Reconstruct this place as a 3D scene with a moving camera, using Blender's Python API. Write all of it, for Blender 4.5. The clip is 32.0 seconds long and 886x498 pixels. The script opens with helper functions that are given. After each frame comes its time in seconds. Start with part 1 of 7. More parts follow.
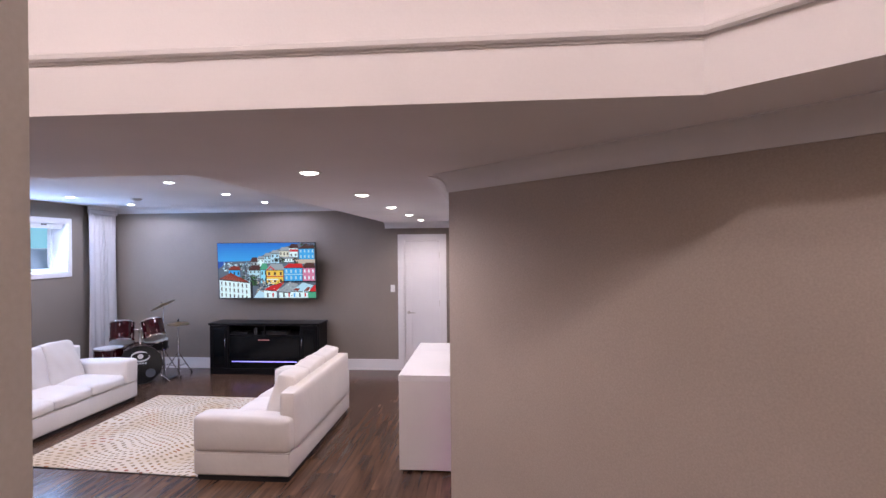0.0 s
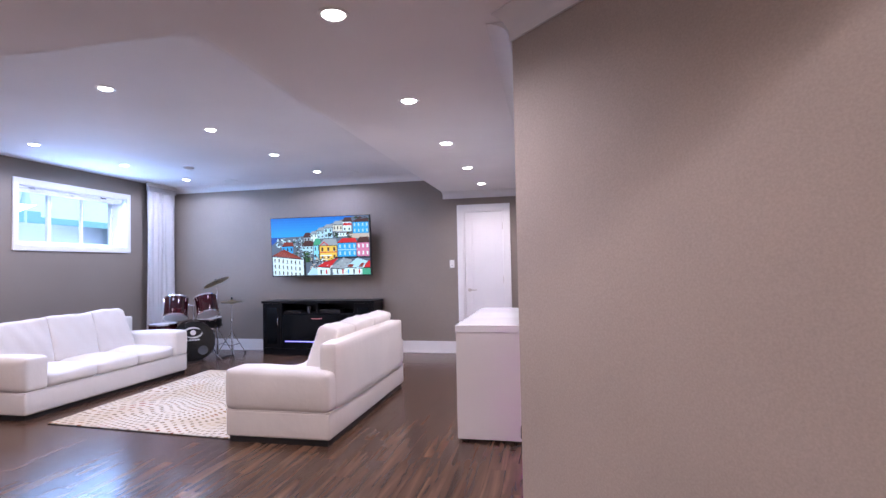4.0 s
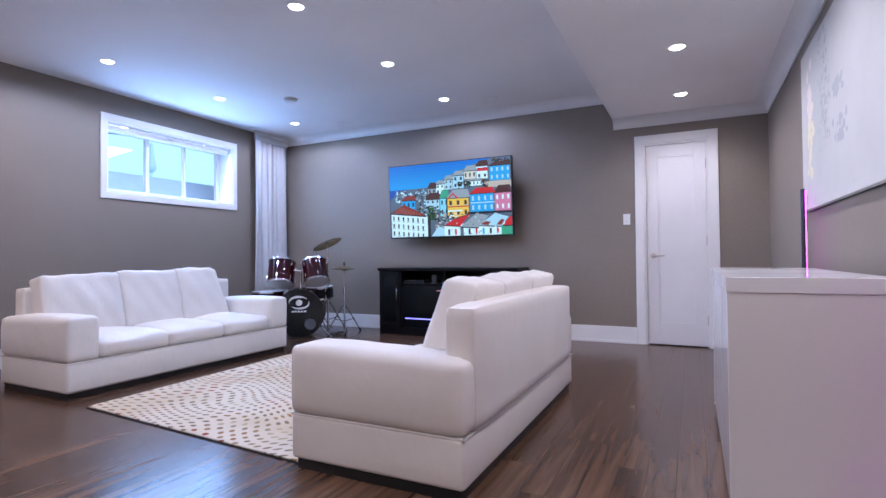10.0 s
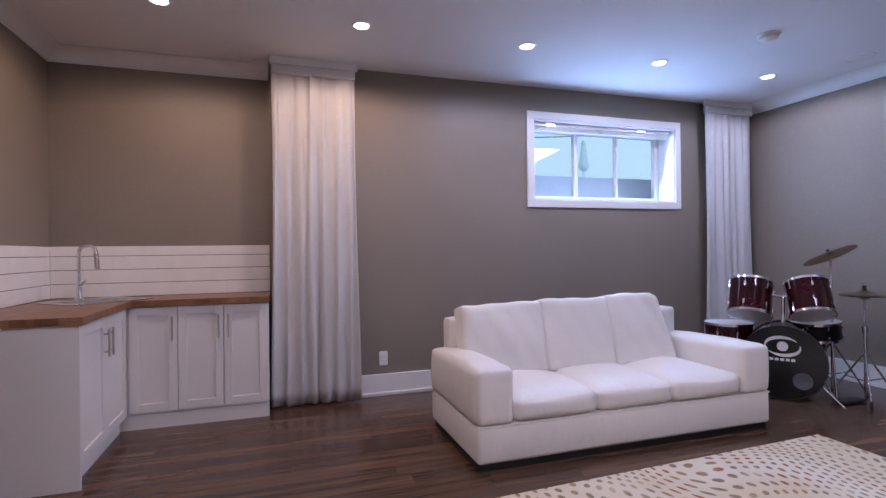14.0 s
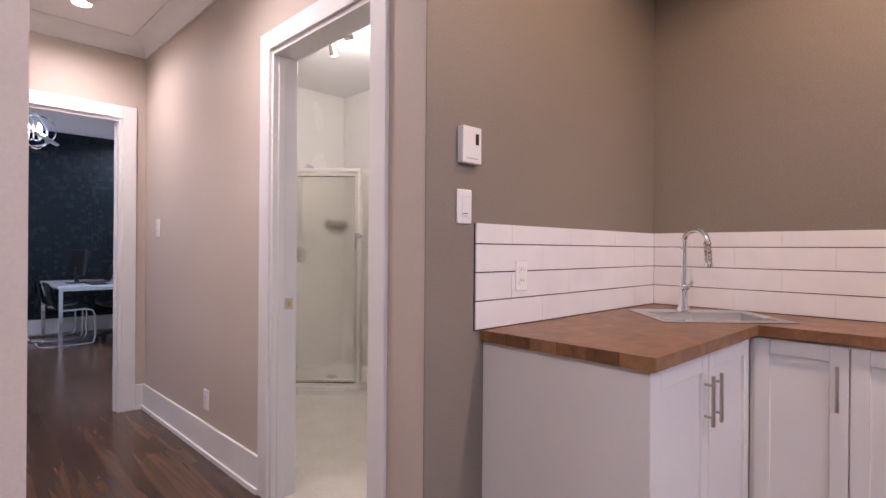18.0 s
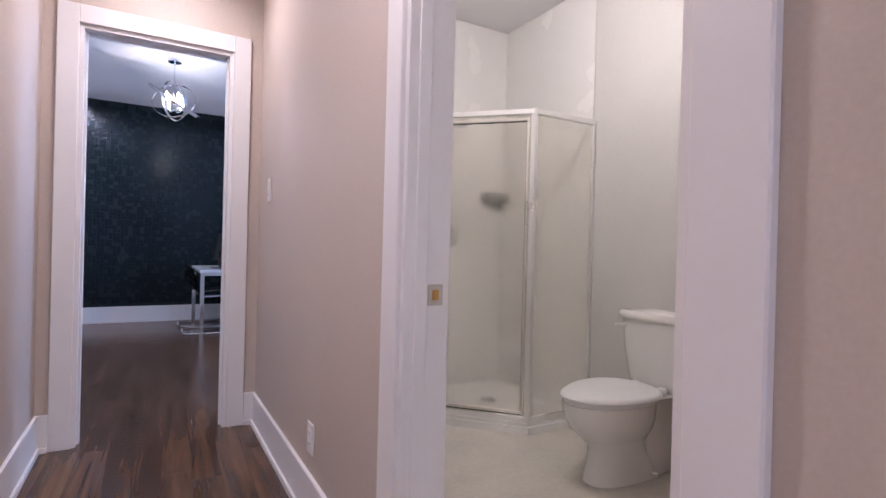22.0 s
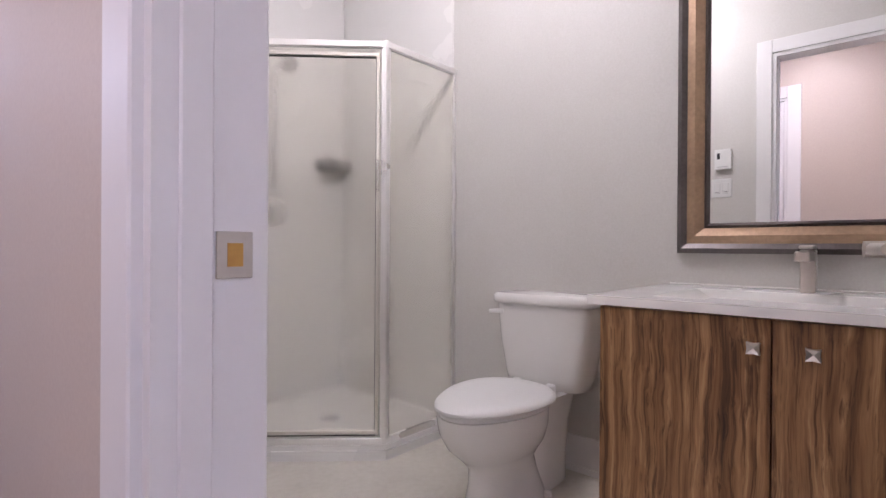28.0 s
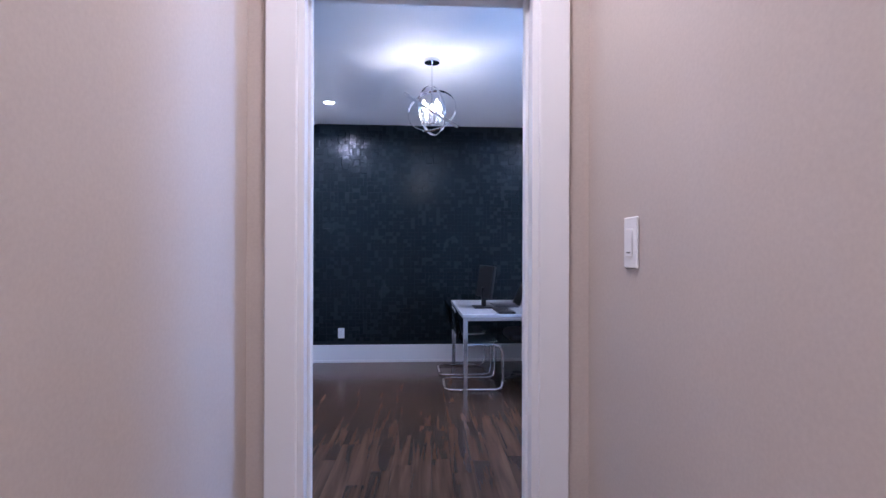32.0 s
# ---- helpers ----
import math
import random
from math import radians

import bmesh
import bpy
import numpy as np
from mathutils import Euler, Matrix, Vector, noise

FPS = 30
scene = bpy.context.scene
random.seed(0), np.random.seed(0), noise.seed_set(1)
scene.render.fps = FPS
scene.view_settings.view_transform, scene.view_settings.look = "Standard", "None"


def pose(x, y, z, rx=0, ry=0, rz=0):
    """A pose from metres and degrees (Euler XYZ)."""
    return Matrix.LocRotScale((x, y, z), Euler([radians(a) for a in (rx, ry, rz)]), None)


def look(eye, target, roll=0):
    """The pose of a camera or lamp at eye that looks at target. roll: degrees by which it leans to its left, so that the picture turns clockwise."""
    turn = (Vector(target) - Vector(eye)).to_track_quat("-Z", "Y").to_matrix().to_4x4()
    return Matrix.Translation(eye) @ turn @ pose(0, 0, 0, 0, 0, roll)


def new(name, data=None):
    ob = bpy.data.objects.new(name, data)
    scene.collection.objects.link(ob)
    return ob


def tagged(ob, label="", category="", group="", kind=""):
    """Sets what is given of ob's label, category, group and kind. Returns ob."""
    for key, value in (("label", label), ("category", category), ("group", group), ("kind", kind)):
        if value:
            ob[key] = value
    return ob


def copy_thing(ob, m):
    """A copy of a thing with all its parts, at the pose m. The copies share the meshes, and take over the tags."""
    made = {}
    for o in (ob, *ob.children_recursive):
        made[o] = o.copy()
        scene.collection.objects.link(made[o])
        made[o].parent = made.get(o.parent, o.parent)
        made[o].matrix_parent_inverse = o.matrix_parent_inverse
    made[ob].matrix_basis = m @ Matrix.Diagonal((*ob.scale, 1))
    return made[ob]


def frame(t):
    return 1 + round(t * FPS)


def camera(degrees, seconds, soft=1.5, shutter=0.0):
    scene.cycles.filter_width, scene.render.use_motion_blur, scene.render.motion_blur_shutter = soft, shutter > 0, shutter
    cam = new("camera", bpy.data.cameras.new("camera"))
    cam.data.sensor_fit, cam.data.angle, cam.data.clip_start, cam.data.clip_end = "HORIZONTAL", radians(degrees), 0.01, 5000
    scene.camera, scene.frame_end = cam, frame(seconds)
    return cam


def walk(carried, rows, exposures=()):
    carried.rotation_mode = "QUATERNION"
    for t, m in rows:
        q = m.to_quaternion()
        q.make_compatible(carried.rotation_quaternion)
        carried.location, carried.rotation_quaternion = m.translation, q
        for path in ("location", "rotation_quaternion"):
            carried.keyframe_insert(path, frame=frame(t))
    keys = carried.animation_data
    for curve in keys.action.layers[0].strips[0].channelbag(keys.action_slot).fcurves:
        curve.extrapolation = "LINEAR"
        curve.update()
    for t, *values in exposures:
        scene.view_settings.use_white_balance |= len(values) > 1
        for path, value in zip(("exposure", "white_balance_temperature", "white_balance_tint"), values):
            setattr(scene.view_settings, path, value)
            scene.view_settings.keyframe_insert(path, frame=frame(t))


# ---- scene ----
cam = camera(81.8, 32.0)
PATH = [
    (0.0, (0.170, 0.270, 2.012), (0.0010, 2.2630, 2.0076), -0.50),
    (0.5, (0.141, 0.329, 1.940), (-0.0517, 2.3193, 1.9357), -0.51),
    (1.0, (0.133, 0.398, 1.866), (-0.0799, 2.3870, 1.8715), -0.31),
    (1.5, (0.136, 0.492, 1.782), (-0.1030, 2.4776, 1.7956), -0.24),
    (2.0, (0.126, 0.620, 1.690), (-0.1337, 2.6025, 1.7150), -0.26),
    (2.5, (0.117, 0.740, 1.581), (-0.1796, 2.7176, 1.6087), -0.64),
    (4.5, (0.075, 1.079, 1.241), (-0.3734, 3.0267, 1.3182), -1.19),
    (5.0, (0.024, 1.202, 1.145), (-0.4657, 3.1398, 1.2302), -1.31),
    (5.5, (0.015, 1.325, 1.061), (-0.5446, 3.2434, 1.1491), -1.43),
    (6.0, (-0.052, 1.529, 0.994), (-0.6953, 3.4207, 1.0778), -1.38),
    (6.5, (-0.110, 1.648, 0.951), (-0.8165, 3.5167, 1.0352), -1.20),
    (7.0, (-0.206, 1.815, 0.936), (-0.9589, 3.6668, 1.0134), -1.19),
    (7.5, (-0.290, 2.002, 0.938), (-1.0800, 3.8383, 0.9997), -1.39),
    (8.0, (-0.353, 2.179, 0.944), (-1.1767, 4.0012, 0.9894), -1.24),
    (8.5, (-0.429, 2.339, 0.941), (-1.2740, 4.1514, 0.9812), -0.82),
    (9.0, (-0.530, 2.455, 0.937), (-1.3830, 4.2636, 0.9745), -0.69),
    (9.5, (-0.618, 2.594, 0.939), (-1.4827, 4.3967, 0.9750), -0.59),
    (10.0, (-0.731, 2.731, 0.951), (-1.6093, 4.5272, 0.9851), -0.56),
    (10.5, (-0.827, 2.892, 1.006), (-1.7444, 4.6696, 1.0271), -0.55),
    (11.0, (-0.940, 3.033, 1.083), (-1.9196, 4.7769, 1.0852), -0.70),
    (11.5, (-1.075, 3.143, 1.152), (-2.1346, 4.8391, 1.1369), -0.54),
    (12.0, (-1.179, 3.286, 1.227), (-2.3830, 4.8824, 1.2007), -0.03),
    (12.5, (-1.347, 3.414, 1.252), (-2.7348, 4.8537, 1.2303), 0.14),
    (13.0, (-1.519, 3.532, 1.266), (-3.1159, 4.7357, 1.2590), -0.03),
    (13.5, (-1.766, 3.601, 1.225), (-3.5352, 4.5337, 1.2252), -0.42),
    (14.0, (-1.981, 3.703, 1.210), (-3.8824, 4.3245, 1.2192), -0.71),
    (14.5, (-2.224, 3.718, 1.252), (-4.1993, 4.0313, 1.2476), -0.28),
    (15.0, (-2.476, 3.685, 1.234), (-4.4760, 3.7093, 1.2452), -0.39),
    (15.5, (-2.716, 3.615, 1.211), (-4.7019, 3.3828, 1.2323), -0.89),
    (17.5, (-3.560, 3.467, 1.183), (-5.1022, 2.1941, 1.1992), 0.44),
    (18.0, (-3.689, 3.362, 1.186), (-5.0643, 1.9105, 1.1859), 0.43),
    (18.5, (-3.768, 3.213, 1.178), (-5.0031, 1.6400, 1.1807), 0.26),
    (19.0, (-3.870, 3.062, 1.171), (-4.9819, 1.4002, 1.1786), 0.12),
    (19.5, (-3.944, 2.899, 1.150), (-4.9804, 1.1878, 1.1623), -0.27),
    (20.0, (-4.005, 2.751, 1.135), (-5.0012, 1.0164, 1.1430), -0.26),
    (20.5, (-4.076, 2.620, 1.129), (-5.0413, 0.8681, 1.1302), 0.21),
    (21.0, (-4.129, 2.461, 1.099), (-5.0882, 0.7056, 1.1060), 0.78),
    (21.5, (-4.206, 2.308, 1.072), (-5.1428, 0.5408, 1.0720), 1.21),
    (22.0, (-4.255, 2.220, 1.038), (-5.1882, 0.4515, 1.0325), 1.46),
    (22.5, (-4.335, 2.131, 1.014), (-5.2804, 0.3685, 0.9985), 1.18),
    (23.0, (-4.422, 2.001, 0.993), (-5.4156, 0.2658, 0.9765), 0.77),
    (23.5, (-4.484, 1.880, 0.954), (-5.5512, 0.1880, 0.9445), 1.10),
    (24.0, (-4.544, 1.810, 0.920), (-5.6778, 0.1625, 0.9197), 1.25),
    (24.5, (-4.604, 1.729, 0.903), (-5.8271, 0.1462, 0.8997), 1.46),
    (25.0, (-4.651, 1.670, 0.902), (-5.9522, 0.1509, 0.8918), 1.34),
    (25.5, (-4.707, 1.618, 0.903), (-6.1091, 0.1918, 0.8834), 1.39),
    (27.5, (-4.640, 1.628, 0.912), (-6.2093, 0.3878, 0.9115), 0.21),
    (28.0, (-4.585, 1.640, 0.928), (-6.0345, 0.2615, 0.9241), 0.35),
    (28.5, (-4.505, 1.690, 0.957), (-5.6355, 0.0405, 0.9508), 0.03),
    (29.0, (-4.429, 1.672, 1.000), (-5.2919, -0.1319, 1.0054), 0.01),
    (29.5, (-4.303, 1.649, 1.023), (-4.9142, -0.2550, 1.0308), -0.28),
    (30.0, (-4.252, 1.493, 1.081), (-4.6519, -0.4668, 1.0802), -0.39),
    (30.5, (-4.221, 1.323, 1.157), (-4.4854, -0.6599, 1.1488), -0.80),
    (31.0, (-4.225, 1.105, 1.236), (-4.4095, -0.8864, 1.2332), -0.35),
    (31.5, (-4.234, 0.862, 1.274), (-4.3506, -1.1343, 1.2777), 0.55),
    (32.0, (-4.204, 0.640, 1.299), (-4.2643, -1.3591, 1.3020), 0.19),
]
# the clip's own exposure and white balance: seconds, stops, kelvin, tint
EXPOSURES = [(0, 0.0, 6650, 10), (1, 0.13, 6400, 11), (2, 0.32, 6300, 11), (5, 0.26, 5950, 10), (8, 0.04, 5700, 7), (10, -0.03, 5700, 5), (12, -0.42, 5650, 6), (13, -0.56, 5550, 6), (14, -0.5, 6350, 13),
             (15, -0.42, 7000, 12), (16.5, -0.04, 6950, 11), (18, 0.1, 7000, 11), (20, 0.07, 6750, 12), (22, 0.06, 6550, 12), (25, 0.22, 6400, 14), (28, 0.26, 6200, 14), (29, 0.16, 6200, 14), (30, 0.06, 6150, 13), (32, -0.04, 5900, 11)]
walk(cam, [(t, look(eye, target, roll)) for t, eye, target, roll in PATH], EXPOSURES)

# ---- world, sun, large lights ----
world = bpy.data.worlds.new("sky")
scene.world = world
world.use_nodes = True
wn = world.node_tree
sky = wn.nodes.new("ShaderNodeTexSky")
sky.sky_type, sky.sun_disc = "NISHITA", False
sky.sun_elevation, sky.sun_rotation = radians(41), radians(100)
wn.nodes["Background"].inputs[1].default_value = 0.15
wn.links.new(sky.outputs[0], wn.nodes["Background"].inputs[0])
sun = new("sun", bpy.data.lights.new("sun", "SUN"))
sun.data.energy, sun.data.angle, sun.data.color = 1.5, radians(12), (1.0, 0.96, 0.9)
sun.matrix_world = look((14, 2, 18), (-6, 6, 1))

# plan, in metres
XE, YN, XW = -0.05, 8.62, -6.27        # east, north and west walls of the family room
XKW, YK, YJOG = -6.46, 2.115, 3.66     # west and south walls of the kitchenette, and the step in the west wall
XH, XHE, YO = -4.79, -3.78, -0.89      # hall: west and east walls and the wall with the office doorway
CEIL, LOW, HALLC = 2.745, 2.44, 2.67   # ceilings: family room, dropped part, hall
XL, YL = -1.50, 3.05                   # edges of the dropped part
YF = -5.33                             # far wall of the office
SKEW = Matrix.Translation((-4.79, 2.115, 0)) @ Matrix.Rotation(radians(1.9), 4, "Z") @ Matrix.Translation((4.79, -2.115, 0))  # the hall wing stands slightly askew
COOL, WARM, HALLW = (0.84, 0.86, 1.22), (1.0, 0.845, 0.90), (1.0, 0.885, 1.0)
KITCHEN = (1.0, 0.70, 0.57)
POWER_LOW, POWER_MAIN, POWER_HALL, POWER_STAIR = 41, 36, 61, 350
POWER_BATH, POWER_OFFICE = 28, 80
STAIR_LAMP = (-1.6, -0.95)

# daylight through the window's opening
day = new("window_daylight", bpy.data.lights.new("window_daylight", "AREA"))
day.data.shape, day.data.size, day.data.size_y = "RECTANGLE", 1.5, 0.7
day.data.energy, day.data.color = 32, (0.30, 0.55, 1.0)
day.matrix_world = look((XW - 0.14, 6.85, 2.05), (XW + 3, 6.85, 1.0))
# light thrown up by the snow outside
snowlight = new("snow_daylight", bpy.data.lights.new("snow_daylight", "AREA"))
snowlight.data.shape, snowlight.data.size, snowlight.data.size_y = "RECTANGLE", 1.5, 0.5
snowlight.data.energy, snowlight.data.color = 17, (0.36, 0.50, 1.0)
snowlight.matrix_world = look((XW - 0.16, 6.85, 1.98), (XW + 3, 6.55, 2.6))
# the same daylight through the office window
offday = new("office_daylight", bpy.data.lights.new("office_daylight", "AREA"))
offday.data.shape, offday.data.size, offday.data.size_y = "RECTANGLE", 0.75, 0.65
offday.data.energy, offday.data.color = 85, (0.30, 0.50, 1.0)


# ---- materials ----
def mat(name, colour, rough=0.5, metal=0.0, spec=0.5):
    m = bpy.data.materials.new(name)
    m.use_nodes = True
    b = m.node_tree.nodes["Principled BSDF"]
    b.inputs["Base Color"].default_value = (*colour, 1)
    b.inputs["Roughness"].default_value = rough
    b.inputs["Metallic"].default_value = metal
    b.inputs["Specular IOR Level"].default_value = spec
    return m


def node(m, kind, **values):
    n = m.node_tree.nodes.new(kind)
    for key, value in values.items():
        n.inputs[key.replace("_", " ")].default_value = value
    return n


def link(m, a, b):
    m.node_tree.links.new(a, b)


def bsdf(m):
    return m.node_tree.nodes["Principled BSDF"]


def ramp(m, source, stops):
    r = m.node_tree.nodes.new("ShaderNodeValToRGB")
    while len(r.color_ramp.elements) < len(stops):
        r.color_ramp.elements.new(0.5)
    for e, (p, c) in zip(r.color_ramp.elements, stops):
        e.position, e.color = p, (*c, 1)
    link(m, source, r.inputs[0])
    return r


def coords(m, scale=(1, 1, 1), world_space=False):
    tc = m.node_tree.nodes.new("ShaderNodeTexCoord")
    mp = m.node_tree.nodes.new("ShaderNodeMapping")
    mp.inputs["Scale"].default_value = scale
    if world_space:
        geo = m.node_tree.nodes.new("ShaderNodeNewGeometry")
        link(m, geo.outputs["Position"], mp.inputs[0])
    else:
        link(m, tc.outputs["Object"], mp.inputs[0])
    return mp.outputs[0]


def varied(m, colour, amount=0.08, big=1.3, fine=60.0, bump=0.05, rough=None, scale=(1, 1, 1), dist=0.002):
    """Two scales of variation in colour, roughness and relief."""
    c = coords(m, scale, True)
    n1, n2 = node(m, "ShaderNodeTexNoise", Scale=big, Detail=4.0), node(m, "ShaderNodeTexNoise", Scale=fine, Detail=3.0)
    link(m, c, n1.inputs["Vector"]), link(m, c, n2.inputs["Vector"])
    lo, hi = [max(0, k * (1 - amount)) for k in colour], [min(1, k * (1 + amount)) for k in colour]
    r = ramp(m, n1.outputs[0], [(0.3, lo), (0.7, hi)])
    mx = m.node_tree.nodes.new("ShaderNodeMix")
    mx.data_type, mx.blend_type = "RGBA", "OVERLAY"
    mx.inputs[0].default_value = min(1, amount * 2)
    link(m, r.outputs[0], mx.inputs[6]), link(m, n2.outputs[0], mx.inputs[7])
    link(m, mx.outputs[2], bsdf(m).inputs["Base Color"])
    if bump:
        b = node(m, "ShaderNodeBump", Strength=bump, Distance=dist)
        link(m, n2.outputs[0], b.inputs["Height"])
        link(m, b.outputs[0], bsdf(m).inputs["Normal"])
    if rough:
        rr = node(m, "ShaderNodeMapRange", To_Min=rough[0], To_Max=rough[1])
        link(m, n1.outputs[0], rr.inputs[0])
        link(m, rr.outputs[0], bsdf(m).inputs["Roughness"])
    return m


def plain(name, colour, rough=0.5, metal=0.0, amount=0.06, big=2.0, fine=80.0, bump=0.04, spec=0.5):
    m = mat(name, colour, rough, metal, spec)
    return varied(m, colour, amount, big, fine, bump, (max(0.02, rough - 0.06), min(1, rough + 0.08)))


def glow(name, colour, strength):
    m = mat(name, (0.8, 0.8, 0.8), 0.4)
    bsdf(m).inputs["Emission Color"].default_value = (*colour, 1)
    bsdf(m).inputs["Emission Strength"].default_value = strength
    return m


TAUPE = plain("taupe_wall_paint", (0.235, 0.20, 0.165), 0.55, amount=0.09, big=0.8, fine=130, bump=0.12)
# one even tone for the angled wall, set lighter than TAUPE
GREIGE = plain("greige_stair_wall_tone", (0.42, 0.36, 0.305), 0.55, amount=0.09, big=0.8, fine=130, bump=0.12)
BEIGE = plain("beige_wall_paint", (0.53, 0.458, 0.395), 0.60, amount=0.045, big=0.8, fine=130, bump=0.03)
PALE = plain("pale_grey_wall_paint", (0.60, 0.585, 0.55), 0.6, amount=0.06, big=0.9, fine=130, bump=0.15)
WHITE_CEIL = plain("white_ceiling_paint", (0.78, 0.77, 0.77), 0.8, amount=0.055, big=0.7, fine=130, bump=0.2)
SOFFIT = plain("off_white_soffit_paint", (0.85, 0.835, 0.83), 0.8, amount=0.055, big=0.7, fine=130, bump=0.2)
TRIM = plain("white_trim_paint", (0.76, 0.75, 0.74), 0.48, amount=0.02, big=3, fine=120, bump=0.02)
DOORW = plain("white_door_paint", (0.74, 0.73, 0.73), 0.4, amount=0.02, big=3, fine=120, bump=0.03)
PLASTIC = plain("white_plastic", (0.78, 0.78, 0.76), 0.3, amount=0.02)
CHROME = plain("chrome", (0.8, 0.8, 0.82), 0.1, 1.0, 0.03)
NICKEL = plain("brushed_nickel", (0.55, 0.52, 0.48), 0.3, 1.0, 0.05)
BRASS = plain("brass_latch", (0.6, 0.36, 0.12), 0.35, 1.0, 0.08)
BLACK = plain("black_plastic", (0.012, 0.012, 0.013), 0.4, amount=0.1)
BLACKW = plain("black_stained_wood", (0.005, 0.005, 0.006), 0.35, amount=0.2, big=6, spec=0.16)
GLOSSY = plain("glossy_white_lacquer", (0.78, 0.78, 0.78), 0.12, amount=0.02, bump=0.0)
CABW = plain("white_cabinet_paint", (0.74, 0.72, 0.70), 0.4, amount=0.02, bump=0.03)
PORCELAIN = plain("white_porcelain", (0.80, 0.79, 0.76), 0.1, amount=0.02, big=4, bump=0.0)
ACRYLIC = plain("white_acrylic", (0.78, 0.77, 0.74), 0.25, amount=0.02, bump=0.0)
TILE = plain("white_glazed_tile", (0.80, 0.79, 0.78), 0.15, amount=0.03, big=7, fine=25, bump=0.05)
JOINT = plain("pale_tile_joint", (0.66, 0.65, 0.63), 0.6, amount=0.03)
GROUT = plain("dark_grout", (0.035, 0.03, 0.028), 0.9, amount=0.2)
BATHFLOOR = plain("pale_stone_tile", (0.60, 0.57, 0.50), 0.42, amount=0.06, big=5, fine=40, bump=0.02)
STEEL = plain("stainless_steel", (0.62, 0.62, 0.62), 0.25, 1.0, 0.05)
ALUMINIUM = plain("bright_aluminium", (0.84, 0.83, 0.81), 0.28, 0.9, 0.03)
CYMBAL = plain("bronze_cymbal", (0.42, 0.33, 0.18), 0.35, 1.0, 0.15, big=12)
DRUMHEAD = plain("white_drumhead", (0.72, 0.72, 0.72), 0.4, amount=0.03)
BLACKHEAD = plain("black_drumhead", (0.010, 0.011, 0.012), 0.25, amount=0.1)
RUBBER = plain("black_rubber", (0.015, 0.015, 0.015), 0.8, amount=0.1)
BEAM = plain("black_paint_wall", (0.006, 0.012, 0.016), 0.6, amount=0.15, bump=0.05, spec=0.2)
CHIP = plain("black_gloss_paper", (0.005, 0.011, 0.014), 0.24, amount=0.2, bump=0.02, spec=0.22)
SMOKED = plain("smoked_black_glass", (0.004, 0.005, 0.006), 0.12, amount=0.1, bump=0.0, spec=0.2)
# snow and outdoor greys have the blue of daylight mixed into their colour
SNOW = plain("snow", (0.66, 0.82, 0.93), 0.8, amount=0.05)
DAYLIT_GREY = plain("daylight_tinted_grey", (0.58, 0.86, 0.96), 0.8, amount=0.1)
CANVAS = plain("white_canvas", (0.54, 0.535, 0.515), 0.7, amount=0.04, big=5, fine=300, bump=0.15)
SUBFLOOR = plain("dark_subfloor", (0.012, 0.008, 0.006), 0.8)
LAMP = glow("lamp_glow", (1.0, 0.95, 0.88), 16.0)
LAMPC = glow("cool_lamp_glow", (0.9, 0.95, 1.0), 16.0)
BULB = glow("bulb_glow", (1.0, 0.93, 0.82), 30.0)
PINK = glow("magenta_led", (0.85, 0.045, 0.95), 7.5)
FLAME = glow("blue_ember_glow", (0.20, 0.14, 1.0), 2.2)
SKYGLOW = glow("overcast_sky_glow", (0.52, 0.79, 1.0), 1.35)
# emission stands in for pale daylight on the far ground
DISTANCE_GLOW = glow("glowing_distance", (0.32, 0.74, 1.0), 0.85)
for m in (SKYGLOW, DISTANCE_GLOW):
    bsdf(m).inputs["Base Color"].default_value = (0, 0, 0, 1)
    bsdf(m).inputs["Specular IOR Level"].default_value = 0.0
REDLED = glow("red_display", (1.0, 0.08, 0.05), 0.8)

LEATHER = mat("white_leather", (0.78, 0.75, 0.71), 0.42)
varied(LEATHER, (0.78, 0.745, 0.70), 0.04, 2.5, 380, 0.12, (0.36, 0.5), dist=0.001)
# soft creases at hand size over the fine grain
crease = node(LEATHER, "ShaderNodeTexNoise", Scale=13.0, Detail=2.0, Roughness=0.5, Distortion=0.4)
link(LEATHER, coords(LEATHER, (1, 1.4, 0.8)), crease.inputs["Vector"])
creased = node(LEATHER, "ShaderNodeBump", Strength=0.22, Distance=0.012)
grain = [n for n in LEATHER.node_tree.nodes if n.bl_idname == "ShaderNodeBump" and n != creased][0]
link(LEATHER, crease.outputs[0], creased.inputs["Height"]), link(LEATHER, grain.outputs[0], creased.inputs["Normal"])
link(LEATHER, creased.outputs[0], bsdf(LEATHER).inputs["Normal"])

DRUMRED = mat("dark_red_lacquer", (0.05, 0.004, 0.007), 0.08)
varied(DRUMRED, (0.032, 0.002, 0.004), 0.35, 4, 60, 0.0, (0.05, 0.12))

FABRIC = mat("white_sheer_fabric", (0.58, 0.57, 0.57), 0.9)
varied(FABRIC, (0.58, 0.57, 0.57), 0.04, 3, 350, 0.2, (0.85, 0.98), dist=0.001)
bsdf(FABRIC).inputs["Transmission Weight"].default_value = 0.0


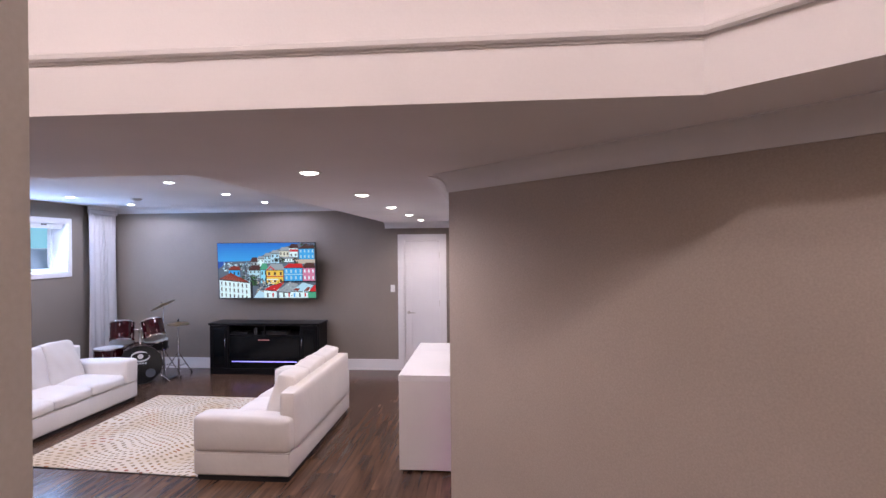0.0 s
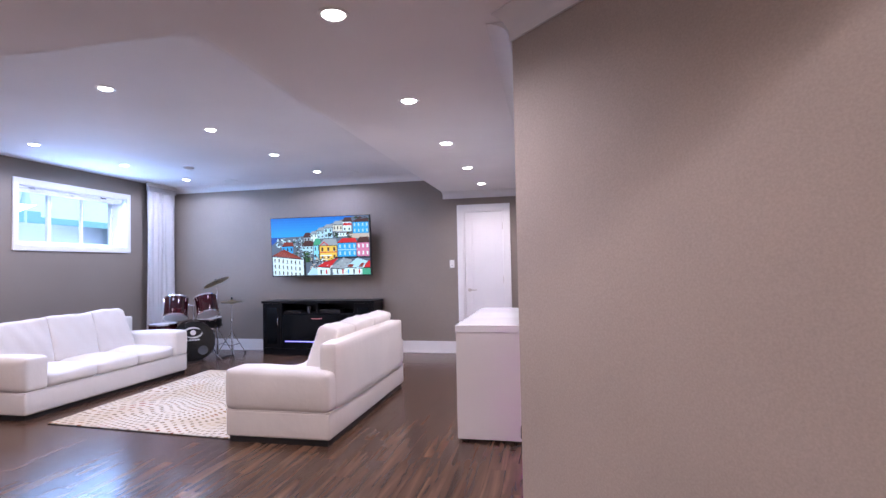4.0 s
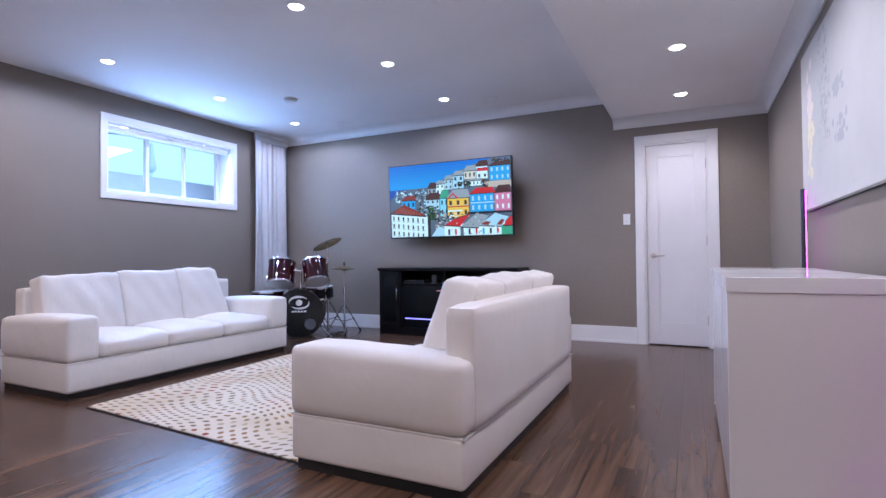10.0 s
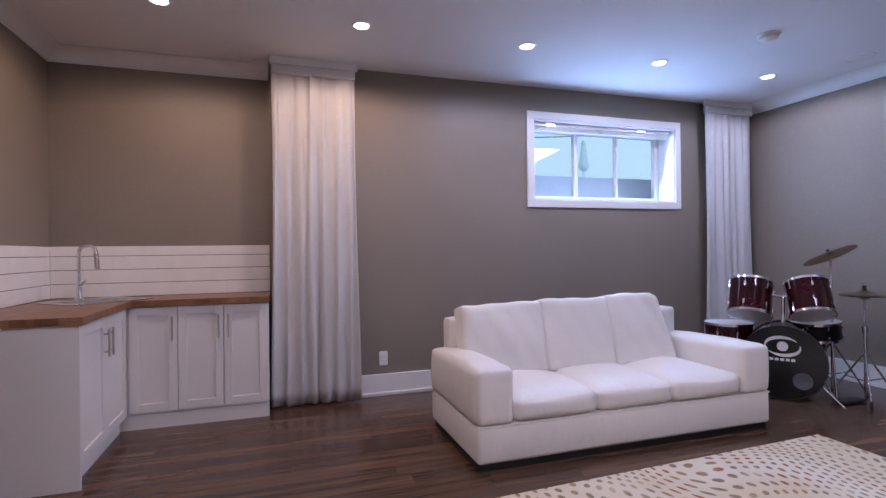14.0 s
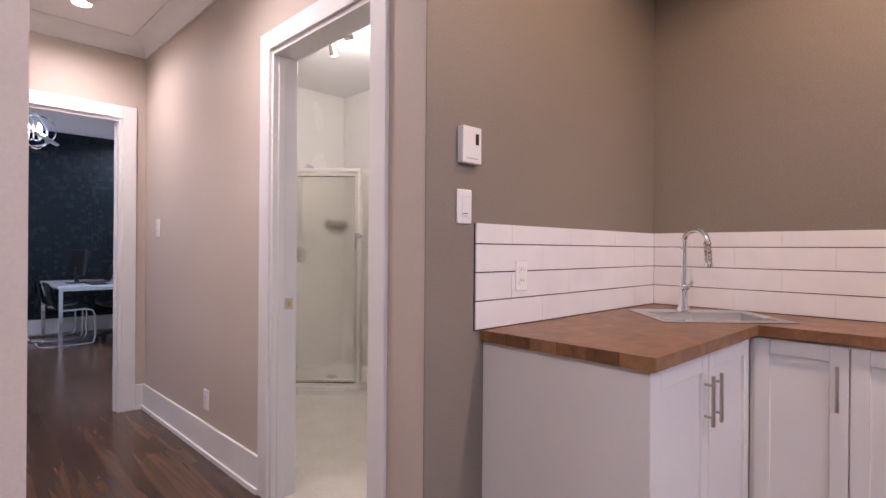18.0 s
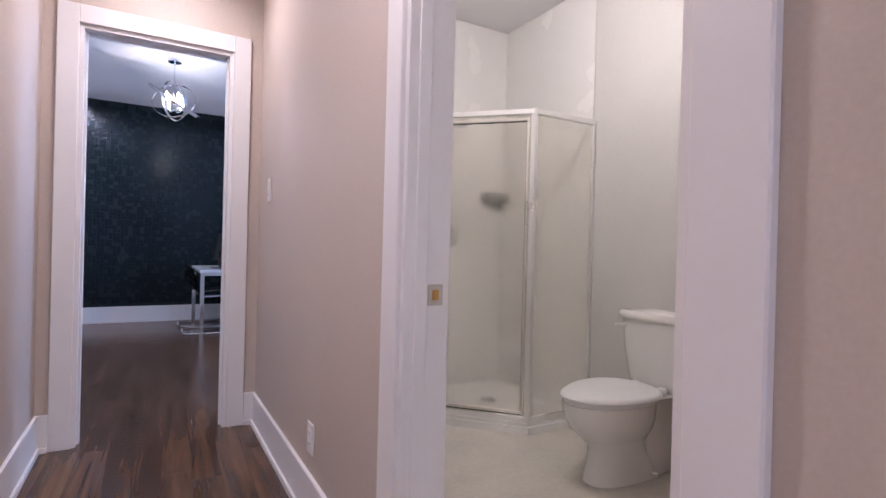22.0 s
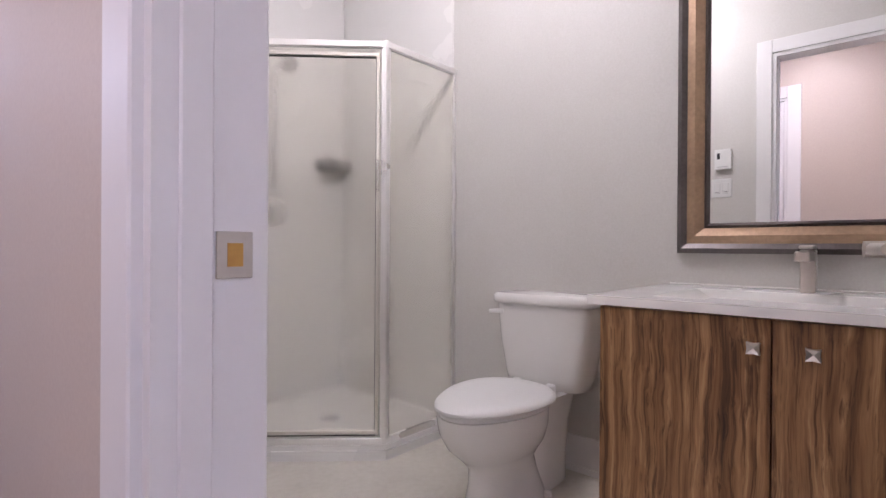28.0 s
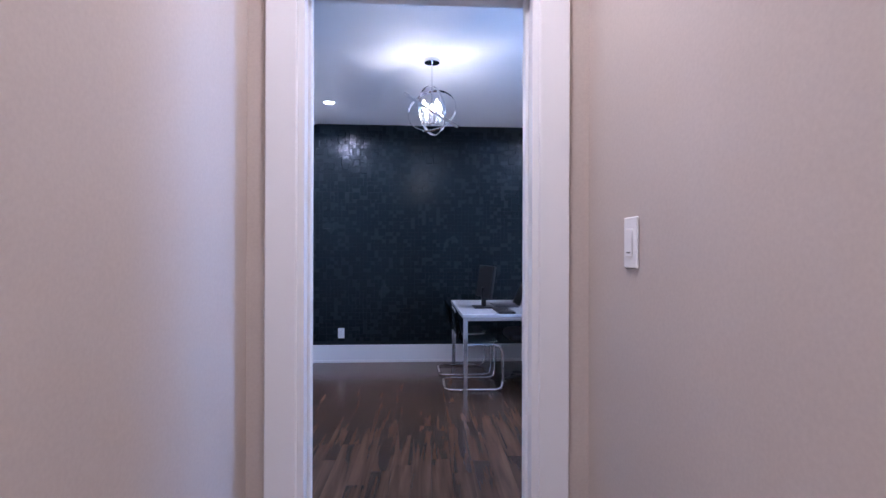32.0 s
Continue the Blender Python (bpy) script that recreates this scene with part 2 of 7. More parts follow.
def wood(name, dark, light, grain=(1, 12, 12), rough=(0.25, 0.4), by_object=0.0, streak=3.0, island=False, bump=0.05, spec=0.5):
    m = mat(name, light, 0.35, 0.0, spec)
    c = coords(m, grain)
    if by_object:
        oi = m.node_tree.nodes.new("ShaderNodeNewGeometry" if island else "ShaderNodeObjectInfo")
        pick = oi.outputs["Random Per Island" if island else "Random"]
        add = m.node_tree.nodes.new("ShaderNodeVectorMath")
        add.operation = "ADD"
        sc = m.node_tree.nodes.new("ShaderNodeVectorMath")
        sc.operation = "SCALE"
        sc.inputs[3].default_value = 37.0
        link(m, pick, sc.inputs[0])
        link(m, c, add.inputs[0]), link(m, sc.outputs[0], add.inputs[1])
        c = add.outputs[0]
    n1, n2 = node(m, "ShaderNodeTexNoise", Scale=streak, Detail=5.0 if bump > 0.02 else 2.5, Distortion=0.6), node(m, "ShaderNodeTexNoise", Scale=streak * 9, Detail=4.0)
    link(m, c, n1.inputs["Vector"]), link(m, c, n2.inputs["Vector"])
    r = ramp(m, n1.outputs[0], [(0.25, dark), (0.55, [(a + b) / 2 for a, b in zip(dark, light)]), (0.8, light)])
    mx = m.node_tree.nodes.new("ShaderNodeMix")
    mx.data_type, mx.blend_type = "RGBA", "OVERLAY"
    mx.inputs[0].default_value = 0.35 if bump > 0.02 else 0.12
    link(m, r.outputs[0], mx.inputs[6]), link(m, n2.outputs[0], mx.inputs[7])
    out = mx.outputs[2]
    if by_object:
        hs = m.node_tree.nodes.new("ShaderNodeHueSaturation")
        mr = node(m, "ShaderNodeMapRange", To_Min=1 - by_object, To_Max=1 + by_object)
        link(m, pick, mr.inputs[0])
        link(m, mr.outputs[0], hs.inputs["Value"]), link(m, out, hs.inputs["Color"])
        out = hs.outputs[0]
    link(m, out, bsdf(m).inputs["Base Color"])
    rr = node(m, "ShaderNodeMapRange", To_Min=rough[0], To_Max=rough[1])
    link(m, n2.outputs[0], rr.inputs[0]), link(m, rr.outputs[0], bsdf(m).inputs["Roughness"])
    b = node(m, "ShaderNodeBump", Strength=bump, Distance=0.001)
    link(m, n2.outputs[0], b.inputs["Height"]), link(m, b.outputs[0], bsdf(m).inputs["Normal"])
    return m


OAK = wood("dark_stained_floorboard", (0.040, 0.021, 0.0135), (0.165, 0.092, 0.055), (13, 0.8, 13), (0.18, 0.26), 0.20, 1.6, False, 0.012, 0.38)
OAKJ = wood("dark_stained_floorboards", (0.040, 0.021, 0.0135), (0.165, 0.092, 0.055), (13, 0.8, 13), (0.18, 0.26), 0.20, 1.6, True, 0.012, 0.38)
EDGE_A, EDGE_B, EDGE_C = [wood("butcher_block_edge", (a * 0.5, b * 0.5, c * 0.5), (a, b, c), (8, 8, 8)) for a, b, c in ((0.30, 0.14, 0.065), (0.40, 0.21, 0.10), (0.22, 0.10, 0.045))]
BUTCHER = wood("oiled_butcher_block", (0.14, 0.062, 0.028), (0.36, 0.185, 0.09), (8, 8, 8), (0.3, 0.45), 0.0, 1.5)
ZEBRA = wood("striped_walnut_veneer", (0.075, 0.034, 0.016), (0.44, 0.25, 0.125), (22, 22, 0.45), (0.35, 0.5), 0.0, 2.4)

# broad uneven wavy figure, and thin dark veins along the grain
wander = node(ZEBRA, "ShaderNodeTexNoise", Scale=1.0, Detail=2.0)
link(ZEBRA, coords(ZEBRA, (7, 7, 5)), wander.inputs["Vector"])
bent = ZEBRA.node_tree.nodes.new("ShaderNodeVectorMath")
bent.operation = "MULTIPLY_ADD"
bent.inputs[1].default_value = (0.035, 0.035, 0)
link(ZEBRA, wander.outputs["Color"], bent.inputs[0]), link(ZEBRA, coords(ZEBRA), bent.inputs[2])


def along_grain(scale):
    mp = ZEBRA.node_tree.nodes.new("ShaderNodeMapping")
    mp.inputs["Scale"].default_value = scale
    link(ZEBRA, bent.outputs[0], mp.inputs[0])
    return mp.outputs[0]


figure = node(ZEBRA, "ShaderNodeTexNoise", Scale=1.0, Detail=5.0, Roughness=0.66, Distortion=0.4)
link(ZEBRA, along_grain((30, 30, 0.9)), figure.inputs["Vector"])
veins = node(ZEBRA, "ShaderNodeTexNoise", Scale=1.0, Detail=4.0, Roughness=0.7, Distortion=0.7)
link(ZEBRA, along_grain((95, 95, 2.5)), veins.inputs["Vector"])
stripes = ramp(ZEBRA, figure.outputs[0], [(0.32, (0.075, 0.032, 0.012)), (0.44, (0.19, 0.090, 0.036)), (0.55, (0.31, 0.165, 0.070)), (0.66, (0.52, 0.32, 0.155))])
lines = ramp(ZEBRA, veins.outputs[0], [(0.36, (0.34, 0.28, 0.24)), (0.47, (0.95, 0.95, 0.95)), (0.60, (1.0, 1.0, 1.0)), (0.72, (1.25, 1.25, 1.25))])
grainmix = ZEBRA.node_tree.nodes.new("ShaderNodeMixRGB")
grainmix.blend_type = "MULTIPLY"
grainmix.inputs[0].default_value = 1.0
link(ZEBRA, stripes.outputs[0], grainmix.inputs[1]), link(ZEBRA, lines.outputs[0], grainmix.inputs[2])
link(ZEBRA, grainmix.outputs[0], bsdf(ZEBRA).inputs["Base Color"])

GLASS = mat("clear_glass", (1, 1, 1), 0.0)
bsdf(GLASS).inputs["Transmission Weight"].default_value = 1.0
bsdf(GLASS).inputs["IOR"].default_value = 1.1
FROST = mat("rain_textured_glass", (0.94, 0.925, 0.875), 0.25)
bsdf(FROST).inputs["Transmission Weight"].default_value = 1.0
bsdf(FROST).inputs["IOR"].default_value = 1.2
cf = coords(FROST, (90, 90, 14))
nf = node(FROST, "ShaderNodeTexNoise", Scale=1.0, Detail=2.0)
bf = node(FROST, "ShaderNodeBump", Strength=0.22, Distance=0.003)
link(FROST, cf, nf.inputs["Vector"]), link(FROST, nf.outputs[0], bf.inputs["Height"]), link(FROST, bf.outputs[0], bsdf(FROST).inputs["Normal"])
MIRROR = mat("mirror_silver", (0.9, 0.91, 0.9), 0.01, 1.0)


# ---- building helpers ----
def box(bm, x0, y0, z0, x1, y1, z1, bev=0.0, seg=1):
    x0, x1, y0, y1, z0, z1 = min(x0, x1), max(x0, x1), min(y0, y1), max(y0, y1), min(z0, z1), max(z0, z1)
    v = [bm.verts.new(p) for p in ((x0, y0, z0), (x1, y0, z0), (x1, y1, z0), (x0, y1, z0), (x0, y0, z1), (x1, y0, z1), (x1, y1, z1), (x0, y1, z1))]
    f = [bm.faces.new([v[i] for i in q]) for q in ((3, 2, 1, 0), (4, 5, 6, 7), (0, 1, 5, 4), (1, 2, 6, 5), (2, 3, 7, 6), (3, 0, 4, 7))]
    if bev:
        e = {e for q in f for e in q.edges}
        bmesh.ops.bevel(bm, geom=list(e), offset=bev, segments=seg, profile=0.5, affect="EDGES")
    return bm


def bx(*a, bev=0.0, seg=1):
    return box(bmesh.new(), *a, bev=bev, seg=seg)


def rod(bm, a, b, r, r2=None, seg=12):
    """A round bar from a to b."""
    a, b = Vector(a), Vector(b)
    d = b - a
    m = Matrix.Translation((a + b) / 2) @ d.to_track_quat("Z", "Y").to_matrix().to_4x4()
    bmesh.ops.create_cone(bm, cap_ends=True, segments=seg, radius1=r, radius2=r if r2 is None else r2, depth=d.length, matrix=m)
    return bm


def spin(bm, profile, seg=32, m=Matrix()):
    """A turned shape round z from (radius, height) pairs."""
    rings = []
    for r, z in profile:
        if r < 1e-5:
            rings.append([bm.verts.new(m @ Vector((0, 0, z)))])
        else:
            rings.append([bm.verts.new(m @ Vector((r * math.cos(6.28318531 * i / seg), r * math.sin(6.28318531 * i / seg), z))) for i in range(seg)])
    for a, b in zip(rings, rings[1:]):
        for i in range(seg):
            j = (i + 1) % seg
            q = [a[i % len(a)], a[j % len(a)], b[j % len(b)], b[i % len(b)]]
            q = list(dict.fromkeys(q))
            if len(q) > 2:
                bm.faces.new(q)
    return bm


def tube(bm, pts, r, seg=8, closed=False):
    """A bent bar through points."""
    pts = [Vector(p) for p in pts]
    n = len(pts)
    rings, side = [], None
    for i, p in enumerate(pts):
        a, b = (pts[(i - 1) % n], pts[(i + 1) % n]) if closed else (pts[max(i - 1, 0)], pts[min(i + 1, n - 1)])
        d = (b - a).normalized()
        if side is None:
            side = d.orthogonal().normalized()
        side = (side - d * side.dot(d)).normalized()
        up = d.cross(side)
        rings.append([bm.verts.new(p + r * (math.cos(6.28318531 * k / seg) * side + math.sin(6.28318531 * k / seg) * up)) for k in range(seg)])
    for a, b in zip(rings, rings[1:] + (rings[:1] if closed else [])):
        for k in range(seg):
            bm.faces.new((a[k], a[(k + 1) % seg], b[(k + 1) % seg], b[k]))
    if not closed:
        bm.faces.new(rings[0][::-1]), bm.faces.new(rings[-1])
    return bm


def prism(bm, outline, axis, a, b):
    """An outline of (u, v) pulled along an axis from a to b; u and v are the other two axes in order."""
    def at(u, v, w):
        return {"x": (w, u, v), "y": (u, w, v), "z": (u, v, w)}[axis]
    p, q = [bm.verts.new(at(u, v, a)) for u, v in outline], [bm.verts.new(at(u, v, b)) for u, v in outline]
    n = len(outline)
    bm.faces.new(p), bm.faces.new(q[::-1])
    for i in range(n):
        bm.faces.new((p[i], q[i], q[(i + 1) % n], p[(i + 1) % n]))
    return bm


def cushion(bm, x0, y0, z0, x1, y1, z1, puff=0.04, r=0.05, n=8):
    """A padded block whose broad faces bulge."""
    start = len(bm.verts)
    bmesh.ops.create_cube(bm, size=2.0)
    bm.verts.ensure_lookup_table()
    vs = bm.verts[start:]
    es = list({e for v in vs for e in v.link_edges})
    bmesh.ops.subdivide_edges(bm, edges=es, cuts=n, use_grid_fill=True)
    bm.verts.ensure_lookup_table()
    hx, hy, hz = abs(x1 - x0) / 2, abs(y1 - y0) / 2, abs(z1 - z0) / 2
    c = Vector(((x0 + x1) / 2, (y0 + y1) / 2, (z0 + z1) / 2))
    for v in bm.verts[start:]:
        x, y, z = v.co
        p = Vector((x * hx, y * hy, z * hz))
        core = Vector((max(-hx + r, min(hx - r, p.x)), max(-hy + r, min(hy - r, p.y)), max(-hz + r, min(hz - r, p.z))))
        d = p - core
        if d.length > 1e-6:
            p = core + d.normalized() * min(r, d.length)
        fx, fy, fz = 1 - x * x, 1 - y * y, 1 - z * z
        p += Vector((puff * 0.4 * x * fy * fz, puff * 0.4 * y * fx * fz, puff * z * fx * fy))
        v.co = c + p
    return bm


def mesh(name, bm, smooth=None):
    bmesh.ops.recalc_face_normals(bm, faces=bm.faces[:])
    me = bpy.data.meshes.new(name)
    bm.to_mesh(me)
    bm.free()
    if smooth:
        for p in me.polygons:
            p.use_smooth = True
        me.set_sharp_from_angle(angle=radians(smooth))
    return me


def part(name, bm, material, parent=None, label="", smooth=None):
    me = mesh(name, bm, smooth)
    me.materials.append(material)
    ob = new(name, me)
    if parent:
        ob.parent = parent
    return tagged(ob, label)


def thing(name, label, category, group="", at=(0, 0, 0), rz=0):
    ob = new(name)
    ob.empty_display_size = 0.1
    ob.matrix_basis = pose(*at, 0, 0, rz)
    return tagged(ob, label, category, group)


def wing(since):
    """Turn all that was built since a mark with the hall wing."""
    for ob in list(scene.objects):
        if ob not in since and ob.parent is None:
            ob.matrix_basis = SKEW @ ob.matrix_basis


def struct(name, bm, material, label="", category="", smooth=None):
    return tagged(part(name, bm, material, None, label, smooth), category=category, kind="structure")


def wall(name, axis, a, b, u0, u1, z0, z1, material, holes=(), label="", category="wall"):
    """A wall between the planes a and b across an axis, from u0 to u1, with openings (ua, ub, za, zb)."""
    bm = bmesh.new()
    def piece(p, q, zp, zq):
        if q - p > 1e-4 and zq - zp > 1e-4:
            box(bm, a, p, zp, b, q, zq) if axis == "x" else box(bm, p, a, zp, q, b, zq)
    at = u0
    for ua, ub, za, zb in sorted(holes):
        piece(at, ua, z0, z1), piece(ua, ub, z0, za), piece(ua, ub, zb, z1)
        at = ub
    piece(at, u1, z0, z1)
    return struct(name, bm, material, label, category)


# ---- family room: structure ----
SWALL = 0.12
DTOP1, DTOP = 2.15, 2.11               # heights of the closet and the hall doorways
D1A, D1B = -1.196, -0.576              # closet doorway in the north wall
WY0, WY1, WZ0, WZ1 = 6.005, 7.640, 1.682, 2.445  # window opening
DGX, DGY = 1.90, 1.31                  # far end of the angled wall
DCX, DCY = XE, 3.30                    # its corner

struct("floor", bx(-7.6, YF - 0.5, -0.2, 2.1, YN + 0.3, -0.012), SUBFLOOR, "dark subfloor under stained wooden boards", "floor")
wall("wall_north", "y", YN, YN + SWALL, XW - 0.3, XE + 0.3, 0, 2.9, TAUPE, [(D1A, D1B, 0, DTOP1)], "taupe painted wall with a white door")
wall("wall_west", "x", XW - 0.30, XW, YJOG, YN + 0.3, 0, 2.9, TAUPE, [(WY0, WY1, WZ0, WZ1)], "taupe painted wall with a high basement window")
wall("wall_kitchenette_west", "x", XKW - 0.25, XKW, YK - 0.06, YJOG, 0, 2.9, TAUPE, [], "taupe wall above a tiled splashback")
wall("wall_east", "x", XE, XE + SWALL, DCY, YN, 0, 2.9, TAUPE, [], "taupe painted wall behind a white sideboard")
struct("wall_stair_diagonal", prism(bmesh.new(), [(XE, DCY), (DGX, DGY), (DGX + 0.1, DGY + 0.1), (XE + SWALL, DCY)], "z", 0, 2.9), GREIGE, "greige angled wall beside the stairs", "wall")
wall("wall_kitchenette", "y", YK - 0.05, YK, XKW, XH - 0.002, 0, 2.9, TAUPE, [], "taupe wall above a tiled splashback")
wall("wall_south", "y", 1.88, 2.0, XHE + 0.13, -2.4, 0, 2.9, TAUPE, [], "taupe wall closing the room beside the stairs")
# stairwell round the start of the walk
wall("wall_stair_west", "x", -0.39, -0.27, -1.95, 0.73, 0, 2.55, PALE, [], "pale wall beside the stairs")
wall("wall_stair_far_west", "x", -2.52, -2.4, -1.95, 1.88, 0, 5.0, BEIGE, [], "beige wall closing the stairwell")
wall("wall_stair_south", "y", -2.05, -1.95, -2.52, 2.0, 0, 5.0, BEIGE, [], "beige wall closing the stairwell")
wall("wall_stair_east", "x", DGX, DGX + 0.1, -1.95, DGY, 0, 5.0, BEIGE, [], "beige wall beside the stairs")
st = tagged(thing("stairs", "dark wooden stairs down to the basement", "stairs"), kind="structure")
for k in range(6):
    y1 = 1.36 - 0.23 * k
    part("tread", bx(-0.26, y1 - 0.25, 0.18 * (k + 1) - 0.035, 0.85, y1, 0.18 * (k + 1), bev=0.006), OAK, st)
    part("riser", bx(-0.26, y1 - 0.235, 0.18 * k + (0.0 if k else 0.001), 0.85, y1 - 0.02, 0.18 * (k + 1) - 0.036), TRIM, st)

# ceilings
bm = bx(XL, YL, CEIL, XKW - 0.3, YN + 0.1, CEIL + 0.12)
box(bm, -2.7, YK - 0.05, CEIL, XKW - 0.3, YL, CEIL + 0.12)
struct("ceiling", bm, WHITE_CEIL, "white ceiling with recessed lamps", "ceiling")
HX, HY, HX2, HY2 = 0.79, 1.78, 1.28, 1.31
bm = bx(XL, YL, LOW, XE + 0.1, YN + 0.1, CEIL + 0.12)
prism(bm, [(-2.7, HY), (HX, HY), (HX2, HY2), (DGX, DGY - 0.02), (DGX, YL), (-2.7, YL)], "z", LOW, CEIL + 0.12)
struct("ceiling_dropped", bm, SOFFIT, "white dropped ceiling along the wall with recessed lamps", "ceiling")
bm = prism(bmesh.new(), [(-2.4, HY + 0.06), (HX + 0.03, HY + 0.06), (HX2 + 0.04, HY2 + 0.05), (DGX, DGY + 0.03), (DGX, DGY + 0.13), (HX2 + 0.1, HY2 + 0.13), (HX + 0.08, HY + 0.16), (-2.4, HY + 0.16)], "z", CEIL + 0.12, 4.95)
struct("wall_stair_header", bm, BEIGE, "beige wall above the stair opening", "wall")
struct("ceiling_stair", bx(-2.6, -2.05, 4.9, 2.1, 1.95, 5.0), WHITE_CEIL, "white ceiling over the stairs", "ceiling")


# ---- mouldings ----
def crown(name, axis, wall_at, inward, u0, u1, top, drop=0.10, reach=0.12):
    """A cove moulding on a wall at wall_at; inward is the side of the room, u0 to u1 its run."""
    arc = []
    for k in range(9):
        a = radians(90 * k / 8)
        arc.append((wall_at + inward * (0.012 + (reach - 0.012) * (1 - math.cos(a))), top - drop + 0.014 + (drop - 0.02) * math.sin(a)))
    outline = [(wall_at, top - drop), (wall_at + inward * 0.012, top - drop)] + arc + [(wall_at + inward * reach, top - 0.001), (wall_at, top - 0.001)]
    return struct(name, prism(bmesh.new(), outline, "y" if axis == "y" else "x", u0, u1), TRIM, "white cove crown moulding", "moulding", smooth=40)


def base_run(name, axis, at, inward, u0, u1, h=0.18):
    """A tall flat baseboard with a stepped foot."""
    bm = bmesh.new()
    t = 0.016 * inward
    if axis == "x":
        box(bm, u0, at, 0, u1, at + t, h, 0.003), box(bm, u0, at + t, 0, u1, at + t * 1.75, 0.028, 0.002)
    else:
        box(bm, at, u0, 0, at + t, u1, h, 0.003), box(bm, at + t, u0, 0, at + t * 1.75, u1, 0.028, 0.002)
    return struct(name, bm, TRIM, "tall white wooden baseboard", "baseboard")


def casing(name, axis, at, side, u0, u1, top, w=0.09, t=0.018):
    """Flat casing round an opening on one face of a wall."""
    bm = bmesh.new()
    a, b = (at, at + side * t)
    if axis == "x":
        box(bm, a, u0 - w, 0, b, u0, top + w, 0.003), box(bm, a, u1, 0, b, u1 + w, top + w, 0.003), box(bm, a, u0, top, b, u1, top + w, 0.003)
    else:
        box(bm, u0 - w, a, 0, u0, b, top + w, 0.003), box(bm, u1, a, 0, u1 + w, b, top + w, 0.003), box(bm, u0, a, top, u1, b, top + w, 0.003)
    return struct(name, bm, TRIM, "flat white wooden door casing", "door frame")


def jamb(name, axis, a, b, u0, u1, top, t=0.02):
    """The lining of a doorway with its stop."""
    bm = bmesh.new()
    m = (a + b) / 2
    if axis == "x":
        box(bm, a, u0, 0, b, u0 + t, top), box(bm, a, u1 - t, 0, b, u1, top), box(bm, a, u0 + t, top - t, b, u1 - t, top)
        box(bm, m + 0.001, u0 + t, 0, m + 0.036, u0 + t + 0.006, top - t, 0.002)
    else:
        box(bm, u0, a, 0, u0 + t, b, top), box(bm, u1 - t, a, 0, u1, b, top), box(bm, u0 + t, a, top - t, u1 - t, b, top)
        box(bm, u0 + t, m - 0.02, 0, u0 + t + 0.011, m + 0.015, top - t, 0.002), box(bm, u1 - t - 0.011, m - 0.02, 0, u1 - t, m + 0.015, top - t, 0.002)
    return struct(name, bm, TRIM, "white door jamb", "door frame")


def lever(parent, m, flip=1):
    """A lever handle on a round rose; m puts its rose on the door with z outwards."""
    bm = spin(bmesh.new(), [(0, 0), (0.027, 0), (0.026, 0.008), (0.012, 0.011), (0.011, 0.045), (0, 0.045)], 24, m)
    rod(bm, m @ Vector((0, 0, 0.046)), m @ Vector((0.115 * flip, 0, 0.05)), 0.0095, 0.007), rod(bm, m @ Vector((0, 0, 0.03)), m @ Vector((0, 0, 0.056)), 0.012)
    return part("door_handle", bm, NICKEL, parent, "brushed nickel lever handle", smooth=40)


def panel_door(name, w, h, label):
    """A white door in local x from 0 to w, y thickness 0.035, with one tall recessed panel and its frame."""
    d = tagged(thing(name, label, "door"), kind="structure")
    s, t = 0.115, 0.035
    bm = bx(0, 0, 0.012, s, t, h, bev=0.002)
    box(bm, w - s, 0, 0.012, w, t, h, 0.002), box(bm, s, 0, 0.012, w - s, t, 0.24, 0.002), box(bm, s, 0, h - 0.13, w - s, t, h, 0.002)
    part("door_frame", bm, DOORW, d)
    part("door_panel", bx(s, 0.009, 0.24, w - s, t - 0.009, h - 0.13), DOORW, d)
    return d


def hinge(parent, x, y, z):
    bm = rod(bmesh.new(), (x, y, z - 0.045), (x, y, z + 0.045), 0.007)
    rod(bm, (x, y, z + 0.045), (x, y, z + 0.052), 0.005), rod(bm, (x, y, z - 0.052), (x, y, z - 0.045), 0.005)
    return part("hinge", bm, NICKEL, parent, "brushed nickel hinge", smooth=40)


crown("crown_north", "x", YN, -1, XW, XL - 0.002, CEIL)
crown("crown_north_low", "x", YN, -1, XL, XE, LOW)
crown("crown_east", "y", XE, -1, DCY, YN - 0.002, LOW)
crown("crown_kitchenette", "x", YK, 1, XKW, XH, CEIL)
crown("crown_kitchenette_west", "y", XKW, 1, YK + 0.002, YJOG - 0.002, CEIL)
crown("crown_kitchenette_return", "x", YJOG, -1, XKW + 0.002, XW, CEIL)
base_run("baseboard_north", "x", YN, -1, XW, D1A - 0.09)
base_run("baseboard_north_short", "x", YN, -1, D1B + 0.09, XE)
base_run("baseboard_west", "y", XW, 1, YJOG, YN)
base_run("baseboard_east", "y", XE, -1, DCY, YN)
# the angled wall: moulding above, baseboard below
U = Vector((DGX - DCX, DGY - DCY, 0)).normalized()
Nn = Vector((U.y, -U.x, 0))
DIAG = Matrix(((U.x, -Nn.x, 0, DCX), (U.y, -Nn.y, 0, DCY), (0, 0, 1, 0), (0, 0, 0, 1)))
c = crown("crown_diagonal", "x", 0, -1, 0, 2.78, LOW)
c.matrix_basis = DIAG
c = base_run("baseboard_diagonal", "x", 0, -1, 0, 2.2)
c.matrix_basis = DIAG
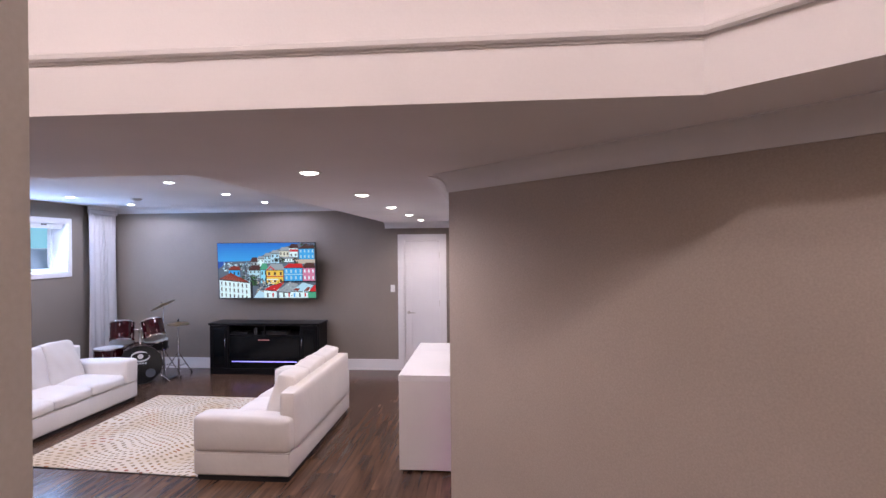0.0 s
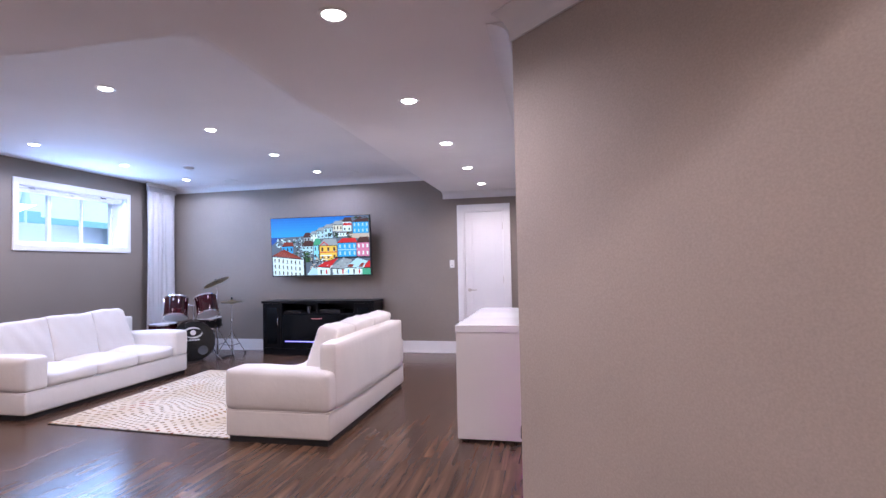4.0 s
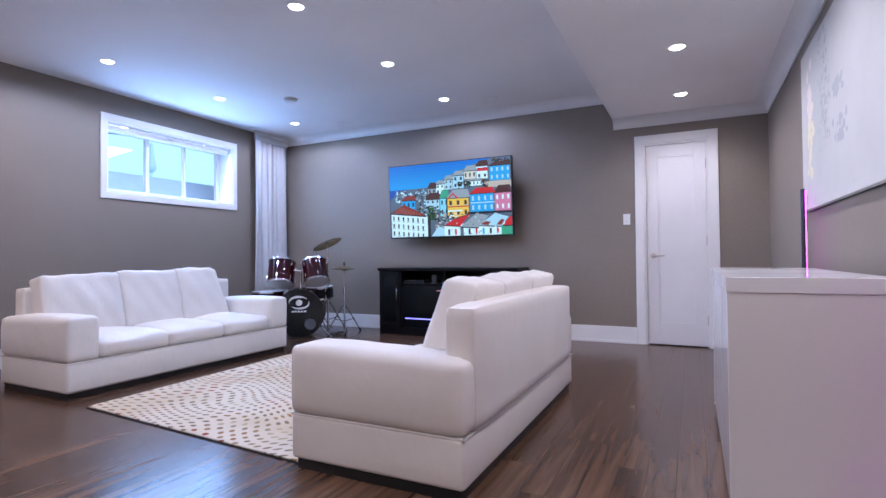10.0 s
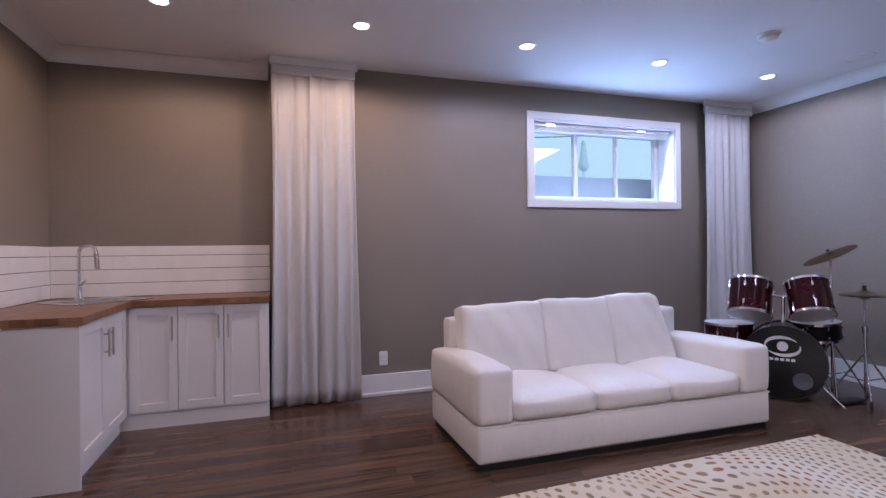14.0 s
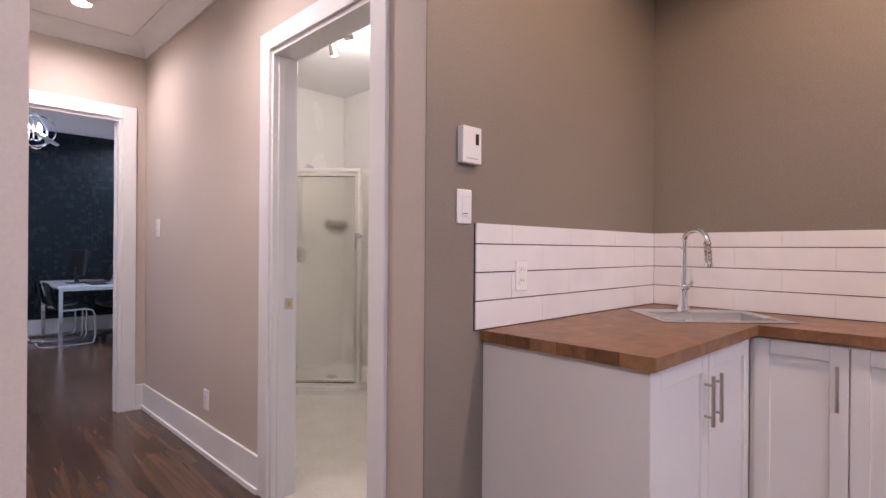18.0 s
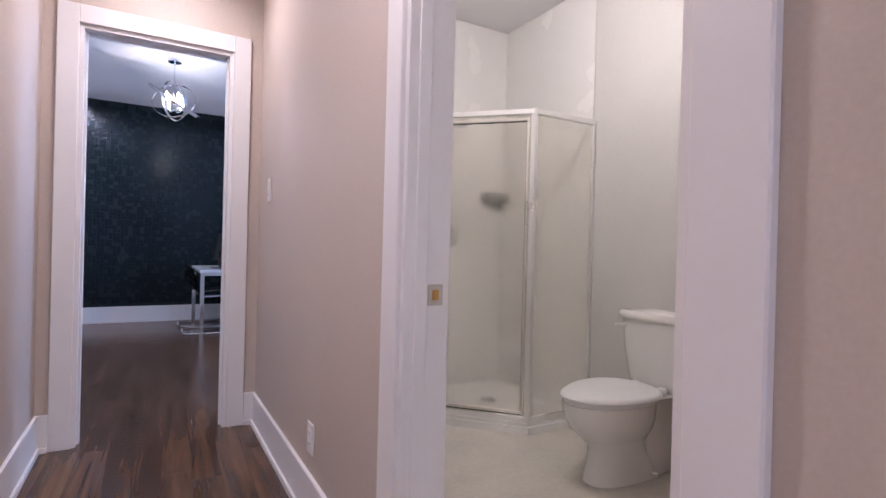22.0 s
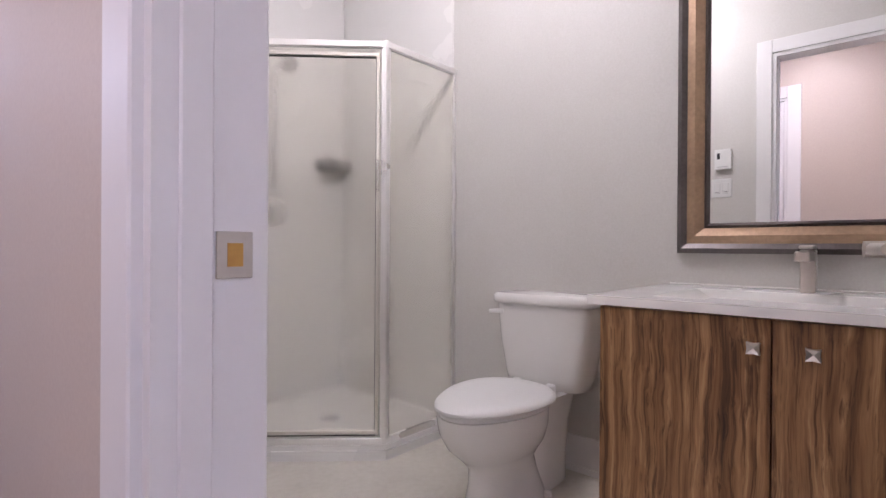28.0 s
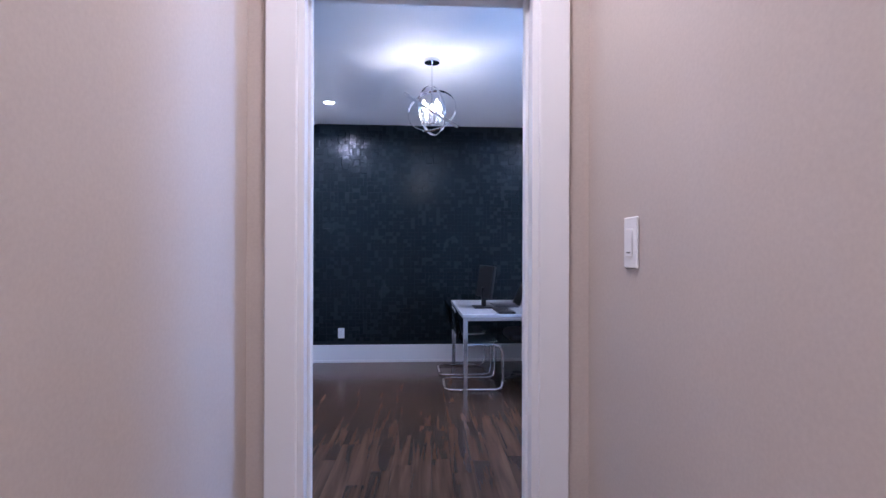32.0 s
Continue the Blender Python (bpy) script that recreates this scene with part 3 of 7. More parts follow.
# ledge on the fascia of the stair opening
bm = bx(-2.4, HY - 0.006, 2.598, HX, HY - 0.001, 2.606)
box(bm, -2.4, HY - 0.022, 2.606, HX + 0.01, HY - 0.001, 2.632, 0.006)
struct("trim_stair_ledge", bm, TRIM, "white moulding above the stair opening", "moulding")
L2 = ((HX2 - HX) ** 2 + (HY2 - HY) ** 2) ** 0.5
bm = bx(0, -0.022, 2.606, L2, -0.001, 2.632, bev=0.006)
c = struct("trim_stair_ledge_turn", bm, TRIM, "white moulding above the stair opening", "moulding")
c.matrix_basis = pose(HX, HY, 0, 0, 0, math.degrees(math.atan2(HY2 - HY, HX2 - HX)))

casing("trim_closet", "y", YN, -1, D1A, D1B, DTOP1)
jamb("jamb_closet", "y", YN - 0.004, YN + SWALL, D1A, D1B, DTOP1)
d = panel_door("door_1", D1B - D1A - 0.046, DTOP1 - 0.025, "closed white shaker door with a nickel lever")
d.matrix_basis = pose(D1A + 0.023, YN + 0.012, 0)
lever(d, pose(0.06, 0, 0.95, 90, 0, 0))
for z in (0.28, 1.1, 1.9):
    hinge(d, D1B - D1A - 0.046, -0.006, z)

# ---- window ----
w = tagged(thing("window_1", "white basement window with a raised blind and bright daylight behind", "window"), kind="structure")
bm = bmesh.new()
for a in ((WY0 - 0.068, WZ0 - 0.068, WY1 + 0.068, WZ0), (WY0 - 0.068, WZ1, WY1 + 0.068, WZ1 + 0.068), (WY0 - 0.068, WZ0, WY0, WZ1), (WY1, WZ0, WY1 + 0.068, WZ1)):
    box(bm, XW, a[0], a[1], XW + 0.02, a[2], a[3], 0.003)
part("window_casing", bm, TRIM, w)
bm = bmesh.new()
for a in ((WY0, WZ0, WY1, WZ0 + 0.015), (WY0, WZ1 - 0.015, WY1, WZ1), (WY0, WZ0 + 0.015, WY0 + 0.015, WZ1 - 0.015), (WY1 - 0.015, WZ0 + 0.015, WY1, WZ1 - 0.015)):
    box(bm, XW - 0.30, a[0], a[1], XW + 0.004, a[2], a[3])
part("window_reveal", bm, TRIM, w)
bm = bmesh.new()
y = [WY0 + 0.015, WY0 + 0.015 + (WY1 - WY0) * 0.36, WY0 + 0.015 + (WY1 - WY0) * 0.66, WY1 - 0.015]
for a in ((y[0], WZ0 + 0.015, y[3], WZ0 + 0.065), (y[0], WZ1 - 0.065, y[3], WZ1 - 0.015), (y[0], WZ0 + 0.065, y[0] + 0.045, WZ1 - 0.065), (y[3] - 0.045, WZ0 + 0.065, y[3], WZ1 - 0.065), (y[1] - 0.02, WZ0 + 0.065, y[1] + 0.02, WZ1 - 0.065), (y[2] - 0.012, WZ0 + 0.065, y[2] + 0.012, WZ1 - 0.065)):
    box(bm, XW - 0.28, a[0], a[1], XW - 0.22, a[2], a[3], 0.004)
part("window_frame", bm, PLASTIC, w, "white vinyl sliding window frame")
for a, b in zip(y, y[1:]):
    g = part("pane", bx(XW - 0.253, a + 0.02, WZ0 + 0.05, XW - 0.247, b - 0.02, WZ1 - 0.05), GLASS, w)
    g.visible_shadow = False
bm = bmesh.new()
box(bm, XW - 0.10, WY0 + 0.022, WZ1 - 0.050, XW - 0.045, WY1 - 0.022, WZ1 - 0.017, 0.004)
for i in range(3):
    box(bm, XW - 0.10 - 0.004 * (i % 2), WY0 + 0.025, WZ1 - 0.066 - 0.012 * i, XW - 0.05, WY1 - 0.025, WZ1 - 0.057 - 0.012 * i, 0.002)
bl = part("blind", bm, PLASTIC, w, "stacked white blind at the top")
for y in (WY0 + 0.16, WY1 - 0.42):
    part("blind_bracket", bx(XW - 0.045, y, WZ1 - 0.046, XW - 0.041, y + 0.10, WZ1 - 0.024, bev=0.001), CHROME, bl, "shiny clip on the head rail")
# closet behind the north door
bm = bx(D1A - 0.2, YN + 0.75, 0, D1B + 0.2, YN + 0.85, 2.5)
box(bm, D1A - 0.3, YN + SWALL, 0, D1A - 0.2, YN + 0.85, 2.5), box(bm, D1B + 0.2, YN + SWALL, 0, D1B + 0.3, YN + 0.85, 2.5), box(bm, D1A - 0.3, YN + SWALL, 2.5, D1B + 0.3, YN + 0.85, 2.6), box(bm, D1A - 0.3, YN + SWALL, -0.1, D1B + 0.3, YN + 0.85, -0.012)
struct("wall_closet_north", bm, TAUPE, "taupe walls of the closet behind the door", "wall")
# outside the window
struct("ground", prism(bmesh.new(), [(-60, 0.9), (XW - 0.42, 0.9), (XW - 0.42, 1.58), (-7.05, 2.04), (-7.6, 2.06), (-12, 2.1), (-60, 2.1)], "y", -40, 60), SNOW, "snow covered ground rising outside the window", "ground")
um = thing("garden_umbrella", "furled grey garden umbrella standing in the snow", "umbrella", at=(-9.5, 8.70, 2.08))
part("pole", rod(bmesh.new(), (0, 0, -0.02), (0, 0, 0.98), 0.025), DAYLIT_GREY, um, smooth=40)
# cloth colour also holds the pale blue daylight
part("canopy", spin(bmesh.new(), [(0.03, 0.46), (0.075, 0.50), (0.09, 0.55), (0.06, 0.72), (0.035, 0.95), (0, 1.0)], 9), plain("daylight_tinted_cloth", (0.55, 0.80, 0.94), 0.9, amount=0.1), um, "furled grey cloth")
cb = thing("utility_pole", "grey pole with a thin dark overhead cable", "pole", at=(-11.5, 14.2, 2.05))
part("mast", rod(bmesh.new(), (0, 0, 0), (0, 0, 2.6), 0.06), DAYLIT_GREY, cb, smooth=40)
part("wire", tube(bmesh.new(), [(0, -12.2 + 1.5 * i, 1.0 + 0.11 * i + 0.012 * (i - 4) ** 2) for i in range(9)], 0.010, 6), BLACK, cb, "thin dark cable")
# glowing strip below the sky, its daylight put in as emission
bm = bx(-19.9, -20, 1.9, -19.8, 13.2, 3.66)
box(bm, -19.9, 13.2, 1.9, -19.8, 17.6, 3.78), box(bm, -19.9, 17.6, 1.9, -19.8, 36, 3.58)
struct("backdrop_glow_strip", bm, DISTANCE_GLOW, "pale glowing strip standing in for daylit hedges and snow", "backdrop")
struct("backdrop", bx(-20.1, -30, -2, -20, 40, 14), SKYGLOW, "bright overcast sky behind the window", "backdrop")

# ---- ceiling lamps ----
def downlight(x, y, z, power, colour, glowing, label, cone=172, fade=0.3, soft=0.045):
    d = thing("recessed_light", label, "ceiling light", "recessed ceiling lights", (x, y, z))
    part("trim_ring", spin(bmesh.new(), [(0.05, -0.002), (0.054, -0.006), (0.068, -0.004), (0.07, 0.0), (0.05, 0.0)], 28), PLASTIC, d, smooth=40)
    part("lens", spin(bmesh.new(), [(0, -0.016), (0.02, -0.0145), (0.038, -0.010), (0.05, -0.003), (0.05, -0.0005), (0, -0.0005)], 24), glowing, d, "glowing domed lens", smooth=60)
    l = new("recessed_lamp", bpy.data.lights.new("recessed_lamp", "SPOT"))
    l.data.energy, l.data.color, l.data.spot_size, l.data.spot_blend, l.data.shadow_soft_size = power, colour, radians(cone), fade, soft
    l.matrix_basis = pose(x, y, z - 0.036)
    return d


ROWS_Y = (7.92, 6.73, 5.515, 4.27, 3.05)
for yy in ROWS_Y:
    downlight(-0.81, yy, LOW, POWER_LOW, WARM, LAMP, "lit recessed light in the dropped ceiling", 162, 0.7)
# stairwell lamps out of view; the second is a fill added for bounce light
for (xx, yy), share in ((STAIR_LAMP, 1.0), ((0.75, -1.6), 0.65)):
    downlight(xx, yy, 4.9, POWER_STAIR * share, WARM, LAMP, "unseen lamp lighting the stairwell", soft=0.22)
# the fifth lamp is unseen, added on the grid to brighten the cabinet end
for k, yy in enumerate(ROWS_Y):
    downlight(-3.235, yy, CEIL, POWER_MAIN * (1.0 if k < 4 else 0.85), COOL if k < 4 else HALLW, LAMPC, "lit recessed light in the white ceiling")
for k, yy in enumerate(ROWS_Y):
    downlight(-5.428, yy, CEIL, POWER_MAIN * (1.0 if k < 3 else 1.3), COOL if k < 3 else KITCHEN, LAMPC, "lit recessed light in the white ceiling")

# ---- hall, bathroom and office: structure ----
mark = set(scene.objects)
XBW, XBE = -6.58, XH - 0.105            # bathroom: west wall and the inner face of its east wall
YBS, YBN = -0.965, 1.97                # bathroom: south and north walls
BD0, BD1 = 1.062, 1.838                # bathroom doorway
OD0, OD1 = -4.635, -3.925              # office doorway
XO0, XO1 = -6.50, -3.05                 # office walls
HD0, HD1 = 0.225, 0.985                # hall door
BC = 2.68                              # bathroom ceiling
struct("bathroom_floor", bx(XBW, YBS, -0.011, XH - 0.02, YBN, 0.004), BATHFLOOR, "pale polished stone bathroom floor", "floor")
wall("wall_hall_west", "x", XBE, XH, YO - 0.12, YK - 0.004, 0, 2.9, BEIGE, [(BD0, BD1, 0, DTOP)], "beige hall wall with the bathroom doorway")
wall("wall_hall_east", "x", XHE, XHE + SWALL, YO, 2.13, 0, 2.9, BEIGE, [(HD0, HD1, 0, DTOP)], "beige hall wall with a white door")
wall("wall_office_doorway", "y", YO - 0.12, YO, XH, XO1 + SWALL, 0, 2.9, BEIGE, [(OD0, OD1, 0, DTOP)], "beige hall wall with the open office doorway")
wall("wall_office_south", "y", YF - SWALL, YF, XO0, XO1, 0, 2.9, BEAM, [], "black accent wall with glossy patterned paper")
OWY0, OWY1, OWZ0, OWZ1 = -2.95, -2.10, 1.68, 2.42
wall("wall_office_west", "x", XO0 - 0.25, XO0, YF, YBS - 0.105, 0, 2.9, PALE, [(OWY0, OWY1, OWZ0, OWZ1)], "pale office wall with a high basement window")
wall("wall_office_east", "x", XO1, XO1 + SWALL, YF, YO - 0.12, 0, 2.9, PALE, [], "pale office wall")
wall("wall_bathroom_south", "y", YBS - 0.105, YBS, XBW - 0.12, XBE, 0, 2.9, PALE, [], "pale painted bathroom wall")
wall("wall_bathroom_west", "x", XBW - 0.12, XBW, YBS, YBN + 0.02, 0, 2.9, PALE, [], "pale painted bathroom wall")
struct("wall_bathroom_north", bx(XBW, YBN, 0, XBE, YBN + 0.02, BC), PALE, "pale painted bathroom wall", "wall")
bm = bmesh.new()
for a, b, c0, d0 in ((YBS, BD0, 0, BC), (BD1, YBN, 0, BC), (BD0, BD1, DTOP, BC)):
    box(bm, XBE - 0.012, a, c0, XBE - 0.001, b, d0)
struct("wall_bathroom_east", bm, PALE, "pale painted bathroom wall round its doorway", "wall")
struct("wall_closet", bx(XHE + 0.6, YO, 0, XHE + 0.7, 2.0, 2.9), PALE, "pale closet wall", "wall")
struct("ceiling_hall", bx(XHE + 0.1, YO - 0.1, HALLC, XH - 0.06, YK - 0.01, HALLC + 0.15), WHITE_CEIL, "white hall ceiling", "ceiling")
struct("ceiling_bathroom", bx(XBE + 0.06, YBS - 0.1, BC, XBW - 0.1, YBN + 0.02, BC + 0.1), WHITE_CEIL, "white bathroom ceiling", "ceiling")
struct("ceiling_office", bx(XO1 + 0.1, YF - 0.1, 2.74, XO0 - 0.1, YO - 0.06, 2.84), WHITE_CEIL, "white office ceiling", "ceiling")
crown("crown_hall_west", "y", XH, 1, YO, YK - 0.02, HALLC)
crown("crown_hall_east", "y", XHE, -1, YO, 2.12, HALLC)
crown("crown_hall_end", "x", YO, 1, XH + 0.002, XHE - 0.002, HALLC)
crown("crown_office_east", "y", XO1, -1, YF, YO - 0.13, 2.74)
base_run("baseboard_hall_west", "y", XH, 1, YO + 0.018, BD0 - 0.09)
base_run("baseboard_hall_east", "y", XHE, -1, YO + 0.018, HD0 - 0.09)
base_run("baseboard_hall_east_short", "y", XHE, -1, HD1 + 0.09, 2.13)
base_run("baseboard_hall_end", "x", YO, 1, XH, OD0 - 0.09)
base_run("baseboard_hall_end_short", "x", YO, 1, OD1 + 0.09, XHE)
base_run("baseboard_office", "x", YF, 1, XO0, XO1, 0.2)
base_run("baseboard_bathroom_west", "y", XBW, 1, -0.02, 0.98, 0.15)
casing("trim_bathroom", "x", XH, 1, BD0, BD1, DTOP)
casing("trim_bathroom_inside", "x", XBE - 0.012, -1, BD0, BD1, DTOP, 0.08)
jamb("jamb_bathroom", "x", XBE - 0.014, XH + 0.004, BD0, BD1, DTOP)
casing("trim_office", "y", YO, 1, OD0, OD1, DTOP - 0.01)
jamb("jamb_office", "y", YO - 0.12, YO + 0.004, OD0, OD1, DTOP - 0.01)
casing("trim_hall_door", "x", XHE, -1, HD0, HD1, DTOP)
jamb("jamb_hall_door", "x", XHE - 0.004, XHE + SWALL, HD0, HD1, DTOP)
d = panel_door("door_2", HD1 - HD0 - 0.046, DTOP - 0.025, "closed white hall door with nickel hinges and lever")
d.matrix_basis = pose(XHE + 0.008, HD1 - 0.023, 0, 0, 0, -90)
lever(d, pose(0.06, 0, 0.875, 90, 0, 0))
for z in (0.25, 1.1, 1.9):
    hinge(d, HD1 - HD0 - 0.046, -0.010, z)
LEAF = BD1 - BD0 - 0.046
d = panel_door("door_3", LEAF, DTOP - 0.025, "white bathroom door standing open")
d.matrix_basis = pose(XBE - 0.03, BD1 - 0.025, 0, 0, 0, 191)
lever(d, pose(LEAF - 0.06, 0.035, 0.93, -90, 0, 0), -1)
lever(d, pose(LEAF - 0.06, 0, 0.93, 90, 0, 0), -1)
downlight(-4.31, -0.44, HALLC, POWER_HALL, HALLW, LAMP, "lit recessed light in the hall ceiling", 165, 1.0, 0.09)
downlight(-4.29, 1.15, HALLC, POWER_HALL, HALLW, LAMP, "lit recessed light in the hall ceiling", 165, 1.0, 0.09)
downlight(-3.45, -4.45, 2.74, POWER_OFFICE * 0.95, COOL, LAMPC, "lit recessed light in the office ceiling")
downlight(-5.9, -4.45, 2.74, POWER_OFFICE * 0.95, COOL, LAMPC, "lit recessed light in the office ceiling")
w = tagged(thing("window_2", "white basement window in the office wall", "window"), kind="structure")
bm = bmesh.new()
for a in ((OWY0 - 0.08, OWZ0 - 0.08, OWY1 + 0.08, OWZ0), (OWY0 - 0.08, OWZ1, OWY1 + 0.08, OWZ1 + 0.08), (OWY0 - 0.08, OWZ0, OWY0, OWZ1), (OWY1, OWZ0, OWY1 + 0.08, OWZ1)):
    box(bm, XO0, a[0], a[1], XO0 + 0.02, a[2], a[3], 0.003)
part("window_casing", bm, TRIM, w)
bm = bmesh.new()
mid = (OWY0 + OWY1) / 2
for a in ((OWY0, OWZ0, OWY1, OWZ0 + 0.05), (OWY0, OWZ1 - 0.05, OWY1, OWZ1), (OWY0, OWZ0 + 0.05, OWY0 + 0.045, OWZ1 - 0.05), (OWY1 - 0.045, OWZ0 + 0.05, OWY1, OWZ1 - 0.05), (mid - 0.02, OWZ0 + 0.05, mid + 0.02, OWZ1 - 0.05)):
    box(bm, XO0 - 0.24, a[0], a[1], XO0 - 0.19, a[2], a[3], 0.004)
part("window_frame", bm, PLASTIC, w, "white vinyl window frame")
for a, b in ((OWY0 + 0.03, mid - 0.01), (mid + 0.01, OWY1 - 0.03)):
    g = part("pane", bx(XO0 - 0.218, a, OWZ0 + 0.04, XO0 - 0.212, b, OWZ1 - 0.04), GLASS, w)
    g.visible_shadow = False
offday.matrix_world = look((XO0 - 0.12, mid, 2.05), (XO0 + 3, mid + 1.7, 2.0))
wing(mark)


# ---- sofas ----
def sofa(length, label, at, rz, top, shift, seed):
    """A three seat leather sofa; local x from back (0) to front, y along its length, both from the back corner."""
    rs = random.Random(seed)
    s = thing("sofa", label, "sofa", "white leather sofas", at, rz)
    D, A, H, Z = 0.885, 0.232, 0.565, 0.25
    part("base", bx(0.02, 0.006, 0.045, D, length - 0.006, Z, bev=0.022, seg=4), LEATHER, s, smooth=50)
    part("seam", tube(bmesh.new(), [(0.022, 0.010, Z - 0.003), (D - 0.004, 0.010, Z - 0.003), (D - 0.004, length - 0.010, Z - 0.003), (0.022, length - 0.010, Z - 0.003)], 0.006, 6, True), LEATHER, s, "stitched seam roll", smooth=60)
    part("plinth", bx(0.04, 0.024, 0.0, D - 0.028, length - 0.024, 0.05), BLACK, s, "black recessed plinth")
    for y0, y1, side in ((0, A, -1), (length - A, length, 1)):
        bm = cushion(bmesh.new(), 0.018, y0, Z - 0.004, D + 0.003, y1, H, 0.014, 0.040, 14)
        for v in bm.verts:
            up = (v.co.z - Z) / (H - Z)
            v.co.z -= 0.024 * up * max(0, 1 - v.co.x / D) ** 1.5
            v.co.y += side * 0.008 * math.sin(math.pi * min(1, max(0, up))) * (1 if side * (v.co.y - (y0 + y1) / 2) > 0 else 0)
            v.co += Vector((0, 0.0015 * math.sin(31 * v.co.x + 17 * v.co.z + seed), 0.0015 * math.sin(19 * v.co.x + seed)))
        part("arm", bm, LEATHER, s, smooth=60)
    bm = cushion(bmesh.new(), 0.0, 0.10, Z - 0.004, 0.15, length - 0.10, 0.752, 0.008, 0.03, 14)
    part("back_frame", bm, LEATHER, s, smooth=60)
    n = 3
    wid = (length - 2 * A) / n
    for k in range(n):
        y0 = A + k * wid
        bm = cushion(bmesh.new(), 0.20, y0 + 0.001, Z, D - 0.004 - 0.006 * (k % 2), y0 + wid - 0.001, 0.385, 0.042, 0.045, 14)
        for v in bm.verts:
            v.co.z += 0.004 * math.sin(13 * v.co.y + 7 * v.co.x + k) if v.co.z > 0.36 else 0
            v.co.z += 0.010 * rs.uniform(-0.15, 0.15) if v.co.z > 0.38 else 0
        part("seat_cushion", bm, LEATHER, s, smooth=60)
        h = top[k] - 0.37
        lo = y0 - 0.004 - shift * (1 if k == 0 else 0.7) - (0.03 if k == 0 else 0)
        hi = y0 + wid + 0.004 - shift * (0.7 if k < n - 1 else 1.0)
        bm = cushion(bmesh.new(), -0.10, lo, -h / 2, 0.085, hi, h / 2, 0.012, 0.026, 18)
        ym = (lo + hi) / 2
        for v in bm.verts:
            f = (v.co.y - ym) / (wid / 2)
            w = v.co.z / h + 0.5
            front = 1 if v.co.x > 0 else 0.15
            v.co.x += front * (0.022 * (1 - f * f) * (1 - w * 0.7) - 0.045 * max(0, w - 0.55) ** 1.3)
            v.co.x += front * (0.004 * math.sin(17 * v.co.z + 9 * v.co.y + 5 * k + seed) + 0.003 * math.sin(38 * v.co.y + 21 * v.co.z + seed))
            v.co.z += w * (0.007 * math.sin(6 * v.co.y + 1.3 * k + seed) + 0.003 * math.sin(29 * v.co.y + seed))
            # the end cushions sag towards the arm
            end = max(0, f - 0.45) / 0.55 if k == n - 1 else 0
            v.co.y -= 0.10 * w * end
            v.co.z -= 0.012 * w * end ** 2
        bm.transform(Matrix.Translation((0.235, 0, 0.37 + h / 2 * math.cos(radians(12)))) @ Matrix.Rotation(radians(-12), 4, "Y"))
        part("back_cushion", bm, LEATHER, s, smooth=60)
    return s


sofa(2.105, "white leather three seat sofa beside the window wall", (-5.435, 4.722, 0), 0, (0.848, 0.862, 0.868), 0.05, 3)
sofa(1.955, "white leather sofa with its back to the walkway", (-1.512, 6.482, 0), 180, (0.858, 0.855, 0.85), 0.0, 8)

# ---- rug ----
RUG = mat("woven_dotted_rug", (0.62, 0.55, 0.46), 0.95)


def rug_material():
    m = RUG
    c = coords(m)
    warp = node(m, "ShaderNodeTexNoise", Scale=1.5, Detail=0.6)
    link(m, c, warp.inputs["Vector"])
    va = m.node_tree.nodes.new("ShaderNodeVectorMath")
    va.operation = "MULTIPLY_ADD"
    va.inputs[1].default_value = (0.48, 0.48, 0)
    link(m, warp.outputs["Color"], va.inputs[0]), link(m, c, va.inputs[2])
    mp = m.node_tree.nodes.new("ShaderNodeMapping")
    mp.inputs["Scale"].default_value = (13.5, 17.5, 0)
    mp.inputs["Rotation"].default_value = (0, 0, 0.5)
    link(m, va.outputs[0], mp.inputs[0])
    vor = m.node_tree.nodes.new("ShaderNodeTexVoronoi")
    vor.voronoi_dimensions = "2D"
    vor.inputs["Scale"].default_value = 1.0
    vor.inputs["Randomness"].default_value = 0.12
    link(m, mp.outputs[0], vor.inputs["Vector"])
    dots = ramp(m, vor.outputs["Distance"], [(0.22, (1, 1, 1)), (0.29, (0, 0, 0))])
    # runs of neighbouring dots share a colour
    runs = node(m, "ShaderNodeTexNoise", Scale=4.2, Detail=1.5)
    link(m, c, runs.inputs["Vector"])
    hue = ramp(m, runs.outputs[0], [(0.30, (0.50, 0.39, 0.24)), (0.40, (0.30, 0.23, 0.13)), (0.50, (0.21, 0.155, 0.085)), (0.58, (0.36, 0.22, 0.085)), (0.645, (0.28, 0.05, 0.022)), (0.70, (0.32, 0.19, 0.08))])
    big = node(m, "ShaderNodeTexNoise", Scale=1.6, Detail=2.0)
    link(m, c, big.inputs["Vector"])
    ground = ramp(m, big.outputs[0], [(0.40, (0.68, 0.61, 0.50)), (0.70, (0.58, 0.47, 0.32))])
    mx = m.node_tree.nodes.new("ShaderNodeMix")
    mx.data_type = "RGBA"
    link(m, dots.outputs[0], mx.inputs[0]), link(m, ground.outputs[0], mx.inputs[6]), link(m, hue.outputs[0], mx.inputs[7])
    link(m, mx.outputs[2], bsdf(m).inputs["Base Color"])
    fine = node(m, "ShaderNodeTexNoise", Scale=260.0, Detail=2.0)
    link(m, c, fine.inputs["Vector"])
    b = node(m, "ShaderNodeBump", Strength=0.4, Distance=0.004)
    link(m, fine.outputs[0], b.inputs["Height"]), link(m, b.outputs[0], bsdf(m).inputs["Normal"])


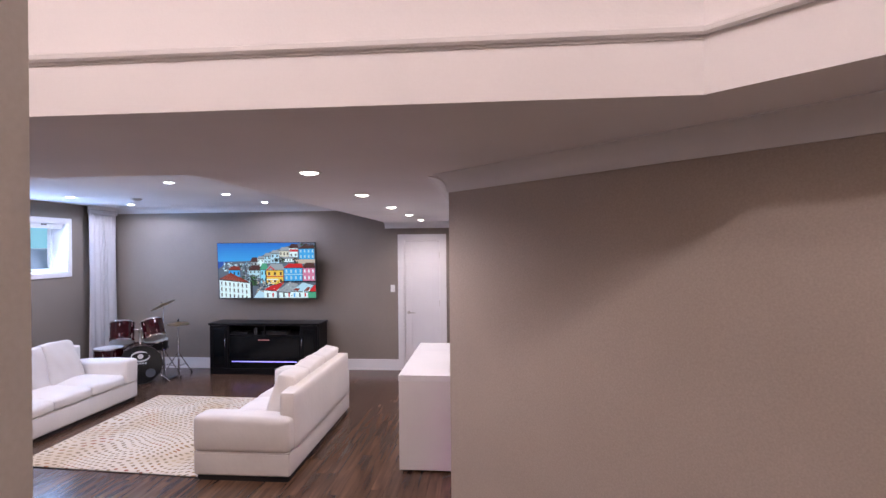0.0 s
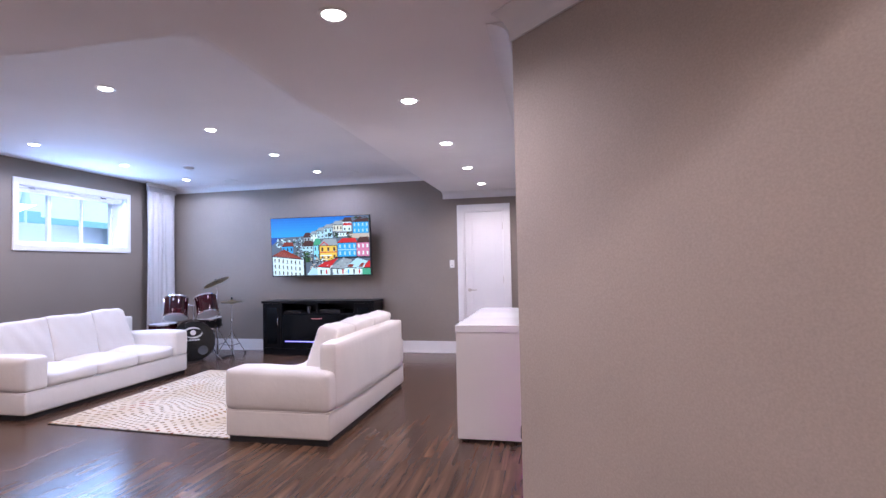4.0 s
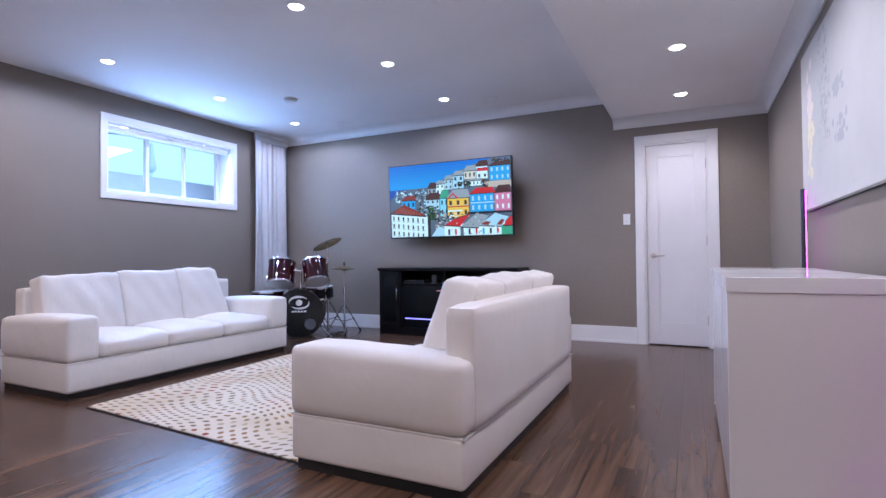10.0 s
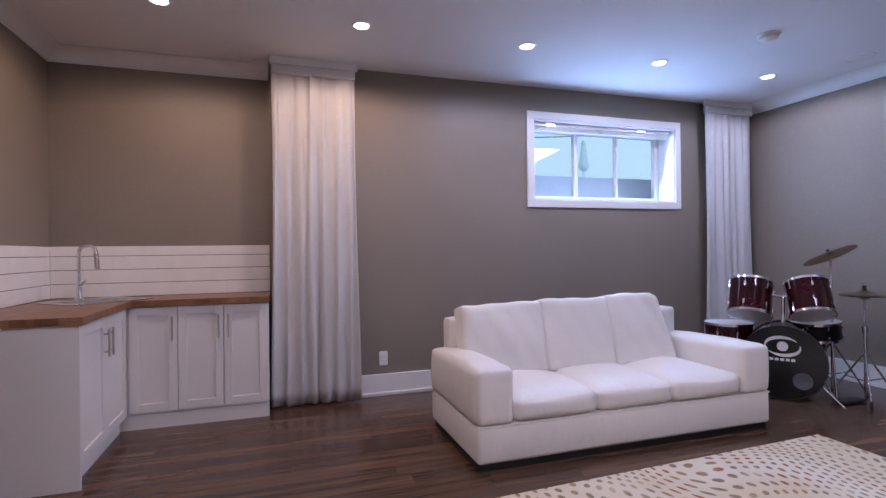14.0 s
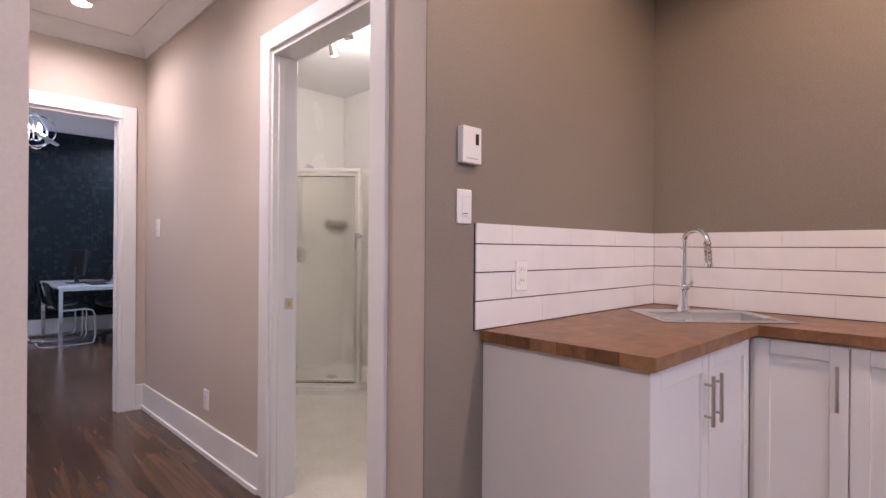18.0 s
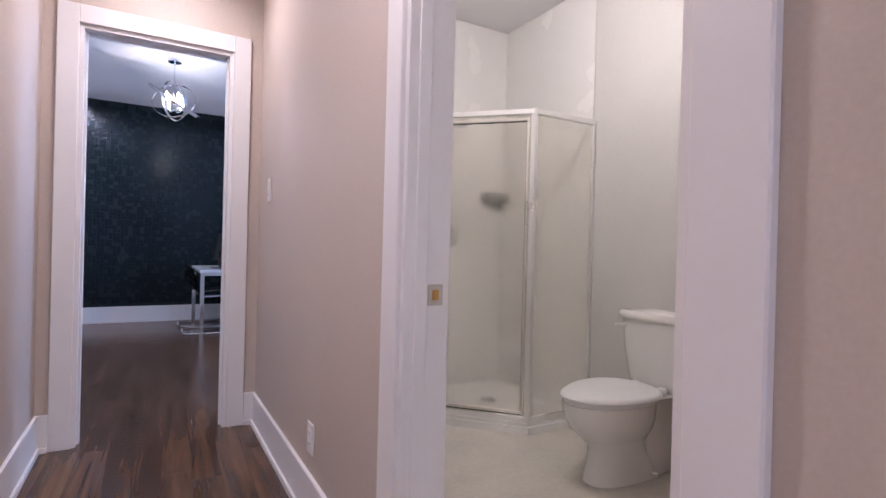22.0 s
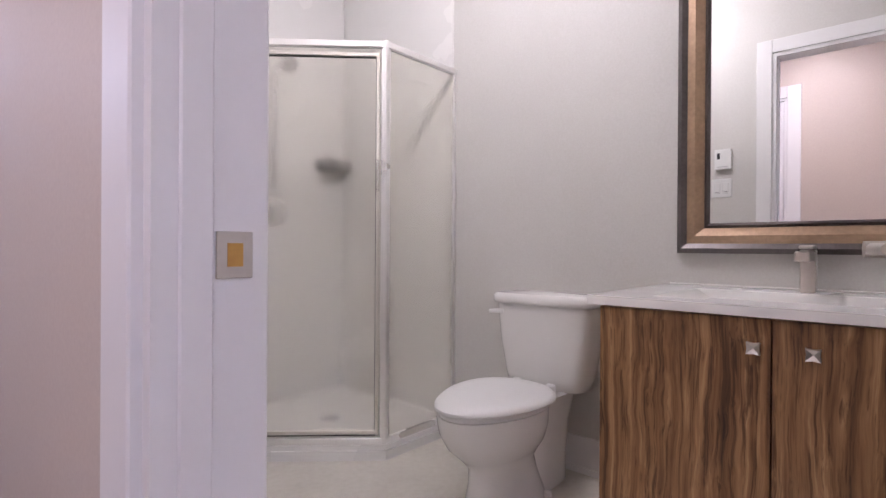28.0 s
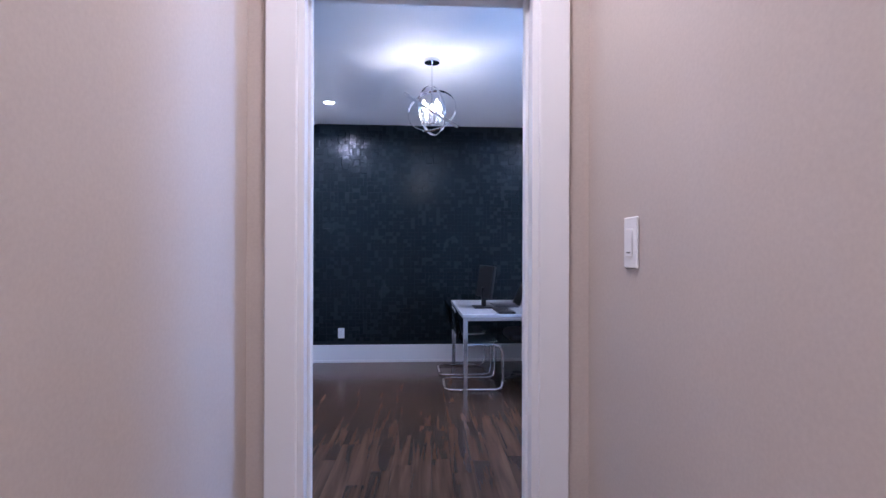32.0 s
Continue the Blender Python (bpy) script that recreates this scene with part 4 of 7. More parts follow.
rug_material()
r = thing("rug", "cream woven rug with wavy rows of brown dots", "rug")
RUGC = [(-4.27, 4.71), (-2.0, 4.56), (-2.05, 6.90), (-4.355, 6.985)]
part("woven_field", prism(bmesh.new(), RUGC, "z", 0.003, 0.011), RUG, r)
part("border", prism(bmesh.new(), [(x + (0.008 if x > -3 else -0.008), y + (0.008 if y > 5 else -0.008)) for x, y in RUGC], "z", 0.0005, 0.006), BLACKW, r, "dark bound edge")

# ---- fireplace stand ----
f = thing("fireplace_stand", "black media stand with an electric fireplace glowing blue", "media stand", at=(-4.30, 8.18, 0))
W, Dp, Hh = 1.81, 0.42, 0.83
part("top", bx(-0.015, -0.015, Hh - 0.035, W + 0.015, Dp, Hh, bev=0.004), BLACKW, f)
part("base", bx(0, 0.01, 0, W, Dp, 0.10, bev=0.003), BLACKW, f)
for x in (0, 0.30, W - 0.32, W - 0.02):
    part("upright", bx(x, 0.012, 0.10, x + 0.02, Dp, Hh - 0.035), BLACKW, f)
part("back", bx(0.02, Dp - 0.01, 0.10, W - 0.02, Dp, Hh - 0.035), BLACKW, f)
part("shelf", bx(0.32, 0.03, 0.62, W - 0.32, Dp - 0.01, 0.64), BLACKW, f)
part("divider", bx(W / 2 - 0.01, 0.03, 0.64, W / 2 + 0.01, Dp - 0.01, Hh - 0.035), BLACKW, f)
for x in (0.022, W - 0.298):
    dd = part("door", bx(x, 0.0, 0.11, x + 0.276, 0.02, Hh - 0.04, bev=0.003), BLACKW, f)
    part("door_glass", bx(x + 0.05, -0.003, 0.17, x + 0.226, 0.0, Hh - 0.10), SMOKED, dd, "dark door glass")
    xh = x + 0.25 if x < 1 else x + 0.026
    part("handle", tube(bmesh.new(), [(xh, -0.003, 0.44), (xh, -0.028, 0.45), (xh, -0.028, 0.57), (xh, -0.003, 0.58)], 0.006), CHROME, dd, "chrome bow handle", smooth=50)
fb = part("firebox", bx(0.325, 0.02, 0.11, W - 0.325, 0.05, 0.615, bev=0.004), SMOKED, f, "glossy black fireplace glass")
part("ember_strip", bx(0.37, 0.012, 0.205, W - 0.37, 0.02, 0.216), FLAME, fb, "glowing blue ember strip")
part("display", bx(W / 2 - 0.10, 0.016, 0.555, W / 2 + 0.08, 0.02, 0.560), REDLED, fb, "dim red display")
t = thing("media_player", "small black box on the stand's shelf", "electronics", at=(-3.45, 8.26, 0.64))
part("body", bx(0, 0, 0, 0.40, 0.2, 0.05, bev=0.004), BLACK, t)
t = thing("set_top_box", "small black box on the stand's shelf", "electronics", at=(-3.98, 8.26, 0.64))
part("body", bx(0, 0, 0, 0.28, 0.2, 0.035, bev=0.004), BLACK, t)
t = thing("small_speaker", "little dark speaker on the stand's shelf", "speaker", at=(-3.58, 8.24, 0.64))
part("body", bx(0, 0, 0, 0.045, 0.05, 0.10, bev=0.004), plain("grey_plastic", (0.06, 0.06, 0.06), 0.5), t)


# ---- television ----
TVX, TVY, TVZ, TVW, TVH = -4.249, 8.394, 1.198, 1.660, 0.929
tv = thing("television", "wall-mounted flat television showing a colourful hillside town", "television", at=(TVX, TVY, TVZ))
tv.matrix_basis = pose(TVX, TVY, TVZ, 3.4, 0, 0)
part("body", bx(0, 0, 0, TVW, 0.05, TVH, bev=0.004), BLACK, tv)
part("mount", bx(TVW / 2 - 0.3, 0.05, 0.25, TVW / 2 + 0.3, 0.235, 0.7), BLACK, tv, "black wall bracket")
screen_glow = {}


def picture_mat(colour):
    key = tuple(round(c, 3) for c in colour)
    if key not in screen_glow:
        screen_glow[key] = glow("screen_colour", key, 1.0)
        bsdf(screen_glow[key]).inputs["Base Color"].default_value = (0, 0, 0, 1)
    return screen_glow[key]


SCREEN = plain("dark_screen_glass", (0.005, 0.010, 0.013), 0.28, amount=0.2, bump=0.0, spec=0.1)
scr = part("screen", bx(0.01, -0.002, 0.02, TVW - 0.01, 0, TVH - 0.01), SCREEN, tv, "lit screen with a picture of houses")
rt = random.Random(4)


def quads(name, items):
    """One flat picture layer for each colour, drawn on the screen."""
    by = {}
    for colour, depth, pts in items:
        by.setdefault(colour, []).append((depth, pts))
    for colour, faces in by.items():
        bm = bmesh.new()
        for depth, pts in faces:
            bm.faces.new([bm.verts.new((u * (TVW - 0.02) + 0.01, -0.0025 - depth * 0.00001, (1 - v) * (TVH - 0.03) + 0.02)) for u, v in pts])
        tagged(part(name, bm, picture_mat(colour), scr), kind="stuff")


def rect(u0, v0, u1, v1):
    return [(u0, v0), (u1, v0), (u1, v1), (u0, v1)]


pic = []
level = [0]


def patch(colour, pts):
    level[0] += 1
    pic.append((colour, level[0], [(min(1, max(0, u)), min(1, max(0, v))) for u, v in pts]))


NIGHT, SHADE, GLAZE = (0.006, 0.010, 0.018), (0.10, 0.14, 0.20), (0.42, 0.66, 0.80)
CHALK, FROSTED, AQUA, AZURE = (0.70, 0.90, 0.98), (0.42, 0.68, 0.86), (0.24, 0.66, 0.90), (0.03, 0.36, 0.80)
RUST, SCARLET, UMBER, SLATE = (0.22, 0.030, 0.016), (0.55, 0.016, 0.020), (0.060, 0.020, 0.016), (0.30, 0.36, 0.42)
GOLD, ROSE, JADE, FOLIAGE, SAND, CREAM = (0.80, 0.55, 0.08), (0.62, 0.20, 0.36), (0.06, 0.36, 0.22), (0.010, 0.055, 0.012), (0.52, 0.46, 0.40), (0.66, 0.66, 0.58)


def house(u0, v0, u1, v1, walls, roof, top, n, pane=NIGHT, rows=2, lean=0.25):
    """A painted house: lit wall, shaded side, roof, eaves line and windows."""
    w, h = u1 - u0, v1 - v0
    patch(walls, rect(u0, v0, u1, v1))
    patch(SHADE, rect(u1 - 0.05 * w, v0, u1, v1))
    patch(roof, [(u0 - 0.006, v0), (u0 + lean * w, top), (u1 - 0.3 * lean * w, top), (u1 + 0.006, v0)])
    patch(NIGHT, rect(u0 - 0.004, v0, u1 + 0.004, v0 + 0.010))
    for r in range(rows):
        for q in range(n):
            a, b = u0 + (q + 0.28) * w / n, v0 + (r + 0.28) * h / rows
            patch(pane, rect(a, b, a + 0.34 * w / n, b + 0.46 * h / rows))
            patch(GLAZE if walls != GLAZE else CHALK, rect(a, b + 0.46 * h / rows, a + 0.38 * w / n, b + 0.50 * h / rows))


def scatter(count, u0, v0, u1, v1, colours, size):
    for _ in range(count):
        a, b, s = rt.uniform(u0, u1), rt.uniform(v0, v1), size * rt.uniform(0.5, 1.2)
        patch(rt.choice(colours), [(a, b), (a + s, b - 0.8 * s), (a + 1.7 * s, b + 0.3 * s), (a + 0.8 * s, b + 1.3 * s)])


for k in range(10):
    f0 = k / 10
    patch((0.008 + 0.03 * f0, 0.17 + 0.24 * f0, 0.66 + 0.20 * f0), rect(0, 0.045 * k, 1, 0.045 * (k + 1)))
patch((0.01, 0.08, 0.42), rect(0, 0.33, 0.22, 0.46))
patch(SHADE, [(0, 0.47), (0.10, 0.34), (0.34, 0.32), (0.42, 0.26), (0.55, 0.16), (0.72, 0.06), (0.86, 0.0), (1, 0), (1, 1), (0, 1)])
scatter(70, 0.03, 0.35, 0.34, 0.50, (CHALK, FROSTED, FROSTED, SLATE, NIGHT, AQUA), 0.014)
scatter(26, 0.85, 0.01, 0.98, 0.09, (FOLIAGE, NIGHT, UMBER), 0.018)
house(0.84, 0.10, 1.0, 0.295, AZURE, UMBER, 0.05, 4, GLAZE)
house(0.74, 0.09, 0.83, 0.26, CHALK, UMBER, 0.02, 2)
patch(SCARLET, rect(0.745, 0.12, 0.828, 0.16))
house(0.64, 0.14, 0.74, 0.25, CREAM, SLATE, 0.075, 3, rows=1)
house(0.55, 0.19, 0.64, 0.365, FROSTED, SLATE, 0.13, 2)
house(0.48, 0.235, 0.55, 0.37, GLAZE, SLATE, 0.18, 2)
house(0.41, 0.285, 0.48, 0.42, CHALK, SLATE, 0.24, 2)
house(0.34, 0.335, 0.41, 0.42, SLATE, UMBER, 0.26, 2, rows=1)
house(0.65, 0.275, 0.79, 0.345, CHALK, SLATE, 0.25, 5, rows=1)
patch(SAND, rect(0.80, 0.30, 1.0, 0.38))
scatter(34, 0.58, 0.27, 0.68, 0.36, (FOLIAGE, NIGHT), 0.013)
scatter(26, 0.77, 0.27, 0.82, 0.40, (FOLIAGE, NIGHT, UMBER), 0.013)
scatter(46, 0.22, 0.42, 0.46, 0.56, (FOLIAGE, NIGHT, FROSTED, SLATE, UMBER), 0.014)
house(0.32, 0.49, 0.44, 0.63, GLAZE, UMBER, 0.40, 3)
house(0.11, 0.485, 0.23, 0.61, AZURE, RUST, 0.42, 3, rows=1)
house(0.44, 0.48, 0.51, 0.73, AQUA, JADE, 0.37, 2)
house(0.50, 0.49, 0.68, 0.75, GOLD, SLATE, 0.38, 3, UMBER)
patch(SCARLET, [(0.50, 0.49), (0.545, 0.42), (0.59, 0.49), (0.58, 0.50), (0.545, 0.445), (0.51, 0.50)])
patch(SCARLET, rect(0.50, 0.60, 0.68, 0.615)), patch(CHALK, rect(0.50, 0.655, 0.62, 0.675)), patch(NIGHT, rect(0.49, 0.49, 0.50, 0.74))
house(0.875, 0.45, 1.0, 0.69, ROSE, UMBER, 0.36, 3, CHALK)
house(0.685, 0.45, 0.875, 0.69, AZURE, SCARLET, 0.375, 4, GLAZE)
patch(GLAZE, rect(0.685, 0.565, 0.875, 0.58))
patch(NIGHT, rect(0.66, 0.69, 1.0, 0.72))
scatter(60, 0.24, 0.58, 0.36, 0.70, (SHADE, NIGHT, SLATE, FROSTED, FOLIAGE), 0.016)
scatter(40, 0.44, 0.70, 0.56, 0.80, (NIGHT, SAND, FOLIAGE, CHALK), 0.014)
scatter(60, 0.38, 0.66, 0.48, 0.92, (SAND, NIGHT, SLATE, SHADE), 0.014)
scatter(70, 0.325, 0.60, 0.385, 0.77, (FOLIAGE, FOLIAGE, (0.03, 0.12, 0.02), NIGHT), 0.016)
patch(FROSTED, [(0.36, 1), (0.42, 0.86), (0.47, 0.90), (0.47, 1)])
# white building with a ribbed rust roof
patch(CHALK, [(0.01, 0.66), (0.33, 0.72), (0.33, 1), (0.01, 1)])
patch(RUST, [(0.005, 0.65), (0.13, 0.54), (0.30, 0.69), (0.31, 0.715)])
for k in range(9):
    a = 0.04 + 0.028 * k
    patch((0.40, 0.12, 0.09), [(a, 0.655 + 0.006 * k), (0.10 + 0.018 * k, 0.575 + 0.011 * k), (0.105 + 0.018 * k, 0.58 + 0.011 * k), (a + 0.008, 0.657 + 0.006 * k)])
patch(NIGHT, [(0.005, 0.655), (0.32, 0.715), (0.32, 0.73), (0.005, 0.67)])
for r in range(3):
    for q in range(7):
        a, b = 0.025 + 0.043 * q, 0.70 + 0.105 * r + 0.008 * q
        patch(NIGHT if (q + r) % 3 else SHADE, rect(a, b, a + 0.013, b + 0.055))
        patch(SLATE, rect(a - 0.004, b + 0.06, a + 0.019, b + 0.07))
patch(NIGHT, rect(0.33, 0.70, 0.355, 1.0))
# roofs in front
patch(CHALK, rect(0.47, 0.84, 1.0, 1.0))
for k in range(9):
    patch((NIGHT, SCARLET, AZURE)[k % 3], rect(0.50 + 0.055 * k, 0.91, 0.515 + 0.055 * k, 0.985))
patch(SHADE, rect(0.60, 0.88, 0.625, 1.0)), patch(JADE, rect(0.92, 0.88, 1.0, 1.0))
for roof, pts in ((SCARLET, [(0.47, 0.85), (0.56, 0.765), (0.69, 0.70), (0.60, 0.87)]), (SLATE, [(0.60, 0.88), (0.74, 0.70), (0.83, 0.74), (0.745, 0.90)]), (FROSTED, [(0.75, 0.87), (0.88, 0.71), (0.98, 0.765), (0.92, 0.89)]), (SCARLET, [(0.93, 0.88), (0.99, 0.76), (1.0, 0.76), (1.0, 0.88)])):
    patch(roof, pts)
    patch(NIGHT, [pts[0], pts[3], (pts[3][0], pts[3][1] + 0.014), (pts[0][0], pts[0][1] + 0.014)])
    patch(NIGHT, [pts[1], pts[2], (pts[2][0], pts[2][1] + 0.008), (pts[1][0] + 0.004, pts[1][1] + 0.010)])
patch(RUST, [(0.76, 0.86), (0.80, 0.82), (0.84, 0.83), (0.82, 0.875)]), patch(RUST, [(0.88, 0.87), (0.92, 0.80), (0.945, 0.81), (0.92, 0.88)])
scatter(40, 0.50, 0.70, 0.98, 0.98, (NIGHT, CHALK, SHADE), 0.008)
quads("picture", pic)


# ---- curtains ----
def curtain(label, y0, y1, x, z0, z1, folds, seed):
    """A gathered sheer curtain hanging from a ceiling track."""
    c = thing("curtain", label, "curtain", "white sheer curtains", (x, (y0 + y1) / 2, 0))
    rc = random.Random(seed)
    n, rows = folds * 10, 24
    ph = [rc.uniform(-0.5, 0.5) for _ in range(folds + 2)]
    bm = bmesh.new()
    grid = []
    for j in range(rows + 1):
        f = j / rows
        row = []
        for i in range(n + 1):
            u = i / n
            k = u * folds
            p = ph[int(k)] * (1 - k % 1) + ph[int(k) + 1] * (k % 1)
            amp = 0.013 + 0.014 * f + 0.005 * math.sin(9 * u + seed)
            w = (y1 - y0) * (1 + 0.05 * f)
            row.append(bm.verts.new((amp * math.sin(6.2832 * (k + 0.25 * p)) + 0.012 * math.sin(2.3 * k + 3 * f), (u - 0.5) * w + 0.010 * math.sin(5 * k + 4 * f), z1 + (z0 - z1) * f + (0.006 * math.sin(3 * k) if j == rows else 0))))
        grid.append(row)
    for a, b in zip(grid, grid[1:]):
        for i in range(n):
            bm.faces.new((a[i], a[i + 1], b[i + 1], b[i]))
    ob = part("drape", bm, FABRIC, c, smooth=80)
    so = ob.modifiers.new("thickness", "SOLIDIFY")
    so.thickness = 0.003
    part("header_tape", bx(-0.03, -(y1 - y0) / 2, z1 - 0.07, 0.03, (y1 - y0) / 2, z1 + 0.005, bev=0.01), FABRIC, c, "pleated white header tape")
    part("track", bx(-0.015, -(y1 - y0) / 2 - 0.01, z1 + 0.005, 0.015, (y1 - y0) / 2 + 0.02, CEIL, bev=0.003), TRIM, c, "white ceiling track")
    return c


curtain("white sheer curtain hanging beside the kitchenette", 3.68, 4.33, -6.16, 0.02, 2.68, 7, 3)
curtain("white sheer curtain hanging in the room's corner", 7.94, 8.56, -6.16, 0.02, 2.68, 7, 8)


# ---- wall plates ----
def plate(name, m, w, h, kind, label, category):
    """A white cover plate at the pose m with z out of the wall and y up."""
    p = thing(name, label, category)
    p.matrix_basis = m
    part("cover", bx(-w / 2, -h / 2, 0, w / 2, h / 2, 0.007, bev=0.003), PLASTIC, p)
    if kind == "switch":
        n = max(1, round(w / 0.075))
        for k in range(n):
            cx = (k - (n - 1) / 2) * 0.046
            part("rocker", bx(cx - 0.017, -0.034, 0.006, cx + 0.017, 0.034, 0.011, bev=0.002), PLASTIC, p)
            part("indicator", bx(cx - 0.011, -0.026, 0.0105, cx + 0.011, -0.023, 0.0118), BLACK, p, "small dark slider")
    elif kind == "outlet":
        for cy in (-0.02, 0.02):
            s = part("socket", bx(-0.017, cy - 0.014, 0.006, 0.017, cy + 0.014, 0.009, bev=0.002), PLASTIC, p)
            bm = bx(-0.008, cy - 0.003, 0.0085, -0.006, cy + 0.006, 0.0094)
            box(bm, 0.006, cy - 0.003, 0.0085, 0.008, cy + 0.006, 0.0094)
            part("slots", bm, BLACK, s)
    return p


def facing(axis, at, u, z, sign):
    """The pose of a plate on a wall: axis x or y of its normal, sign of the normal."""
    if axis == "x":
        return pose(at, u, z, 90, 0, 90 * sign)
    return pose(u, at, z, 90, 0, 180 if sign > 0 else 0)


def thermostat(m, label):
    t = thing("thermostat", label, "thermostat")
    t.matrix_basis = m
    part("case", bx(-0.047, -0.064, 0, 0.047, 0.064, 0.028, bev=0.004, seg=2), PLASTIC, t)
    part("display", bx(0.015, 0.002, 0.028, 0.032, 0.04, 0.0285), BLACK, t, "small dark display")
    part("buttons", bx(-0.03, -0.05, 0.028, 0.03, -0.045, 0.0286), plain("pale_grey_plastic", (0.5, 0.5, 0.5), 0.4), t)
    return t


plate("light_switch", facing("y", YN, -1.375, 1.35, -1), 0.073, 0.118, "switch", "white light switch beside the closet door", "switch")
plate("wall_outlet", facing("x", XW, 4.56, 0.31, 1), 0.073, 0.118, "outlet", "white power outlet above the baseboard", "outlet")
plate("wall_outlet", facing("x", XE, 4.31, 0.29, -1), 0.073, 0.118, "outlet", "white power outlet with a black adapter below", "outlet")
thermostat(facing("y", YK, -4.982, 1.548, 1), "white wall thermostat above a light switch")
plate("light_switch", facing("y", YK, -4.967, 1.334, 1), 0.073, 0.120, "switch", "white light switch beside the splashback", "switch")
plate("wall_outlet", facing("y", YK + 0.009, -5.28, 1.085, 1), 0.073, 0.118, "outlet", "white power outlet on the tiled splashback", "outlet")

# ---- kitchenette ----
CX0, CX1, CY0, CY1, CZ = XKW + 0.002, -5.06, YK + 0.002, 3.656, 0.895
FX, FY = -5.978, 2.756                 # front edges of the worktop's two legs


def shaker(parent, axis, at, out, u0, u1, z0, z1, handle_u):
    """A white framed cabinet door with a bar handle, flush on a cabinet's front."""
    t = 0.02 * out
    bm = bmesh.new()
    for a, b, c0, d0 in ((u0, u0 + 0.055, z0, z1), (u1 - 0.055, u1, z0, z1), (u0 + 0.055, u1 - 0.055, z0, z0 + 0.06), (u0 + 0.055, u1 - 0.055, z1 - 0.06, z1)):
        box(bm, at, a, c0, at + t, b, d0, 0.0015) if axis == "x" else box(bm, a, at, c0, b, at + t, d0, 0.0015)
    d = part("door", bm, CABW, parent)
    bm = bmesh.new()
    box(bm, at, u0 + 0.05, z0 + 0.055, at + t * 0.45, u1 - 0.05, z1 - 0.055) if axis == "x" else box(bm, u0 + 0.05, at, z0 + 0.055, u1 - 0.05, at + t * 0.45, z1 - 0.055)
    part("panel", bm, CABW, d)
    bm = bmesh.new()
    q = at + t + 0.028 * out
    zt, zb = z1 - 0.07, z1 - 0.235
    P = (lambda w, z, o: (o, w, z)) if axis == "x" else (lambda w, z, o: (w, o, z))
    rod(bm, P(handle_u, zb, q), P(handle_u, zt, q), 0.0065), rod(bm, P(handle_u, zb + 0.03, at + t), P(handle_u, zb + 0.03, q), 0.005), rod(bm, P(handle_u, zt - 0.03, at + t), P(handle_u, zt - 0.03, q), 0.005)
    part("handle", bm, NICKEL, d, "brushed nickel bar handle", smooth=40)
    return d


cab = thing("base_cabinet", "white shaker base cabinet under the sink corner", "cabinet", "kitchenette cabinets")
part("body", bx(CX0, CY0, 0.10, CX1 - 0.015, FY - 0.045, CZ - 0.04), CABW, cab)
part("end_panel", bx(CX1 - 0.030, CY0, 0.0, CX1 - 0.012, FY - 0.02, CZ - 0.041, bev=0.001), CABW, cab)
part("plinth", bx(FX, FY - 0.09, 0, CX1 - 0.03, FY - 0.075, 0.10), CABW, cab)
for u0, u1, hu in ((-5.95, -5.525, -5.56), (-5.52, -5.095, -5.485)):
    shaker(cab, "y", FY - 0.045, 1, u0, u1, 0.115, CZ - 0.05, hu)
cab = thing("base_cabinet", "white shaker base cabinet with three doors beside the curtain", "cabinet", "kitchenette cabinets")
part("body", bx(CX0, FY - 0.04, 0.10, FX - 0.045, CY1 - 0.01, CZ - 0.04), CABW, cab)
part("plinth", bx(FX - 0.06, FY - 0.085, 0, FX - 0.035, CY1 - 0.01, 0.10), CABW, cab)
for u0, u1, hu in ((2.735, 3.035, 3.005), (3.04, 3.335, 3.305), (3.34, 3.635, 3.37)):
    shaker(cab, "x", FX - 0.045, 1, u0, u1, 0.115, CZ - 0.05, hu)

# sink corner turned by 45 degrees
SKX, SKY = -6.10, 2.515
SINKM = pose(SKX, SKY, CZ, 0, 0, 45)
top = thing("worktop", "oiled butcher block worktop with an inset corner sink", "worktop")
bm = bmesh.new()
hole = [SINKM @ Vector(q) for q in ((-0.115, -0.225, 0), (0.185, -0.225, 0), (0.185, 0.225, 0), (-0.115, 0.225, 0))]
outer = [(CX0, CY0), (CX1, CY0), (CX1, FY), (FX, FY), (FX, CY1), (CX0, CY1)]
vo = [bm.verts.new((x, y, CZ)) for x, y in outer]
vh = [bm.verts.new((q.x, q.y, CZ)) for q in hole]
es = [bm.edges.new((vo[i], vo[(i + 1) % 6])) for i in range(6)] + [bm.edges.new((vh[i], vh[(i + 1) % 4])) for i in range(4)]
bmesh.ops.triangle_fill(bm, use_beauty=True, edges=es)
r_ = bmesh.ops.extrude_face_region(bm, geom=bm.faces[:])
bmesh.ops.translate(bm, vec=(0, 0, -0.04), verts=[g for g in r_["geom"] if isinstance(g, bmesh.types.BMVert)])
part("slab", bm, BUTCHER, top)
